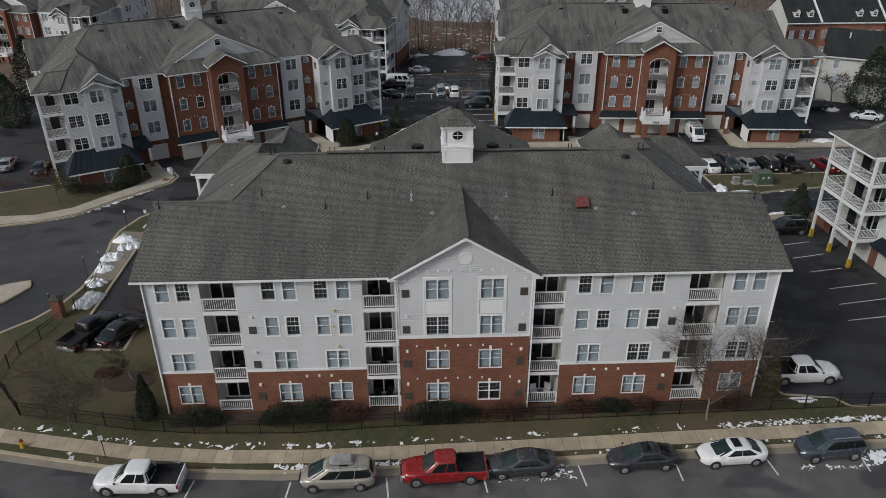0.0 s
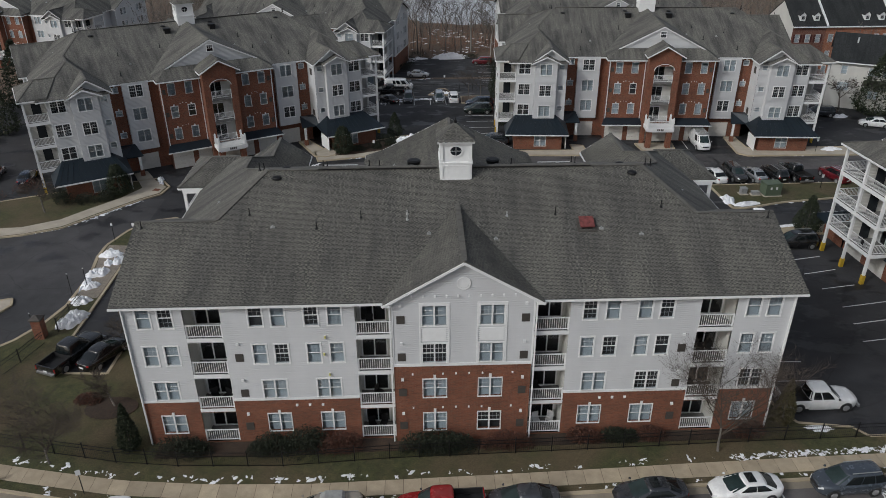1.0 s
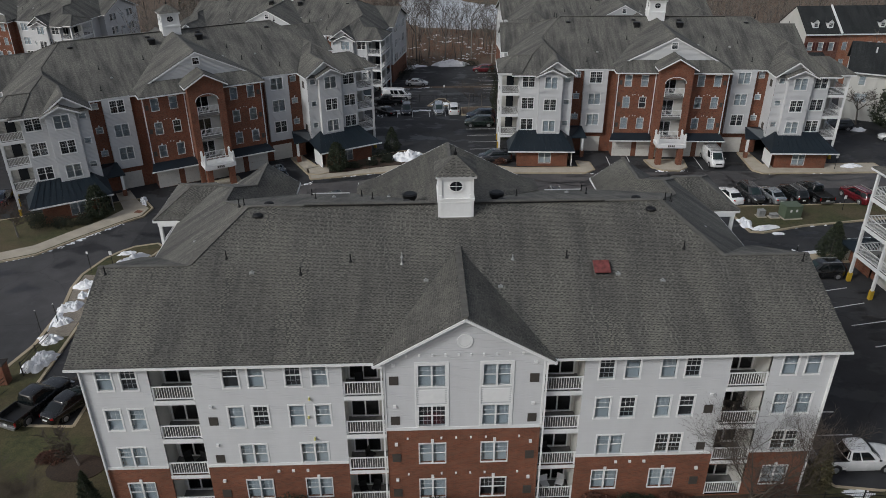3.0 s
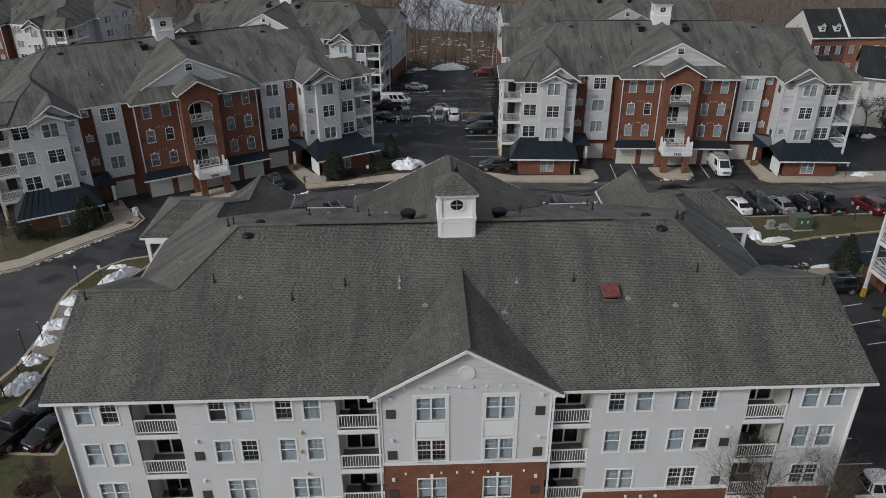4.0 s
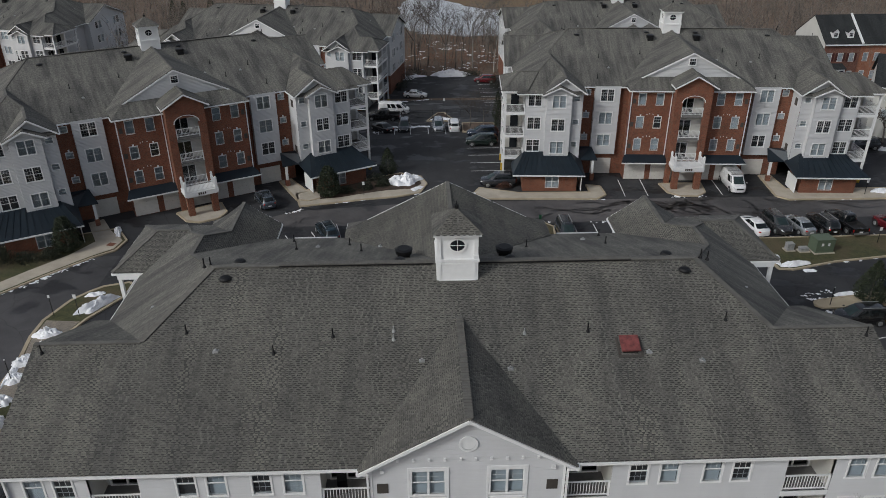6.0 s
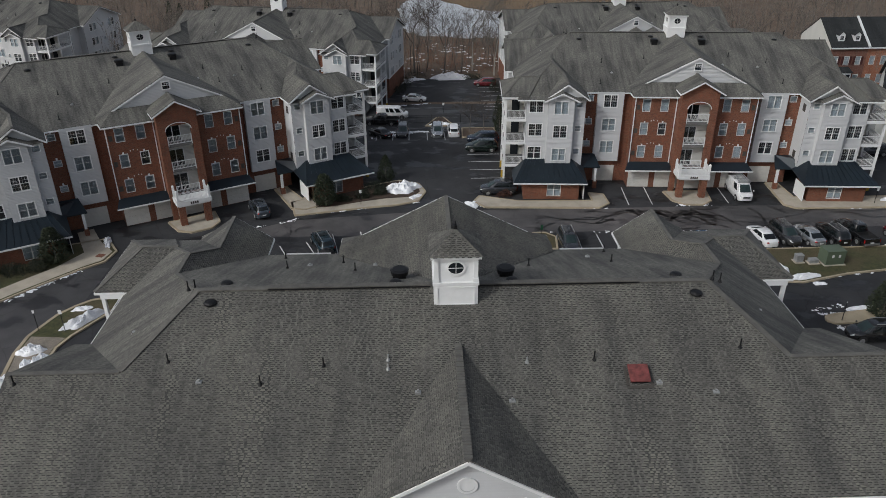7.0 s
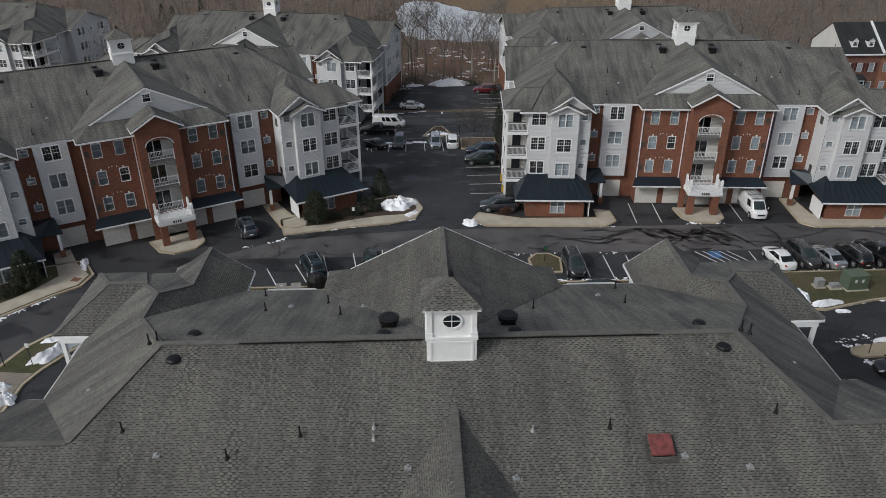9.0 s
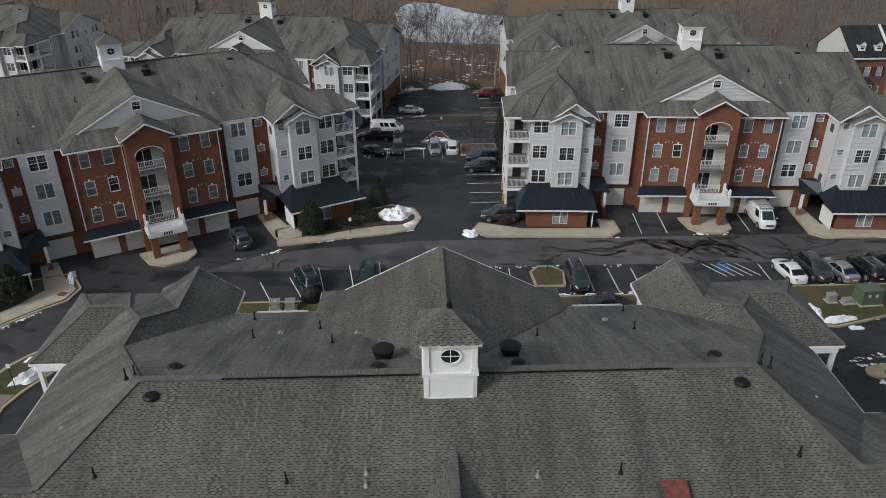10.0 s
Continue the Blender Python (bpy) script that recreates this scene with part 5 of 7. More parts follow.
CARS = {
    # length, half width, top line of the lower body (x, z), cabin (base front, base rear, top front, top rear, roof z, belt z), wheels, roundness of nose and tail
    "sedan": dict(L=4.8, w=0.91, top=((-2.4, 0.78), (-2.36, 0.97), (-2.0, 1.04), (-1.4, 1.03), (1.1, 0.99), (1.75, 0.90), (2.15, 0.78), (2.36, 0.62), (2.4, 0.5)), cab=(1.38, -2.02, 0.32, -1.02, 1.46, 0.97), wb=(1.45, -1.40), r=0.33, round=(3.6, 4.6)),
    "suv": dict(L=4.75, w=0.95, top=((-2.38, 0.8), (-2.34, 1.06), (-1.9, 1.12), (1.15, 1.10), (1.85, 1.03), (2.2, 0.93), (2.34, 0.75), (2.38, 0.55)), cab=(1.42, -2.34, 0.55, -1.88, 1.73, 1.08), wb=(1.45, -1.40), r=0.37, round=(3.8, 5.5)),
    "minivan": dict(L=5.05, w=0.98, top=((-2.53, 0.8), (-2.48, 1.03), (-2.0, 1.08), (1.5, 1.05), (2.1, 0.93), (2.4, 0.76), (2.53, 0.52)), cab=(1.92, -2.46, 0.82, -2.12, 1.75, 1.04), wb=(1.57, -1.50), r=0.34, round=(3.4, 5.5)),
    "van": dict(L=5.6, w=1.0, top=((-2.8, 0.95), (-2.78, 1.25), (-2.0, 1.28), (1.7, 1.25), (2.45, 1.13), (2.7, 0.95), (2.8, 0.7)), cab=(2.15, -2.76, 1.40, -2.66, 2.1, 1.22), wb=(1.75, -1.75), r=0.37, round=(4.5, 7.0)),
    "pickup": dict(L=5.75, w=0.98, top=((-2.87, 0.9), (-2.85, 1.12), (-0.9, 1.16), (1.0, 1.18), (1.9, 1.13), (2.5, 1.06), (2.8, 0.92), (2.87, 0.62)), cab=(1.42, -0.98, 0.58, -0.80, 1.88, 1.13), wb=(1.85, -1.75), r=0.40, round=(4.6, 8.0)),
}


def car(kind, paint, x, y, heading, label, extras="", lift=None):
    """A parked vehicle, its front towards the heading (0: +x), with body, cabin, glass, wheels and lamps as parts."""
    k = CARS[kind]
    L, w, top, cab, r = k["L"], k["w"], k["top"], k["cab"], k["r"]
    z0 = ground_z(y) if lift is None else lift
    ob = thing("parked_" + ("pickup_truck" if kind == "pickup" else "car" if kind in ("sedan", "suv") else kind), label, "pickup truck" if kind == "pickup" else "car" if kind in ("sedan", "suv") else "van", pose(x, y, z0, 0, 0, heading), "parked vehicles")
    body = Geo()

    def section(px):
        """Half outline of the lower body at px, as (half width, height), from sill to bonnet."""
        zt = float(np.interp(px, [p[0] for p in top], [p[1] for p in top]))
        e, n = min(0.9985, abs(px) / (L / 2)), k["round"][0 if px > 0 else 1]
        ww = w * (1 - e ** n) ** (1 / n)
        near = min(abs(px - wx) for wx in k["wb"]) / r
        ww *= 1 + 0.018 * max(0.0, 1 - (near / 1.5) ** 2)  # fenders swell over the wheels
        zb = 0.23 + 0.15 * max(0.0, (e - 0.82) / 0.18)
        zm = zb + (zt - zb) * 0.52
        return [(ww * 0.90, zb), (ww * 0.975, zb + 0.10), (ww, zm), (ww * 0.992, zm + (zt - zm) * 0.45), (ww * 0.955, zt - 0.085), (ww * 0.86, zt - 0.018), (ww * 0.55, zt + 0.012), (0.0, zt + 0.03)]

    ends = [u * L / 2 * q for u in (-1, 1) for q in (0.84, 0.88, 0.92, 0.95, 0.972, 0.987, 0.9965)]
    xs = sorted({*[p[0] for p in top if abs(p[0]) < L / 2 * 0.98], *np.linspace(-L / 2 * 0.8, L / 2 * 0.8, 19), *ends})
    rows = []
    for px in xs:
        half = section(px)
        rows.append([(px, -q[0], q[1]) for q in half] + [(px, q[0], q[1]) for q in half[-2::-1]])

    def skin(px, j, sy, off=0.012):
        """A place just proud of the body's side; j counts along the section."""
        half = section(px)
        i = min(int(j), len(half) - 2)
        u = j - i
        y, z = (half[i][c] + (half[i + 1][c] - half[i][c]) * u for c in (0, 1))
        return (px + (off if px > 0 else -off) * 0.7, sy * (y + off), z + off * 0.3)

    def patch(name, x0, x1, j0, j1, sy, mat):
        """A lamp or trim piece that follows the body."""
        g = Geo()
        us, js = np.linspace(x0, x1, 6), np.linspace(j0, j1, 4)
        for a, b in zip(us, us[1:]):
            for p, q in zip(js, js[1:]):
                quad = [skin(a, p, sy), skin(b, p, sy), skin(b, q, sy), skin(a, q, sy)]
                g.poly(*(quad if sy < 0 else quad[::-1]))
        g.smooth = 60
        return part(name, g, mat, ob)

    if kind == "pickup":
        loft(body, [q for q in rows if q[0][0] >= -0.95])
        s0, s1 = -2.86, -0.92
        for sy in (-1, 1):
            for y0, y1, y2, z in ((w, w - 0.015, w - 0.10, 1.10),):
                sec = [(sy * (w - 0.04), 0.40), (sy * y0, 0.55), (sy * y0, 1.02), (sy * y1, z), (sy * (y1 - 0.03), 1.145), (sy * y2, 1.145), (sy * y2, 0.40)]
                loft(body, [[(px, *q) for q in (sec if sy < 0 else sec[::-1])] for px in (s0, s1)])
        body.box(s0, s0 + 0.08, -w + 0.06, w - 0.06, 0.42, 1.13)
        liner = Geo().box(s0 + 0.08, s1, -w + 0.1, w - 0.1, 0.55, 0.68)
        for sy in (-1, 1):
            liner.box(s0 + 0.06, s1, *sorted((sy * (w - 0.05), sy * (w - 0.125))), 0.68, 1.155)
        liner.box(s0 + 0.08, s0 + 0.1, -w + 0.125, w - 0.125, 0.68, 1.135)
        liner.box(s1 - 0.06, s1 - 0.02, -w + 0.125, w - 0.125, 0.68, 1.12)
        for i in range(9):
            liner.box(s0 + 0.1, s1 - 0.06, -w + 0.2 + 0.19 * i, -w + 0.26 + 0.19 * i, 0.68, 0.695)
        part("cargo_bed", liner, TRIMBLACK, ob, "black bed liner")
    else:
        loft(body, rows)
    body.smooth = 40
    part("body", body, paint, ob)
    bf, br, tf, tr, zr, zb = cab
    wb_, wt = w * 0.915, w * 0.70
    if kind == "van":
        wb_, wt = w * 0.97, w * 0.86
    zm, N = zr - 0.10, 5.2

    def shell(side, s, v, off=0.0):
        """A place on the cabin: side f, b, l or r, s across it from -1 to 1, v from belt line to roof edge."""
        xf, xr, hy = bf + 0.04 + (tf - bf) * v, br - 0.04 + (tr - br) * v, wb_ + (wt - wb_) * v
        bow = 0.035 * math.sin(math.pi * v)
        hx, xc = (xf - xr) / 2 + bow + off, (xf + xr) / 2
        hy += 0.02 * math.sin(math.pi * v) + off
        z = zb - 0.02 + (zm - zb + 0.02) * v + off * 0.5
        q = (1 - min(1.0, abs(s)) ** N) ** (1 / N)
        return {"f": (xc + hx * q, s * hy, z), "b": (xc - hx * q, s * hy, z), "l": (xc + s * hx, -hy * q, z), "r": (xc + s * hx, hy * q, z)}[side]

    across = [q * 0.5 ** (1 / N) for q in (-1, -0.85, -0.45, 0.0, 0.45, 0.85, 1)]
    ring_at = lambda v: [shell("f", u, v) for u in across] + [shell("r", u, v) for u in across[::-1]] + [shell("b", u, v) for u in across[::-1]] + [shell("l", u, v) for u in across]  # noqa: E731
    rings = [ring_at(v) for v in (0.0, 0.25, 0.5, 0.75, 1.0)]
    xc, edge = (tf + tr) / 2, rings[-1]
    for f, z in ((0.975, zm + 0.04), (0.92, zm + 0.07), (0.80, zr - 0.012), (0.5, zr + 0.004), (0.2, zr + 0.012)):
        rings.append([(xc + (q[0] - xc) * f, q[1] * f, z) for q in edge])
    c = Geo()
    for a, b in zip(rings, rings[1:]):
        for i in range(len(a)):
            j = (i + 1) % len(a)
            c.poly(a[i], a[j], b[j], b[i])
    c.poly(*rings[-1])
    c.smooth = 42
    part("cabin", c, paint, ob)

    def pane(name, side, s0, s1, v0, v1):
        """A sheet of glass set just proud of the cabin."""
        g = Geo()
        us, vs = np.linspace(s0, s1, 7), np.linspace(v0, v1, 4)
        for a, b in zip(us, us[1:]):
            for p, q in zip(vs, vs[1:]):
                g.poly(*[shell(side, u, v, 0.012) for u, v in ((a, p), (b, p), (b, q), (a, q))])
        g.smooth = 60
        part(name, g, WINDSCREEN if name == "windscreen" else CARWINDOW, ob)

    pane("windscreen", "f", -0.88, 0.88, 0.04, 0.98)
    tall = kind in ("suv", "minivan", "van")
    pane("rear_window", "b", -0.86, 0.86, 0.3 if tall else 0.08, 0.93)
    cuts = {"sedan": ((0.19, 0.50), (0.515, 0.83)), "suv": ((0.16, 0.43), (0.445, 0.70), (0.715, 0.94)), "minivan": ((0.17, 0.40), (0.415, 0.68), (0.695, 0.94)), "van": ((0.10, 0.28),), "pickup": ((0.22, 0.58), (0.62, 0.88))}[kind]
    if "windows" in extras:
        cuts = ((0.10, 0.27), (0.33, 0.48), (0.51, 0.62))
    for u0, u1 in cuts:
        for side in "lr":
            pane("side_window", side, 1 - 2 * u1, 1 - 2 * u0, 0.10, 0.93)
    for hx in ((0.25,) if kind in ("pickup", "van") else (0.12, -0.9)):
        for sy in (-1, 1):
            part("door_handle", Geo().box(hx - 0.1, hx + 0.1, *sorted((sy * w * 0.97, sy * w * 1.02)), zb - 0.17, zb - 0.13), paint, ob)
    part("number_plate", Geo().box(-L / 2 - 0.03, -L / 2 + 0.02, -0.2, 0.2, 0.62, 0.74), SOFFIT, ob)
    for wx in k["wb"]:
        for sy in (-1, 1):
            ty = sy * (w - 0.12)
            wheel = part("wheel", Geo().tube((wx, ty - sy * 0.12, r), (wx, ty + sy * 0.13, r), r, r, 18), TYRE, ob)
            rim = Geo().tube((wx, ty + sy * 0.125, r), (wx, ty + sy * 0.145, r), r * 0.66, r * 0.6, 14)
            for i in range(5):
                an = 2 * math.pi * i / 5
                rim.bar((wx, ty + sy * 0.15, r), (wx + r * 0.6 * math.cos(an), ty + sy * 0.15, r + r * 0.6 * math.sin(an)), 0.05, 0.03)
            part("rim", rim, RIM, wheel)
            part("wheel_arch", Geo().tube((wx, sy * (w - 0.02), r + 0.02), (wx, sy * (w + 0.004), r + 0.02), r * 1.17, r * 1.17, 16), TRIMBLACK, ob)
    xf = L / 2
    zh = {"sedan": 0.66, "suv": 0.82, "minivan": 0.72, "van": 0.9, "pickup": 0.9}[kind]
    for sy in (-1, 1):
        patch("head_lamp", xf * 0.90, xf * 0.985, 3.1 if kind != "pickup" else 2.6, 4.7 if kind != "pickup" else 4.2, sy, LAMPCLEAR)
        if kind == "pickup":
            part("tail_lamp", Geo().box(-xf + 0.01, -xf + 0.1, *sorted((sy * (w - 0.09), sy * (w + 0.008))), 0.72, 1.06), LAMPRED, ob)
        else:
            patch("tail_lamp", -xf * 0.985, -xf * (0.93 if kind == "sedan" else 0.95), 2.8, 4.6, sy, LAMPRED)
        part("mirror", Geo().tube((bf - 0.30, sy * (wb_ + 0.09), zb + 0.09), (bf - 0.17, sy * (wb_ + 0.09), zb + 0.09), 0.085, 0.05, 8), paint if kind != "pickup" else TRIMBLACK, ob)
    if kind == "pickup":
        part("bumper", Geo().box(xf - 0.12, xf + 0.05, -w * 0.9, w * 0.9, 0.42, 0.62), RIM, ob, "chrome front bumper")
        part("bumper", Geo().box(-xf - 0.12, -xf + 0.02, -w * 0.9, w * 0.9, 0.42, 0.60), RIM, ob, "chrome rear bumper")
    part("grille", Geo().box(xf - 0.05, xf + 0.018, -w * 0.42, w * 0.42, zh - 0.2, zh - 0.02), TRIMBLACK, ob)
    if "sunroof" in extras:
        part("sunroof", Geo().box((tf + tr) / 2 - 0.1, (tf + tr) / 2 + 0.45, -0.42, 0.42, zr + 0.01, zr + 0.045), CARWINDOW, ob)
    if "rack" in extras:
        for sy in (-1, 1):
            part("roof_rail", Geo().bar((tf - 0.25, sy * wt * 0.82, zr + 0.06), (tr + 0.2, sy * wt * 0.82, zr + 0.06), 0.04, 0.05), VENTGREY, ob)
    if "box" in extras:
        b = Geo()
        loft(b, [[(px, -hw, zr + 0.1), (px, -hw, zr + h), (px, hw, zr + h), (px, hw, zr + 0.1)] for px, hw, h in ((-1.1, 0.30, 0.30), (-0.95, 0.36, 0.42), (0.1, 0.36, 0.42), (0.45, 0.24, 0.26))])
        part("roof_box", b, VENTGREY, ob, "grey roof box")
    if "ladders" in extras:
        lad = Geo()
        for sy in (-0.7, -0.3, 0.25, 0.65):
            lad.bar((-2.4, sy, zr + 0.22), (1.5, sy, zr + 0.22), 0.05, 0.07)
        for i in range(13):
            lad.bar((-2.3 + 0.3 * i, -0.7, zr + 0.22), (-2.3 + 0.3 * i, 0.65, zr + 0.22), 0.035, 0.035)
        for px in (-2.0, 0.0, 1.2):
            lad.bar((px, -0.8, zr + 0.1), (px, 0.8, zr + 0.1), 0.05, 0.12)
        part("ladder_rack", lad, VENTGREY, ob, "metal roof rack with ladders")
    return ob


CARWINDOW = plain("dark_car_window", (0.008, 0.011, 0.012), 0.03, vary=0.1)
WINDSCREEN = plain("tinted_windscreen", (0.022, 0.036, 0.036), 0.02, vary=0.4, scale=1.5)
WHITE, RED, SLATE, CHAMP, CHAR, SILVER, BLACK, TEAL, NAVY, STEEL, MAROON, GREEN, GREYSUV = (
    paint_mat(n, c, f) for n, c, f in (
        ("white_paint", (0.78, 0.78, 0.78), 0.0), ("red_paint", (0.28, 0.012, 0.014), 0.1), ("slate_paint", (0.060, 0.063, 0.072), 0.3), ("champagne_paint", (0.40, 0.365, 0.315), 0.35),
        ("charcoal_paint", (0.042, 0.045, 0.052), 0.3), ("silver_paint", (0.42, 0.44, 0.46), 0.6), ("black_paint", (0.012, 0.012, 0.013), 0.1), ("teal_paint", (0.018, 0.040, 0.055), 0.3),
        ("navy_paint", (0.012, 0.022, 0.045), 0.2), ("steel_paint", (0.075, 0.09, 0.11), 0.4), ("maroon_paint", (0.14, 0.012, 0.018), 0.2), ("bottle_green_paint", (0.012, 0.022, 0.018), 0.2), ("graphite_paint", (0.06, 0.06, 0.062), 0.4)))
# along the street
car("pickup", WHITE, -21.9, -6.75, 178, "white extended-cab pickup truck parked by the kerb")
car("minivan", CHAMP, -8.8, -6.85, 181, "champagne minivan with a grey roof box", "sunroof rack box")
car("pickup", RED, -1.75, -6.6, 182, "bright red pickup truck with black bed liner")
car("sedan", SLATE, 3.55, -6.2, 183, "dark slate sedan ringed by melting snow")
car("sedan", CHAR, 11.9, -5.95, 183, "charcoal sedan with chrome grille and sunroof", "sunroof")
car("sedan", WHITE, 18.2, -5.75, 183, "white sedan with dark sunroof by the kerb", "sunroof")
car("suv", STEEL, 25.2, -5.45, 184, "blue-grey large SUV parked by the kerb", "rack")
# side lots
car("pickup", BLACK, -31.9, 11.1, 68, "black crew-cab pickup truck on the side drive")
car("sedan", BLACK, -29.3, 11.0, 66, "black compact car under bare twigs")
car("pickup", WHITE, 27.2, 2.9, 0, "white extended-cab pickup truck in the side lot")
car("suv", BLACK, 37.6, 28.6, 180, "black SUV with roof rack beside the evergreen", "rack")
car("sedan", CHAR, 44.0, 10.2, 185, "dark sedan in the side lot")
# behind the house
car("suv", TEAL, -12.4, 47.8, 112, "dark teal SUV in a rear parking bay", "sunroof rack")
car("sedan", GREEN, -6.5, 48.3, 268, "dark green car with a red cloth on its bonnet")
car("suv", CHAR, 14.2, 47.0, 272, "dark grey crossover beside the grassy island", "rack")
car("sedan", BLACK, 15.6, 42.0, 180, "black car close behind the house")
car("sedan", WHITE, 35.7, 47.5, 96, "white car in the rear row")
car("suv", GREYSUV, 38.4, 47.8, 276, "boxy dark grey off-road SUV")
car("sedan", SILVER, 40.9, 47.5, 97, "silver sedan in the rear row")
car("suv", BLACK, 43.6, 47.6, 97, "black SUV with red tail lamps", "rack")
car("pickup", BLACK, 46.3, 47.9, 98, "black pickup truck in the rear row")
car("suv", MAROON, 51.2, 46.8, 104, "deep red compact SUV in the rear row", "rack")
car("van", WHITE, 38.0, 59.9, 268, "white cargo van with ladders on its roof", "ladders")
car("suv", STEEL, -20.9, 56.9, 114, "blue-grey crossover before the garage doors", "sunroof")
# lot between the houses
car("suv", CHAR, 8.1, 61.7, 182, "dark grey crossover nosed into the lot")
car("suv", NAVY, 7.7, 80.8, 180, "navy blue hatchback in the lot")
car("suv", GREEN, 7.2, 77.0, 180, "dark green SUV in the lot")
car("van", WHITE, -6.3, 101.3, -6, "white passenger van in the far lot", "windows")
car("pickup", BLACK, -8.0, 95.6, 176, "black pickup truck in the far lot")
car("sedan", WHITE, -2.5, 117.6, -8, "white sedan in the far lot")
car("sedan", BLACK, -7.8, 86.0, 128, "black sedan in a snowy bay")
car("suv", CHAR, -4.3, 86.6, 268, "black SUV backed into its bay")
car("suv", SILVER, 1.1, 86.5, 270, "pale blue-silver SUV facing out")
car("suv", WHITE, 3.65, 86.6, 90, "white hatchback in its bay")
car("suv", MAROON, 12.2, 128.0, 174, "dark red SUV at the end of the lot")
# across the side road and beside the far houses
car("sedan", NAVY, -53.5, 50.5, 100, "dark blue sedan beside the askew house")
car("sedan", SILVER, -58.5, 52.0, 100, "silver car beside the askew house")
car("suv", CHAR, 62.2, 73.0, 175, "dark car beside the far lot")
car("sedan", WHITE, 68.2, 67.4, 160, "white car in the far lot")


# ---- fences, posts, boxes ----
def fence(name, pts, label):
    ob = thing(name, label, "fence")
    pts = [Vector((x, y, 0.13)) for x, y in pts]
    for a, b in zip(pts, pts[1:]):
        n = max(1, round((b - a).length / 2.4))
        for i in range(n):
            p, q = a.lerp(b, i / n), a.lerp(b, (i + 1) / n)
            part("post", Geo().box(p.x - 0.035, p.x + 0.035, p.y - 0.035, p.y + 0.035, 0.1, 1.55), BLACKMETAL, ob)
            g = Geo()
            for z in (0.22, 1.05, 1.35):
                g.bar(p + Vector((0, 0, z - 0.13)), q + Vector((0, 0, z - 0.13)), 0.03, 0.035)
            m = int((q - p).length / 0.14)
            for j in range(1, m):
                c = p.lerp(q, j / m)
                g.box(c.x - 0.006, c.x + 0.006, c.y - 0.006, c.y + 0.006, 0.16, 1.45)
            part("panel", g, BLACKMETAL, ob)
    return ob


fence("picket_fence", [(-33.2, 0.6), (-28.6, -0.4), (-24.0, -1.4), (-19.6, -1.95), (-12.4, -2.2), (-5.1, -1.75), (1.1, -1.6), (13.9, -1.25), (20.4, -1.05), (28.3, -0.9)], "black metal picket fence along the front lawn")
fence("picket_fence", [(28.3, -0.9), (45.0, -0.6)], "black metal picket fence beside the parking lot")
fence("picket_fence", [(-33.2, 0.6), (-36.7, 4.5), (-36.8, 8.4), (-36.0, 10.5), (-35.2, 13.2)], "black metal picket fence along the side road")
fence("picket_fence", [(-34.8, 15.0), (-34.5, 19.6)], "black metal picket fence beside the brick pillar")
fence("picket_fence", [(-9.0, 89.6), (9.5, 89.6)], "dark low fence across the far lot")


def pillar(x, y):
    ob = thing("brick_pillar", "square brick pillar with dark cap at the drive", "pillar", pose(x, y, 0.1))
    part("shaft", Geo().box(-0.4, 0.4, -0.4, 0.4, 0, 1.9), BRICK, ob)
    g = Geo()
    g.box(-0.5, 0.5, -0.5, 0.5, 1.9, 2.02)
    for a, b in (((-0.5, -0.5), (0.5, -0.5)), ((0.5, -0.5), (0.5, 0.5)), ((0.5, 0.5), (-0.5, 0.5)), ((-0.5, 0.5), (-0.5, -0.5))):
        g.poly((*a, 2.02), (*b, 2.02), (0, 0, 2.3))
    part("cap", g, LOUVER, ob)


pillar(-35.9, 14.2)


def sign(x, y, label, h=2.1, z=0.13, turn=0.0, board=(0.3, 0.42), mat=None):
    ob = thing("sign_post", label, "street sign", pose(x, y, z, 0, 0, turn))
    part("post", Geo().bar((0, 0, 0), (0, 0, h), 0.05, 0.05, (0, 1, 0)), BLACKMETAL, ob)
    part("board", Geo().box(-board[0] / 2, board[0] / 2, -0.045, -0.028, h - board[1], h), mat or SOFFIT, ob)


SIGNGREEN = plain("green_sign_paint", (0.012, 0.07, 0.035), 0.5, vary=0.1)
sign(-25.1, -4.2, "white parking sign on a dark post", turn=20)
sign(-36.1, 21.2, "thin dark post by the side road", 2.4, board=(0.1, 0.1))
sign(-35.2, 22.6, "thin dark post by the paver strip", 2.2, board=(0.1, 0.1))
sign(-37.0, 15.2, "thin dark post by the kerb", 1.9, board=(0.1, 0.1))
sign(-33.6, 32.2, "grey sign back on a dark post", 2.3)
sign(-35.9, 32.2, "thin dark sign post by the kerb", 2.3, board=(0.2, 0.3))
sign(36.3, 31.3, "thin dark post on the tan island", 2.0, board=(0.1, 0.1))
sign(47.8, 43.6, "white bay sign on a dark post", 1.9)
sign(-9.0, 58.6, "white bay sign on a dark post", 1.9)
sign(11.5, 48.6, "dark bay sign on the small island", 1.7, board=(0.3, 0.6), mat=SIGNGREEN)
sign(2.5, 99.2, "white sign on the mulched island", 1.8, -1.3)
sign(53.5, 56.5, "white bay sign beside the pavilion", 2.0)


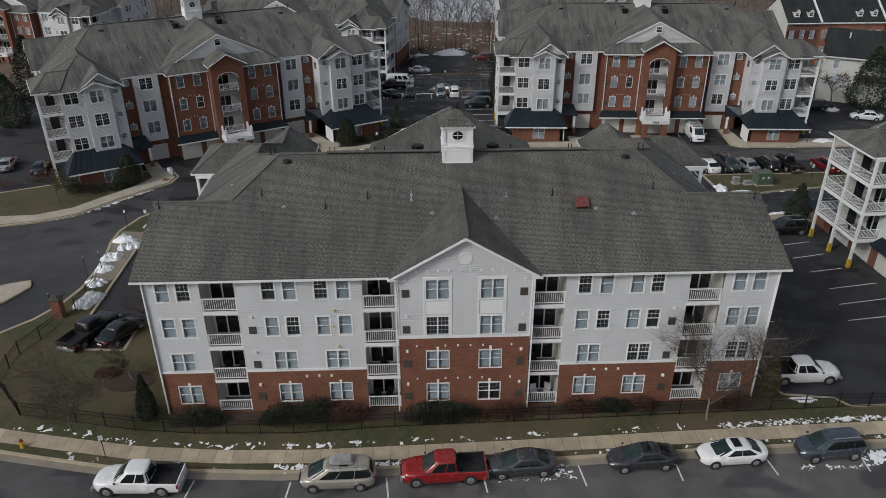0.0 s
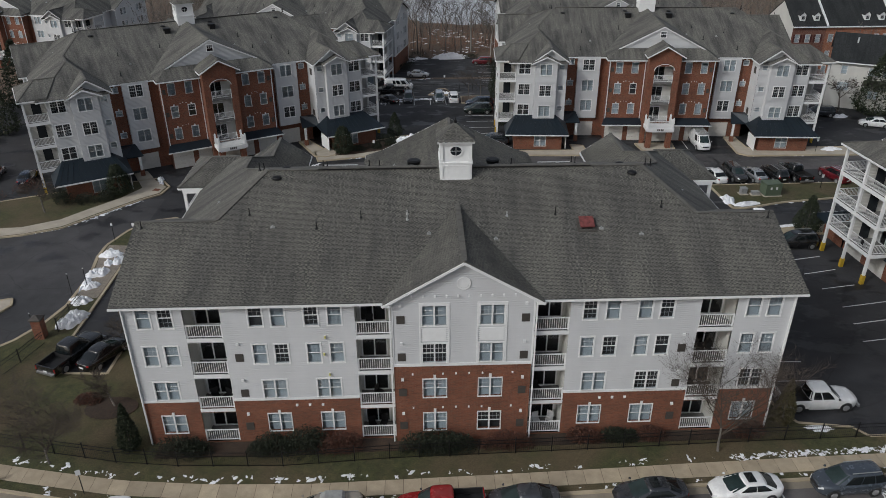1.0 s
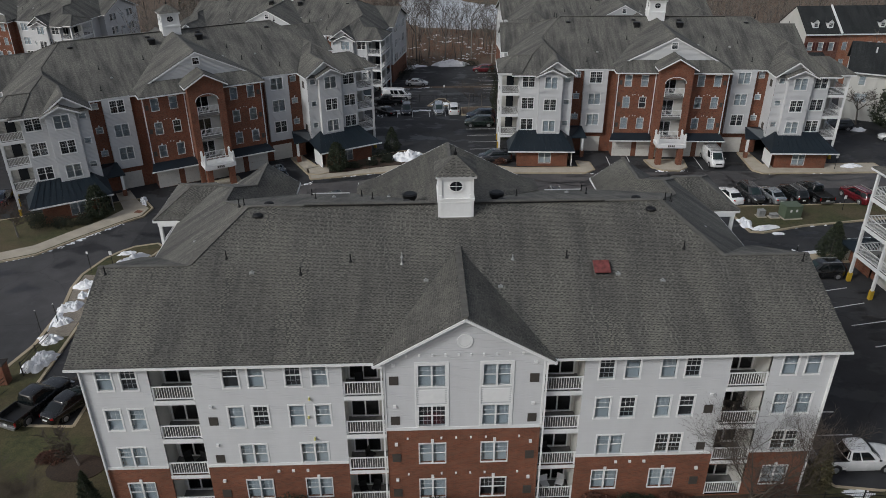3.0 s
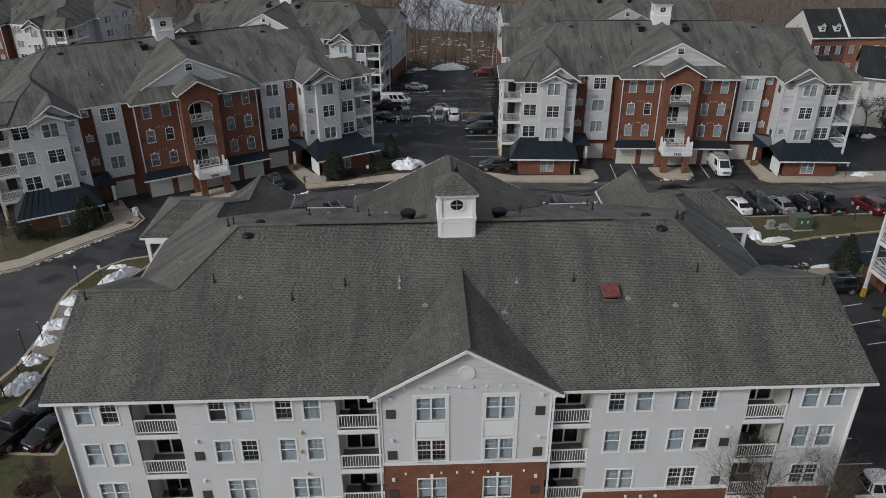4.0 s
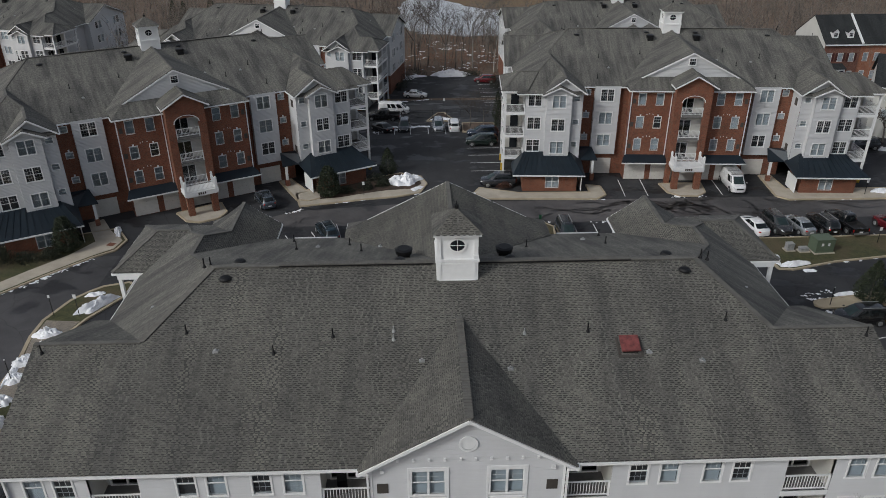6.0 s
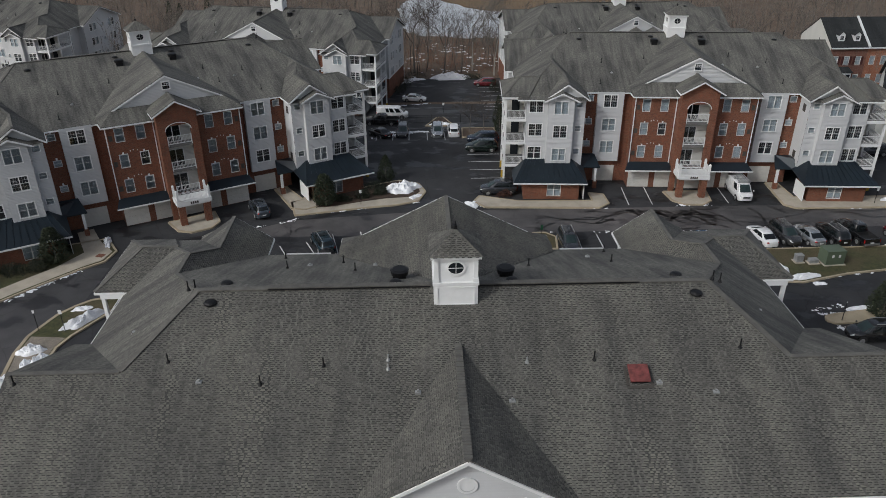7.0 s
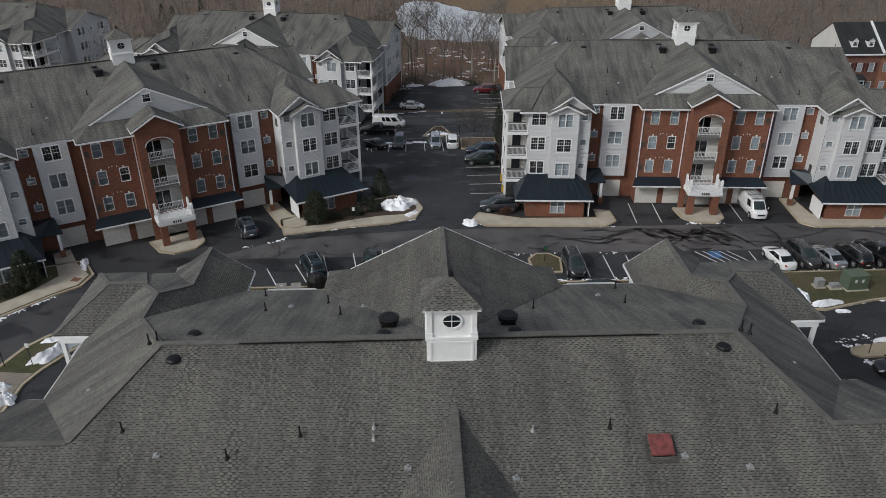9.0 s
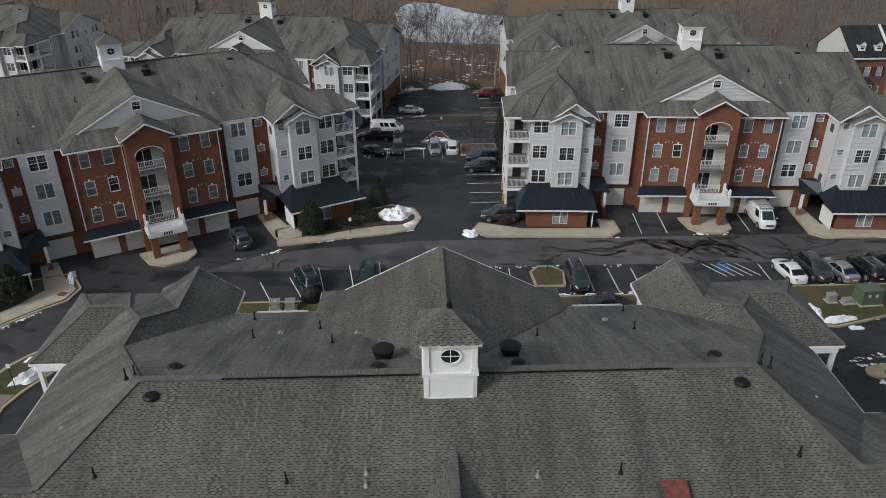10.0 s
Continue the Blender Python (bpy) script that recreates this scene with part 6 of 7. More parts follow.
def hydrant(x, y):
    ob = thing("fire_hydrant", "yellow fire hydrant with red bonnet", "fire hydrant", pose(x, y, 0.13))
    part("barrel", Geo().tube((0, 0, 0), (0, 0, 0.1), 0.2, 0.2, 12).tube((0, 0, 0.1), (0, 0, 0.55), 0.13, 0.12, 12).tube((-0.22, 0, 0.42), (0.22, 0, 0.42), 0.07, 0.07, 8), YELLOW, ob)
    part("bonnet", Geo().tube((0, 0, 0.55), (0, 0, 0.68), 0.16, 0.1, 12).tube((0, 0, 0.68), (0, 0, 0.78), 0.05, 0.04, 8), RED, ob)


hydrant(-31.4, -2.85)


def utility_box(x, y, w, d, h, label, mat):
    ob = thing("utility_box", label, "utility box", pose(x, y, 0.14, 0, 0, 4))
    part("pad", Geo().box(-w / 2 - 0.15, w / 2 + 0.15, -d / 2 - 0.15, d / 2 + 0.15, 0, 0.08), CONCRETE, ob)
    g = Geo().box(-w / 2, w / 2, -d / 2, d / 2, 0.08, h - 0.06).box(-w / 2 - 0.03, w / 2 + 0.03, -d / 2 - 0.03, d / 2 + 0.03, h - 0.06, h)
    part("cabinet", g, mat, ob)
    if w > 1:
        for px in (-0.35, 0.35):
            part("notice", Geo().box(px - 0.12, px + 0.12, -d / 2 - 0.012, -d / 2, h * 0.55, h * 0.75), SOFFIT, ob)


BOXGREEN = plain("transformer_green", (0.095, 0.125, 0.085), 0.5, vary=0.12)
utility_box(40.7, 42.1, 2.0, 1.5, 1.6, "olive-green transformer box on the grass strip", BOXGREEN)
utility_box(37.4, 42.3, 0.75, 0.6, 0.85, "small grey-green utility pedestal", VENTGREY)
utility_box(38.8, 42.0, 0.9, 0.6, 0.45, "low grey-green utility box", VENTGREY)
for x in (-14.8, -13.4, -10.0):
    utility_box(x, 43.0, 0.9, 0.9, 0.9, "air-conditioning condenser behind the house", CHAMP)


def covered_heap(x, y):
    """A machine under a black tarpaulin."""
    ob = thing("covered_machine", "machine under a black tarpaulin behind the house", "covered machine", pose(x, y, 0.14))
    g = Geo()
    r = random.Random(4)
    rows = []
    for h, k in ((0.0, 1.0), (0.6, 0.92), (1.1, 0.7), (1.35, 0.3)):
        rows.append([(k * 1.0 * math.cos(a) * (1 + 0.12 * r.random()), k * 0.75 * math.sin(a), h + 0.1 * r.random()) for a in np.linspace(0, 2 * math.pi, 12)])
    loft(g, rows)
    part("tarpaulin", g, BLACKMETAL, ob)


covered_heap(-11.6, 44.4)


# ---- lamps on the siding ----
LAMPYELLOW = plain("yellowed_lamp_glass", (0.62, 0.58, 0.22), 0.5, vary=0.1)
for x, z in ((-9.13, 8.98), (-9.27, 7.6), (-9.03, 5.9)):
    lamp = thing("wall_lamp", "small yellowed wall lamp on the siding", "wall lamp", pose(x, 0.32, z), "wall lamps")
    part("bracket", Geo().box(-0.07, 0.07, -0.03, 0.03, -0.02, 0.2), SOFFIT, lamp)
    part("shade", Geo().tube((0, -0.09, 0.0), (0, -0.09, 0.17), 0.075, 0.06, 10), LAMPYELLOW, lamp)


# ---- chairs and things on the balconies ----
def patio_chair(x, y, z, turn, mat):
    ob = thing("patio_chair", "white patio chair on a balcony" if mat is SOFFIT else "dark patio chair on a balcony", "chair", pose(x, y, z, 0, 0, turn), "balcony chairs")
    part("seat", Geo().box(-0.25, 0.25, -0.25, 0.25, 0.40, 0.45), mat, ob)
    part("backrest", Geo().box(-0.25, 0.25, 0.21, 0.26, 0.45, 0.95), mat, ob)
    for px in (-0.22, 0.22):
        for py in (-0.22, 0.22):
            part("leg", Geo().box(px - 0.02, px + 0.02, py - 0.02, py + 0.02, 0, 0.40), mat, ob)


for x, y, f, turn, mat in ((-6.4, 1.3, 0, 20, BLACKMETAL), (-5.6, 1.4, 0, -15, BLACKMETAL), (5.5, 1.3, 0, 12, SOFFIT), (6.5, 1.4, 0, -25, SOFFIT), (-17.3, 1.3, 1, 30, BLACKMETAL), (-16.5, 1.2, 1, -30, BLACKMETAL), (-6.2, 1.2, 3, 10, BLACKMETAL), (-5.8, 1.3, 1, 60, BLACKMETAL), (16.7, 1.3, 2, -20, BLACKMETAL), (17.4, 1.2, 2, 25, BLACKMETAL), (16.5, 1.3, 1, 0, BLACKMETAL), (5.4, 1.3, 1, 30, BLACKMETAL), (40.6, 22.0, 1, 90, BLACKMETAL), (40.8, 25.0, 1, 70, BLACKMETAL), (40.7, 21.0, 2, 90, BLACKMETAL), (40.7, 25.0, 3, 90, BLACKMETAL), (40.9, 22.4, 3, 110, BLACKMETAL)):
    patio_chair(x, y, FLOORS[f] + (0.0), turn, mat)


# ---- snow ----
def lump(rx, ry, h, seed, n=18, rings=4):
    """A ragged low heap round the origin."""
    g = Geo()
    rows = []
    for k in range(rings + 1):
        f = 1 - k / rings
        row = []
        for i in range(n):
            a = 2 * math.pi * i / n
            c = Vector((math.cos(a), math.sin(a), 0))
            e = f * (1 + 0.42 * noise.noise(c * 1.3 + Vector((seed * 3.1, 0, 0))) + (0.2 * noise.noise(c * 4.5 + Vector((0, seed * 1.7, 0)))) * f)
            z = h * (1 - f ** 3) * (0.75 + 0.7 * noise.noise(Vector((c.x * f * 2.2, c.y * f * 2.2, seed * 2.3))) + 0.4 * noise.noise(Vector((c.x * f * 5, c.y * f * 5, seed * 1.3))) + 0.3 * noise.noise(Vector((c.x * f * 11, c.y * f * 11, seed * 0.7)))) - 0.02
            row.append((rx * e * c.x, ry * e * c.y, z))
        rows.append(row)
    for a, b in zip(rows, rows[1:]):
        for i in range(n):
            j = (i + 1) % n
            g.poly(a[i], a[j], b[j], b[i])
    return g


def snow_heap(x, y, rx, ry, h, seed, turn=0.0, z=0.13):
    g = lump(rx, ry, h, seed, 48, 16)
    g.smooth = 50
    ob = part("snow_heap", g, SNOW)
    ob.matrix_world = pose(x, y, z, 0, 0, turn)
    return tagged(ob, "heap of old grey-white snow on the verge", "snow heap", "snow heaps")


for i, (x, y, rx, ry, h, turn, z) in enumerate((
    (-34.2, 16.7, 0.95, 1.75, 0.9, -20, 0.13), (-34.9, 20.0, 1.0, 0.8, 0.5, 0, 0.13), (-35.0, 22.8, 0.9, 0.8, 0.5, 20, 0.13), (-35.2, 25.3, 1.3, 0.9, 0.6, 30, 0.13), (-34.9, 27.4, 0.5, 0.7, 0.4, 0, 0.13), (-33.9, 27.8, 0.9, 0.9, 0.6, 0, 0.1), (-35.2, 29.3, 1.2, 0.7, 0.6, 10, 0.13), (-35.7, 23.9, 0.35, 2.4, 0.2, 0, 0.13), (-32.6, 34.0, 2.1, 0.75, 0.75, 52, 0.13), (-33.6, 35.9, 0.9, 0.4, 0.3, 20, 0.13),
    (-4.0, 63.0, 2.1, 1.5, 0.95, 15, 0.2), (-2.4, 60.6, 1.0, 0.5, 0.25, 40, 0.13), (4.4, 58.2, 0.9, 1.0, 0.4, 0, 0.0), (36.6, 39.2, 1.7, 0.6, 0.4, 12, 0.13), (34.9, 40.5, 0.8, 1.4, 0.4, 0, 0.13), (37.6, 38.0, 0.9, 0.35, 0.2, 0, 0.0),
    (5.2, 134.0, 4.2, 1.3, 1.1, 4, -4.6), (-3.0, 133.0, 3.0, 0.5, 0.5, 10, -4.6), (1.9, 93.8, 2.0, 0.6, 0.5, 0, -1.6), (-36.2, 49.6, 0.45, 1.6, 0.35, 20, 0.1), (39.3, 33.5, 1.6, 0.35, 0.2, 8, 0.0), (65.2, 72.6, 1.6, 0.8, 0.4, 0, 0.0), (56.2, 57.4, 1.7, 0.8, 0.4, 10, 0.1), (26.2, 0.15, 1.4, 0.5, 0.06, 0, 0.13))):
    snow_heap(x, y, rx, ry, h, i + 3, turn, z)


def scatter(name, spots, label, seed):
    """Many little snow patches as one sheet of stuff."""
    r = random.Random(seed)
    g = Geo()
    for x, y, z, s in [q for q in spots for _ in range(3)]:
        k = r.randrange(1, 4)
        x, y, s = (x + r.uniform(-1.5, 1.5) * s, y + r.uniform(-0.7, 0.7) * s, s * r.uniform(0.35, 0.9)) if k > 1 else (x, y, s)
        m = lump(s * r.uniform(0.6, 1.5), s * r.uniform(0.3, 0.75), 0.02 + 0.13 * s, r.randrange(999), 11, 3)
        turn = r.uniform(0, 6.28)
        c, d = math.cos(turn), math.sin(turn)
        n = len(g.v)
        g.v += [(x + c * p[0] - d * p[1], y + d * p[0] + c * p[1], z + p[2]) for p in m.v]
        g.f += [tuple(k + n for k in q) for q in m.f]
    g.smooth = 80
    tagged(part(name, g, SNOW), label, "snow", "", "stuff")


r = random.Random(12)
spots = []
for i in range(80):  # between pavement and fence
    x = r.uniform(-33, 31)
    spots.append((x, walk_back(x) + r.uniform(0.15, 0.7), 0.13, r.uniform(0.10, 0.32)))
for x in np.arange(18.6, 31.5, 0.11):
    spots.append((x, walk_back(x) + r.uniform(0.12, 0.62), 0.13, r.uniform(0.08, 0.26)))
for i in range(46):  # between kerb and pavement
    x = r.uniform(-31, 31)
    spots.append((x, front_kerb(x) + r.uniform(0.3, 0.8), 0.13, r.uniform(0.09, 0.26)))
for x in np.arange(-13.2, -10.6, 0.25):
    spots.append((x, front_kerb(x) + r.uniform(0.3, 0.6), 0.13, r.uniform(0.2, 0.32)))
for x in np.arange(-6.8, -4.6, 0.25):
    spots.append((x, front_kerb(x) + r.uniform(0.2, 0.6), 0.13, r.uniform(0.22, 0.34)))
for k in range(26):  # round the dark sedan and the large SUV
    spots.append((r.uniform(1.6, 6.2), -7.2 + r.uniform(-0.12, 0.12), 0.0, r.uniform(0.06, 0.16)))
    spots.append((6.2 + r.uniform(-0.3, 0.7), r.uniform(-7.2, -5.6), 0.0, r.uniform(0.08, 0.26)))
    spots.append((r.uniform(22.3, 27.6), -6.75 + r.uniform(-0.2, 0.15), 0.0, r.uniform(0.1, 0.26)))
    spots.append((r.uniform(28.0, 31.5), r.uniform(-6.3, -5.4), 0.0, r.uniform(0.2, 0.45)))
scatter("snow_patches", spots, "scattered patches of melting snow along the pavement", 5)
spots = []
for x0, y0, x1, y1, n, s in ((-14.5, 56.4, -2.1, 59.5, 70, 0.26), (-12.0, 59.0, -2.6, 61.6, 34, 0.25), (-46.0, 35.0, -43.0, 36.4, 22, 0.26), (-43.0, 36.4, -36.9, 43.6, 60, 0.26), (5.6, 57.6, 20.8, 56.6, 40, 0.2), (-43.0, 45.6, -36.0, 47.0, 16, 0.25), (34.5, 45.2, 49.0, 45.6, 22, 0.22), (3.5, 50.3, 20.0, 50.2, 26, 0.16), (-8.8, 88.9, -0.5, 88.9, 40, 0.35), (-9.5, 84.0, -3.0, 88.4, 26, 0.4), (-10, 126, -3.5, 132, 34, 0.5), (-9.5, 112, 0.0, 115.5, 22, 0.35), (43.5, 55.6, 58.0, 55.4, 24, 0.2), (29.0, 57.0, 34.4, 57.0, 14, 0.2), (-20.5, 52.8, -16.0, 55.0, 16, 0.2), (24.9, 0.5, 28.5, 0.0, 30, 0.18), (35.0, 32.5, 39.7, 33.3, 26, 0.2), (34.6, 33.3, 37.8, 33.9, 16, 0.15), (35.8, 30.3, 39.5, 30.3, 24, 0.28), (36.0, 38.4, 48.0, 41.0, 20, 0.25), (12.0, 44.6, 20.0, 44.6, 24, 0.22), (-10.0, 140.0, 2.0, 178.0, 60, 0.5), (2.0, 139.0, 22.0, 150.0, 60, 0.4), (24.0, 150.0, 4.0, 186.0, 70, 0.55)):
    for i in range(n):
        u = r.random()
        loose = 4.0 if y0 > 138 else 0.25
        y = y0 + (y1 - y0) * u + r.uniform(-loose, loose)
        z = ground_z(y) + (0.05 if y0 < 138 else -0.22 - (3.0 if y > 150 else 0.0))
        spots.append((x0 + (x1 - x0) * u + r.uniform(-1.2, 1.2) * loose, y, z, s * r.uniform(0.4, 1.2)))
scatter("snow_patches", spots, "strips of dirty snow along the rear kerbs", 9)
shore = [(-5, 199), (1, 192), (14, 190), (25, 189), (34, 197), (38, 213), (27, 229), (15, 239), (6, 256), (-3, 258), (-8, 240), (-7, 218)]
pond = []  # a ragged shoreline
for (x0, y0), (x1, y1) in zip(shore, shore[1:] + shore[:1]):
    for i in range(6):
        pond.append((x0 + (x1 - x0) * i / 6 + r.uniform(-1.2, 1.2), y0 + (y1 - y0) * i / 6 + r.uniform(-1.2, 1.2)))
structure("frozen_pond", Geo().slab(pond, -9.0, -7.72), ICE, "frozen pond under thin old snow", "pond")
structure("marsh", Geo().slab([(27, 229), (38, 213), (58, 212), (78, 232), (80, 262), (60, 282), (20, 282), (6, 258), (15, 240)], -9.0, -7.70), REED, "tan winter reeds beyond the pond", "marsh")


# ---- tar seams on the rear road ----
g = Geo()
for k in range(26):
    x, y = r.uniform(6, 50), r.uniform(51.0, 56.2)
    a = r.uniform(-0.5, 0.1)
    for i in range(r.randint(8, 20)):
        a += r.uniform(-0.5, 0.5)
        a *= 0.9
        step, w = r.uniform(0.25, 0.6), r.uniform(0.10, 0.42)
        u, v = x + step * math.cos(a), y + step * math.sin(a)
        nx, ny = -math.sin(a) * w / 2, math.cos(a) * w / 2
        if 50.6 < y < 56.3 and 50.6 < v < 56.3:
            g.poly((x - nx, y - ny, 0.009), (u - nx, v - ny, 0.009), (u + nx, v + ny, 0.009), (x + nx, y + ny, 0.009))
        x, y = u, v
for k in range(15):  # streaks of melt water towards the bays
    x, y = 22.5 + 0.62 * k + r.uniform(-0.2, 0.2), 56.2 - 0.05 * k
    for i in range(r.randint(5, 11)):
        u, v, w = x + r.uniform(0.1, 0.42), y - r.uniform(0.25, 0.5), r.uniform(0.12, 0.5)
        g.poly((x - w / 2, y, 0.009), (u - w / 2, v, 0.009), (u + w / 2, v, 0.009), (x + w / 2, y, 0.009))
        if r.random() < 0.5:
            g.poly((u, v, 0.009), (u + 0.3, v - 0.12, 0.009), (u + 0.8, v + 0.02, 0.009), (u + 0.3, v + 0.15, 0.009))
        x, y = u, v
for k in range(14):
    x, y = r.uniform(-24, 0), r.uniform(50.5, 54.5)
    a = r.uniform(0, 6.28)
    for i in range(r.randint(4, 9)):
        a += r.uniform(-0.7, 0.7)
        step, w = r.uniform(0.2, 0.4), r.uniform(0.04, 0.2)
        u, v = x + step * math.cos(a), y + step * math.sin(a)
        nx, ny = -math.sin(a) * w / 2, math.cos(a) * w / 2
        g.poly((x - nx, y - ny, 0.009), (u - nx, v - ny, 0.009), (u + nx, v + ny, 0.009), (x + nx, y + ny, 0.009))
        x, y = u, v
TAR = plain("tar_seal", (0.010, 0.010, 0.011), 0.4, vary=0.3)
tagged(part("tar_seam", g, TAR), "black tar seams on the rear road", "road repair", "", "stuff")


# ---- bare trees ----
def limbs(rnd, height, spread, levels=4, lean=(0.0, 0.0), trunk=0.0, girth=1.0):
    """Tapered limbs as (from, to, radius, radius) and which belong to the trunk."""
    out = []

    def grow(p, d, length, rad, level):
        n = 3 if level == 0 else 2
        for i in range(n):
            d = (d + Vector((rnd.uniform(-1, 1), rnd.uniform(-1, 1), rnd.uniform(-0.2, 0.5))) * (0.10 + 0.10 * level)).normalized()
            q = p + d * length / n
            r1 = rad * (1 - 0.45 * (i + 1) / n)
            out.append((p.copy(), q.copy(), rad * (1 - 0.45 * i / n), r1, level))
            p = q
            if level < levels and (level > 0 or i > 0):
                for k in range(3 if trunk and level == 0 else 2 if level < 2 else 3):
                    a = rnd.uniform(0, 6.28)
                    side = Vector((math.cos(a), math.sin(a), 0))
                    e = (d * rnd.uniform(0.5, 1.0) + side * spread * rnd.uniform(0.5, 1.0)).normalized()
                    far = height * rnd.uniform(0.42, 0.6) if trunk and level == 0 else length * rnd.uniform(0.5, 0.72)
                    grow(p.copy(), e, far, r1 * rnd.uniform(0.5, 0.7) * (1.25 if trunk else 1), level + 1)

    grow(Vector((0, 0, 0)), Vector((*lean, 1)).normalized(), height * (trunk or 0.45), (height * 0.017 + 0.03) * girth, 0)
    return out


def bare_tree(x, y, height, spread, seed, label, levels=4, lean=(0, 0), z=None, bark=None, trunk_part=0.0, thin=0.015, girth=1.0):
    rnd = random.Random(seed)
    ob = thing("bare_tree", label, "tree", pose(x, y, ground_z(y) + 0.1 if z is None else z), "bare trees")
    trunk, crown = Geo(), Geo()
    for p, q, a, b, level in limbs(rnd, height, spread, levels, lean, trunk_part, girth):
        (trunk if level < 1 else crown).tube(p, q, max(a, thin * 1.2), max(b, thin), 7 if level < 2 else 4 if level < 3 else 3, level < 1)
    part("trunk", trunk, bark or BARK, ob)
    part("crown", crown, TWIG if bark is None else BARK, ob, "spreading leafless branches")


bare_tree(-28.6, -1.3, 5.2, 1.0, 3, "bare ornamental tree spreading over the fence", 5, trunk_part=0.27, thin=0.004, girth=0.7)
bare_tree(17.9, -1.9, 7.4, 0.8, 8, "bare tree with pale trunk by the pavement", 5, trunk_part=0.28, thin=0.0035, girth=0.62)
bare_tree(20.6, -0.4, 3.2, 1.6, 17, "bare bush of brown twigs by the corner", 4, trunk_part=0.15, thin=0.003, girth=0.6)
bare_tree(-26.2, 4.6, 3.4, 1.0, 21, "thin bare tree leaning over its mulch", 4, (-0.5, 0.5))
bare_tree(-25.8, 11.6, 3.6, 1.4, 33, "bare dark shrub beside the drive", 4, trunk_part=0.2, thin=0.01)
bare_tree(-27.4, 13.4, 3.4, 1.4, 34, "bare dark shrub beside the drive", 4, trunk_part=0.2, thin=0.01)
bare_tree(6.3, 88.0, 6.5, 0.8, 41, "slim bare tree in the lot bed", 4, thin=0.006, girth=0.6)
bare_tree(8.4, 87.4, 6.8, 0.8, 42, "slim bare tree in the lot bed", 4, thin=0.006, girth=0.6)
bare_tree(-47.0, 40.3, 4.5, 1.2, 51, "small bare tree on the far lawn", 4)
bare_tree(-17.5, 93.0, 6.0, 1.2, 55, "bare tree beside the far house", 4)
bare_tree(66.4, 75.0, 7.4, 1.1, 57, "bare tree before the pale house", 4)
for x, y, h, s in ((-2.5, 140, 21, 61), (4.0, 137.5, 19, 62), (10.5, 141, 22, 63), (15.0, 137.0, 17, 64), (-7.5, 139, 18, 65)):
    bare_tree(x, y, h, 0.7, s, "tall pale-barked bare tree at the edge of the woods", 4, z=-4.8, bark=PALEBARK if s in (63, 64) else None, girth=0.5)
structure("mulch_ring", Geo().slab([(-26.4 + 2.0 * math.cos(a), 4.4 + 1.3 * math.sin(a)) for a in np.linspace(0, 6.28, 18)[:-1]], 0.1, 0.19), MULCH, "brown mulch ring on the lawn", "mulch bed")
structure("mulch_bed", Geo().slab([(-21.5, -1.2), (21.5, -0.7), (21.5, 0.3), (4.8, 0.3), (4.8, -0.05), (-4.8, -0.05), (-4.8, 0.3), (-21.5, 0.3)], 0.1, 0.16), MULCH, "brown mulch bed along the house wall", "mulch bed")


# ---- shrubs and evergreens ----
def leaves(rnd, spots, size, up=0.3):
    """Small bent leaves at the given places, turned at random."""
    g = Geo()
    for p in spots:
        a, t = rnd.uniform(0, 6.28), rnd.uniform(-0.9, 0.9)
        d = Vector((math.cos(a) * math.cos(t), math.sin(a) * math.cos(t), math.sin(t) + up)).normalized()
        e = d.cross(Vector((rnd.uniform(-1, 1), rnd.uniform(-1, 1), rnd.uniform(-1, 1)))).normalized()
        s = size * rnd.uniform(0.6, 1.3)
        p = Vector(p)
        g.poly(p - e * s * 0.35, p + d * s * 0.5 - e * s * 0.1, p + d * s, p + d * s * 0.4 + e * s * 0.35)
    return g


def shrub(x, y, rx, ry, h, seed, mat, label, z=0.13, n=3600):
    rnd = random.Random(seed)
    ob = thing("shrub", label, "shrub", pose(x, y, z), "shrubs")
    spots = []
    humps = [(rnd.uniform(-0.5, 0.5) * rx, rnd.uniform(-0.4, 0.4) * ry, rnd.uniform(0.55, 0.95)) for _ in range(6)] + [(0, 0, 0.9)]
    while len(spots) < n:
        cx, cy, k = rnd.choice(humps)
        v = Vector((rnd.gauss(0, 1), rnd.gauss(0, 1), abs(rnd.gauss(0, 1)))).normalized() * rnd.uniform(0.75, 1.0)
        spots.append((cx + v.x * rx * 0.72 * k, cy + v.y * ry * 0.75 * k, max(0.03, v.z * h * 1.15 * k)))
    part("foliage", leaves(rnd, spots, 0.15), mat, ob)
    part("stems", Geo().tube((0, 0, 0), (0, 0, h * 0.6), 0.05, 0.02, 6), TWIG, ob)


def evergreen(x, y, radius, h, seed, label, n=2600, z=0.13, mat=None, slim=1.0):
    rnd = random.Random(seed)
    ob = thing("evergreen_tree", label, "evergreen tree", pose(x, y, z), "evergreens")
    spots = []
    for _ in range(n):
        t = rnd.random() ** 1.3
        a = rnd.uniform(0, 6.28)
        bulge = (1 - t) ** (0.75 * slim) * (0.55 + 0.45 * min(1, t * 6))
        rr = radius * bulge * (0.72 + 0.34 * rnd.random() + 0.12 * math.sin(5 * a + 9 * t))
        spots.append((rr * math.cos(a), rr * math.sin(a), 0.15 + t * (h - 0.2)))
    part("foliage", leaves(rnd, spots, 0.09 + radius * 0.09, 0.5), mat or NEEDLE, ob)
    part("trunk", Geo().tube((0, 0, 0), (0, 0, h * 0.85), 0.05 + 0.03 * h / 3, 0.02, 6), BARK, ob)


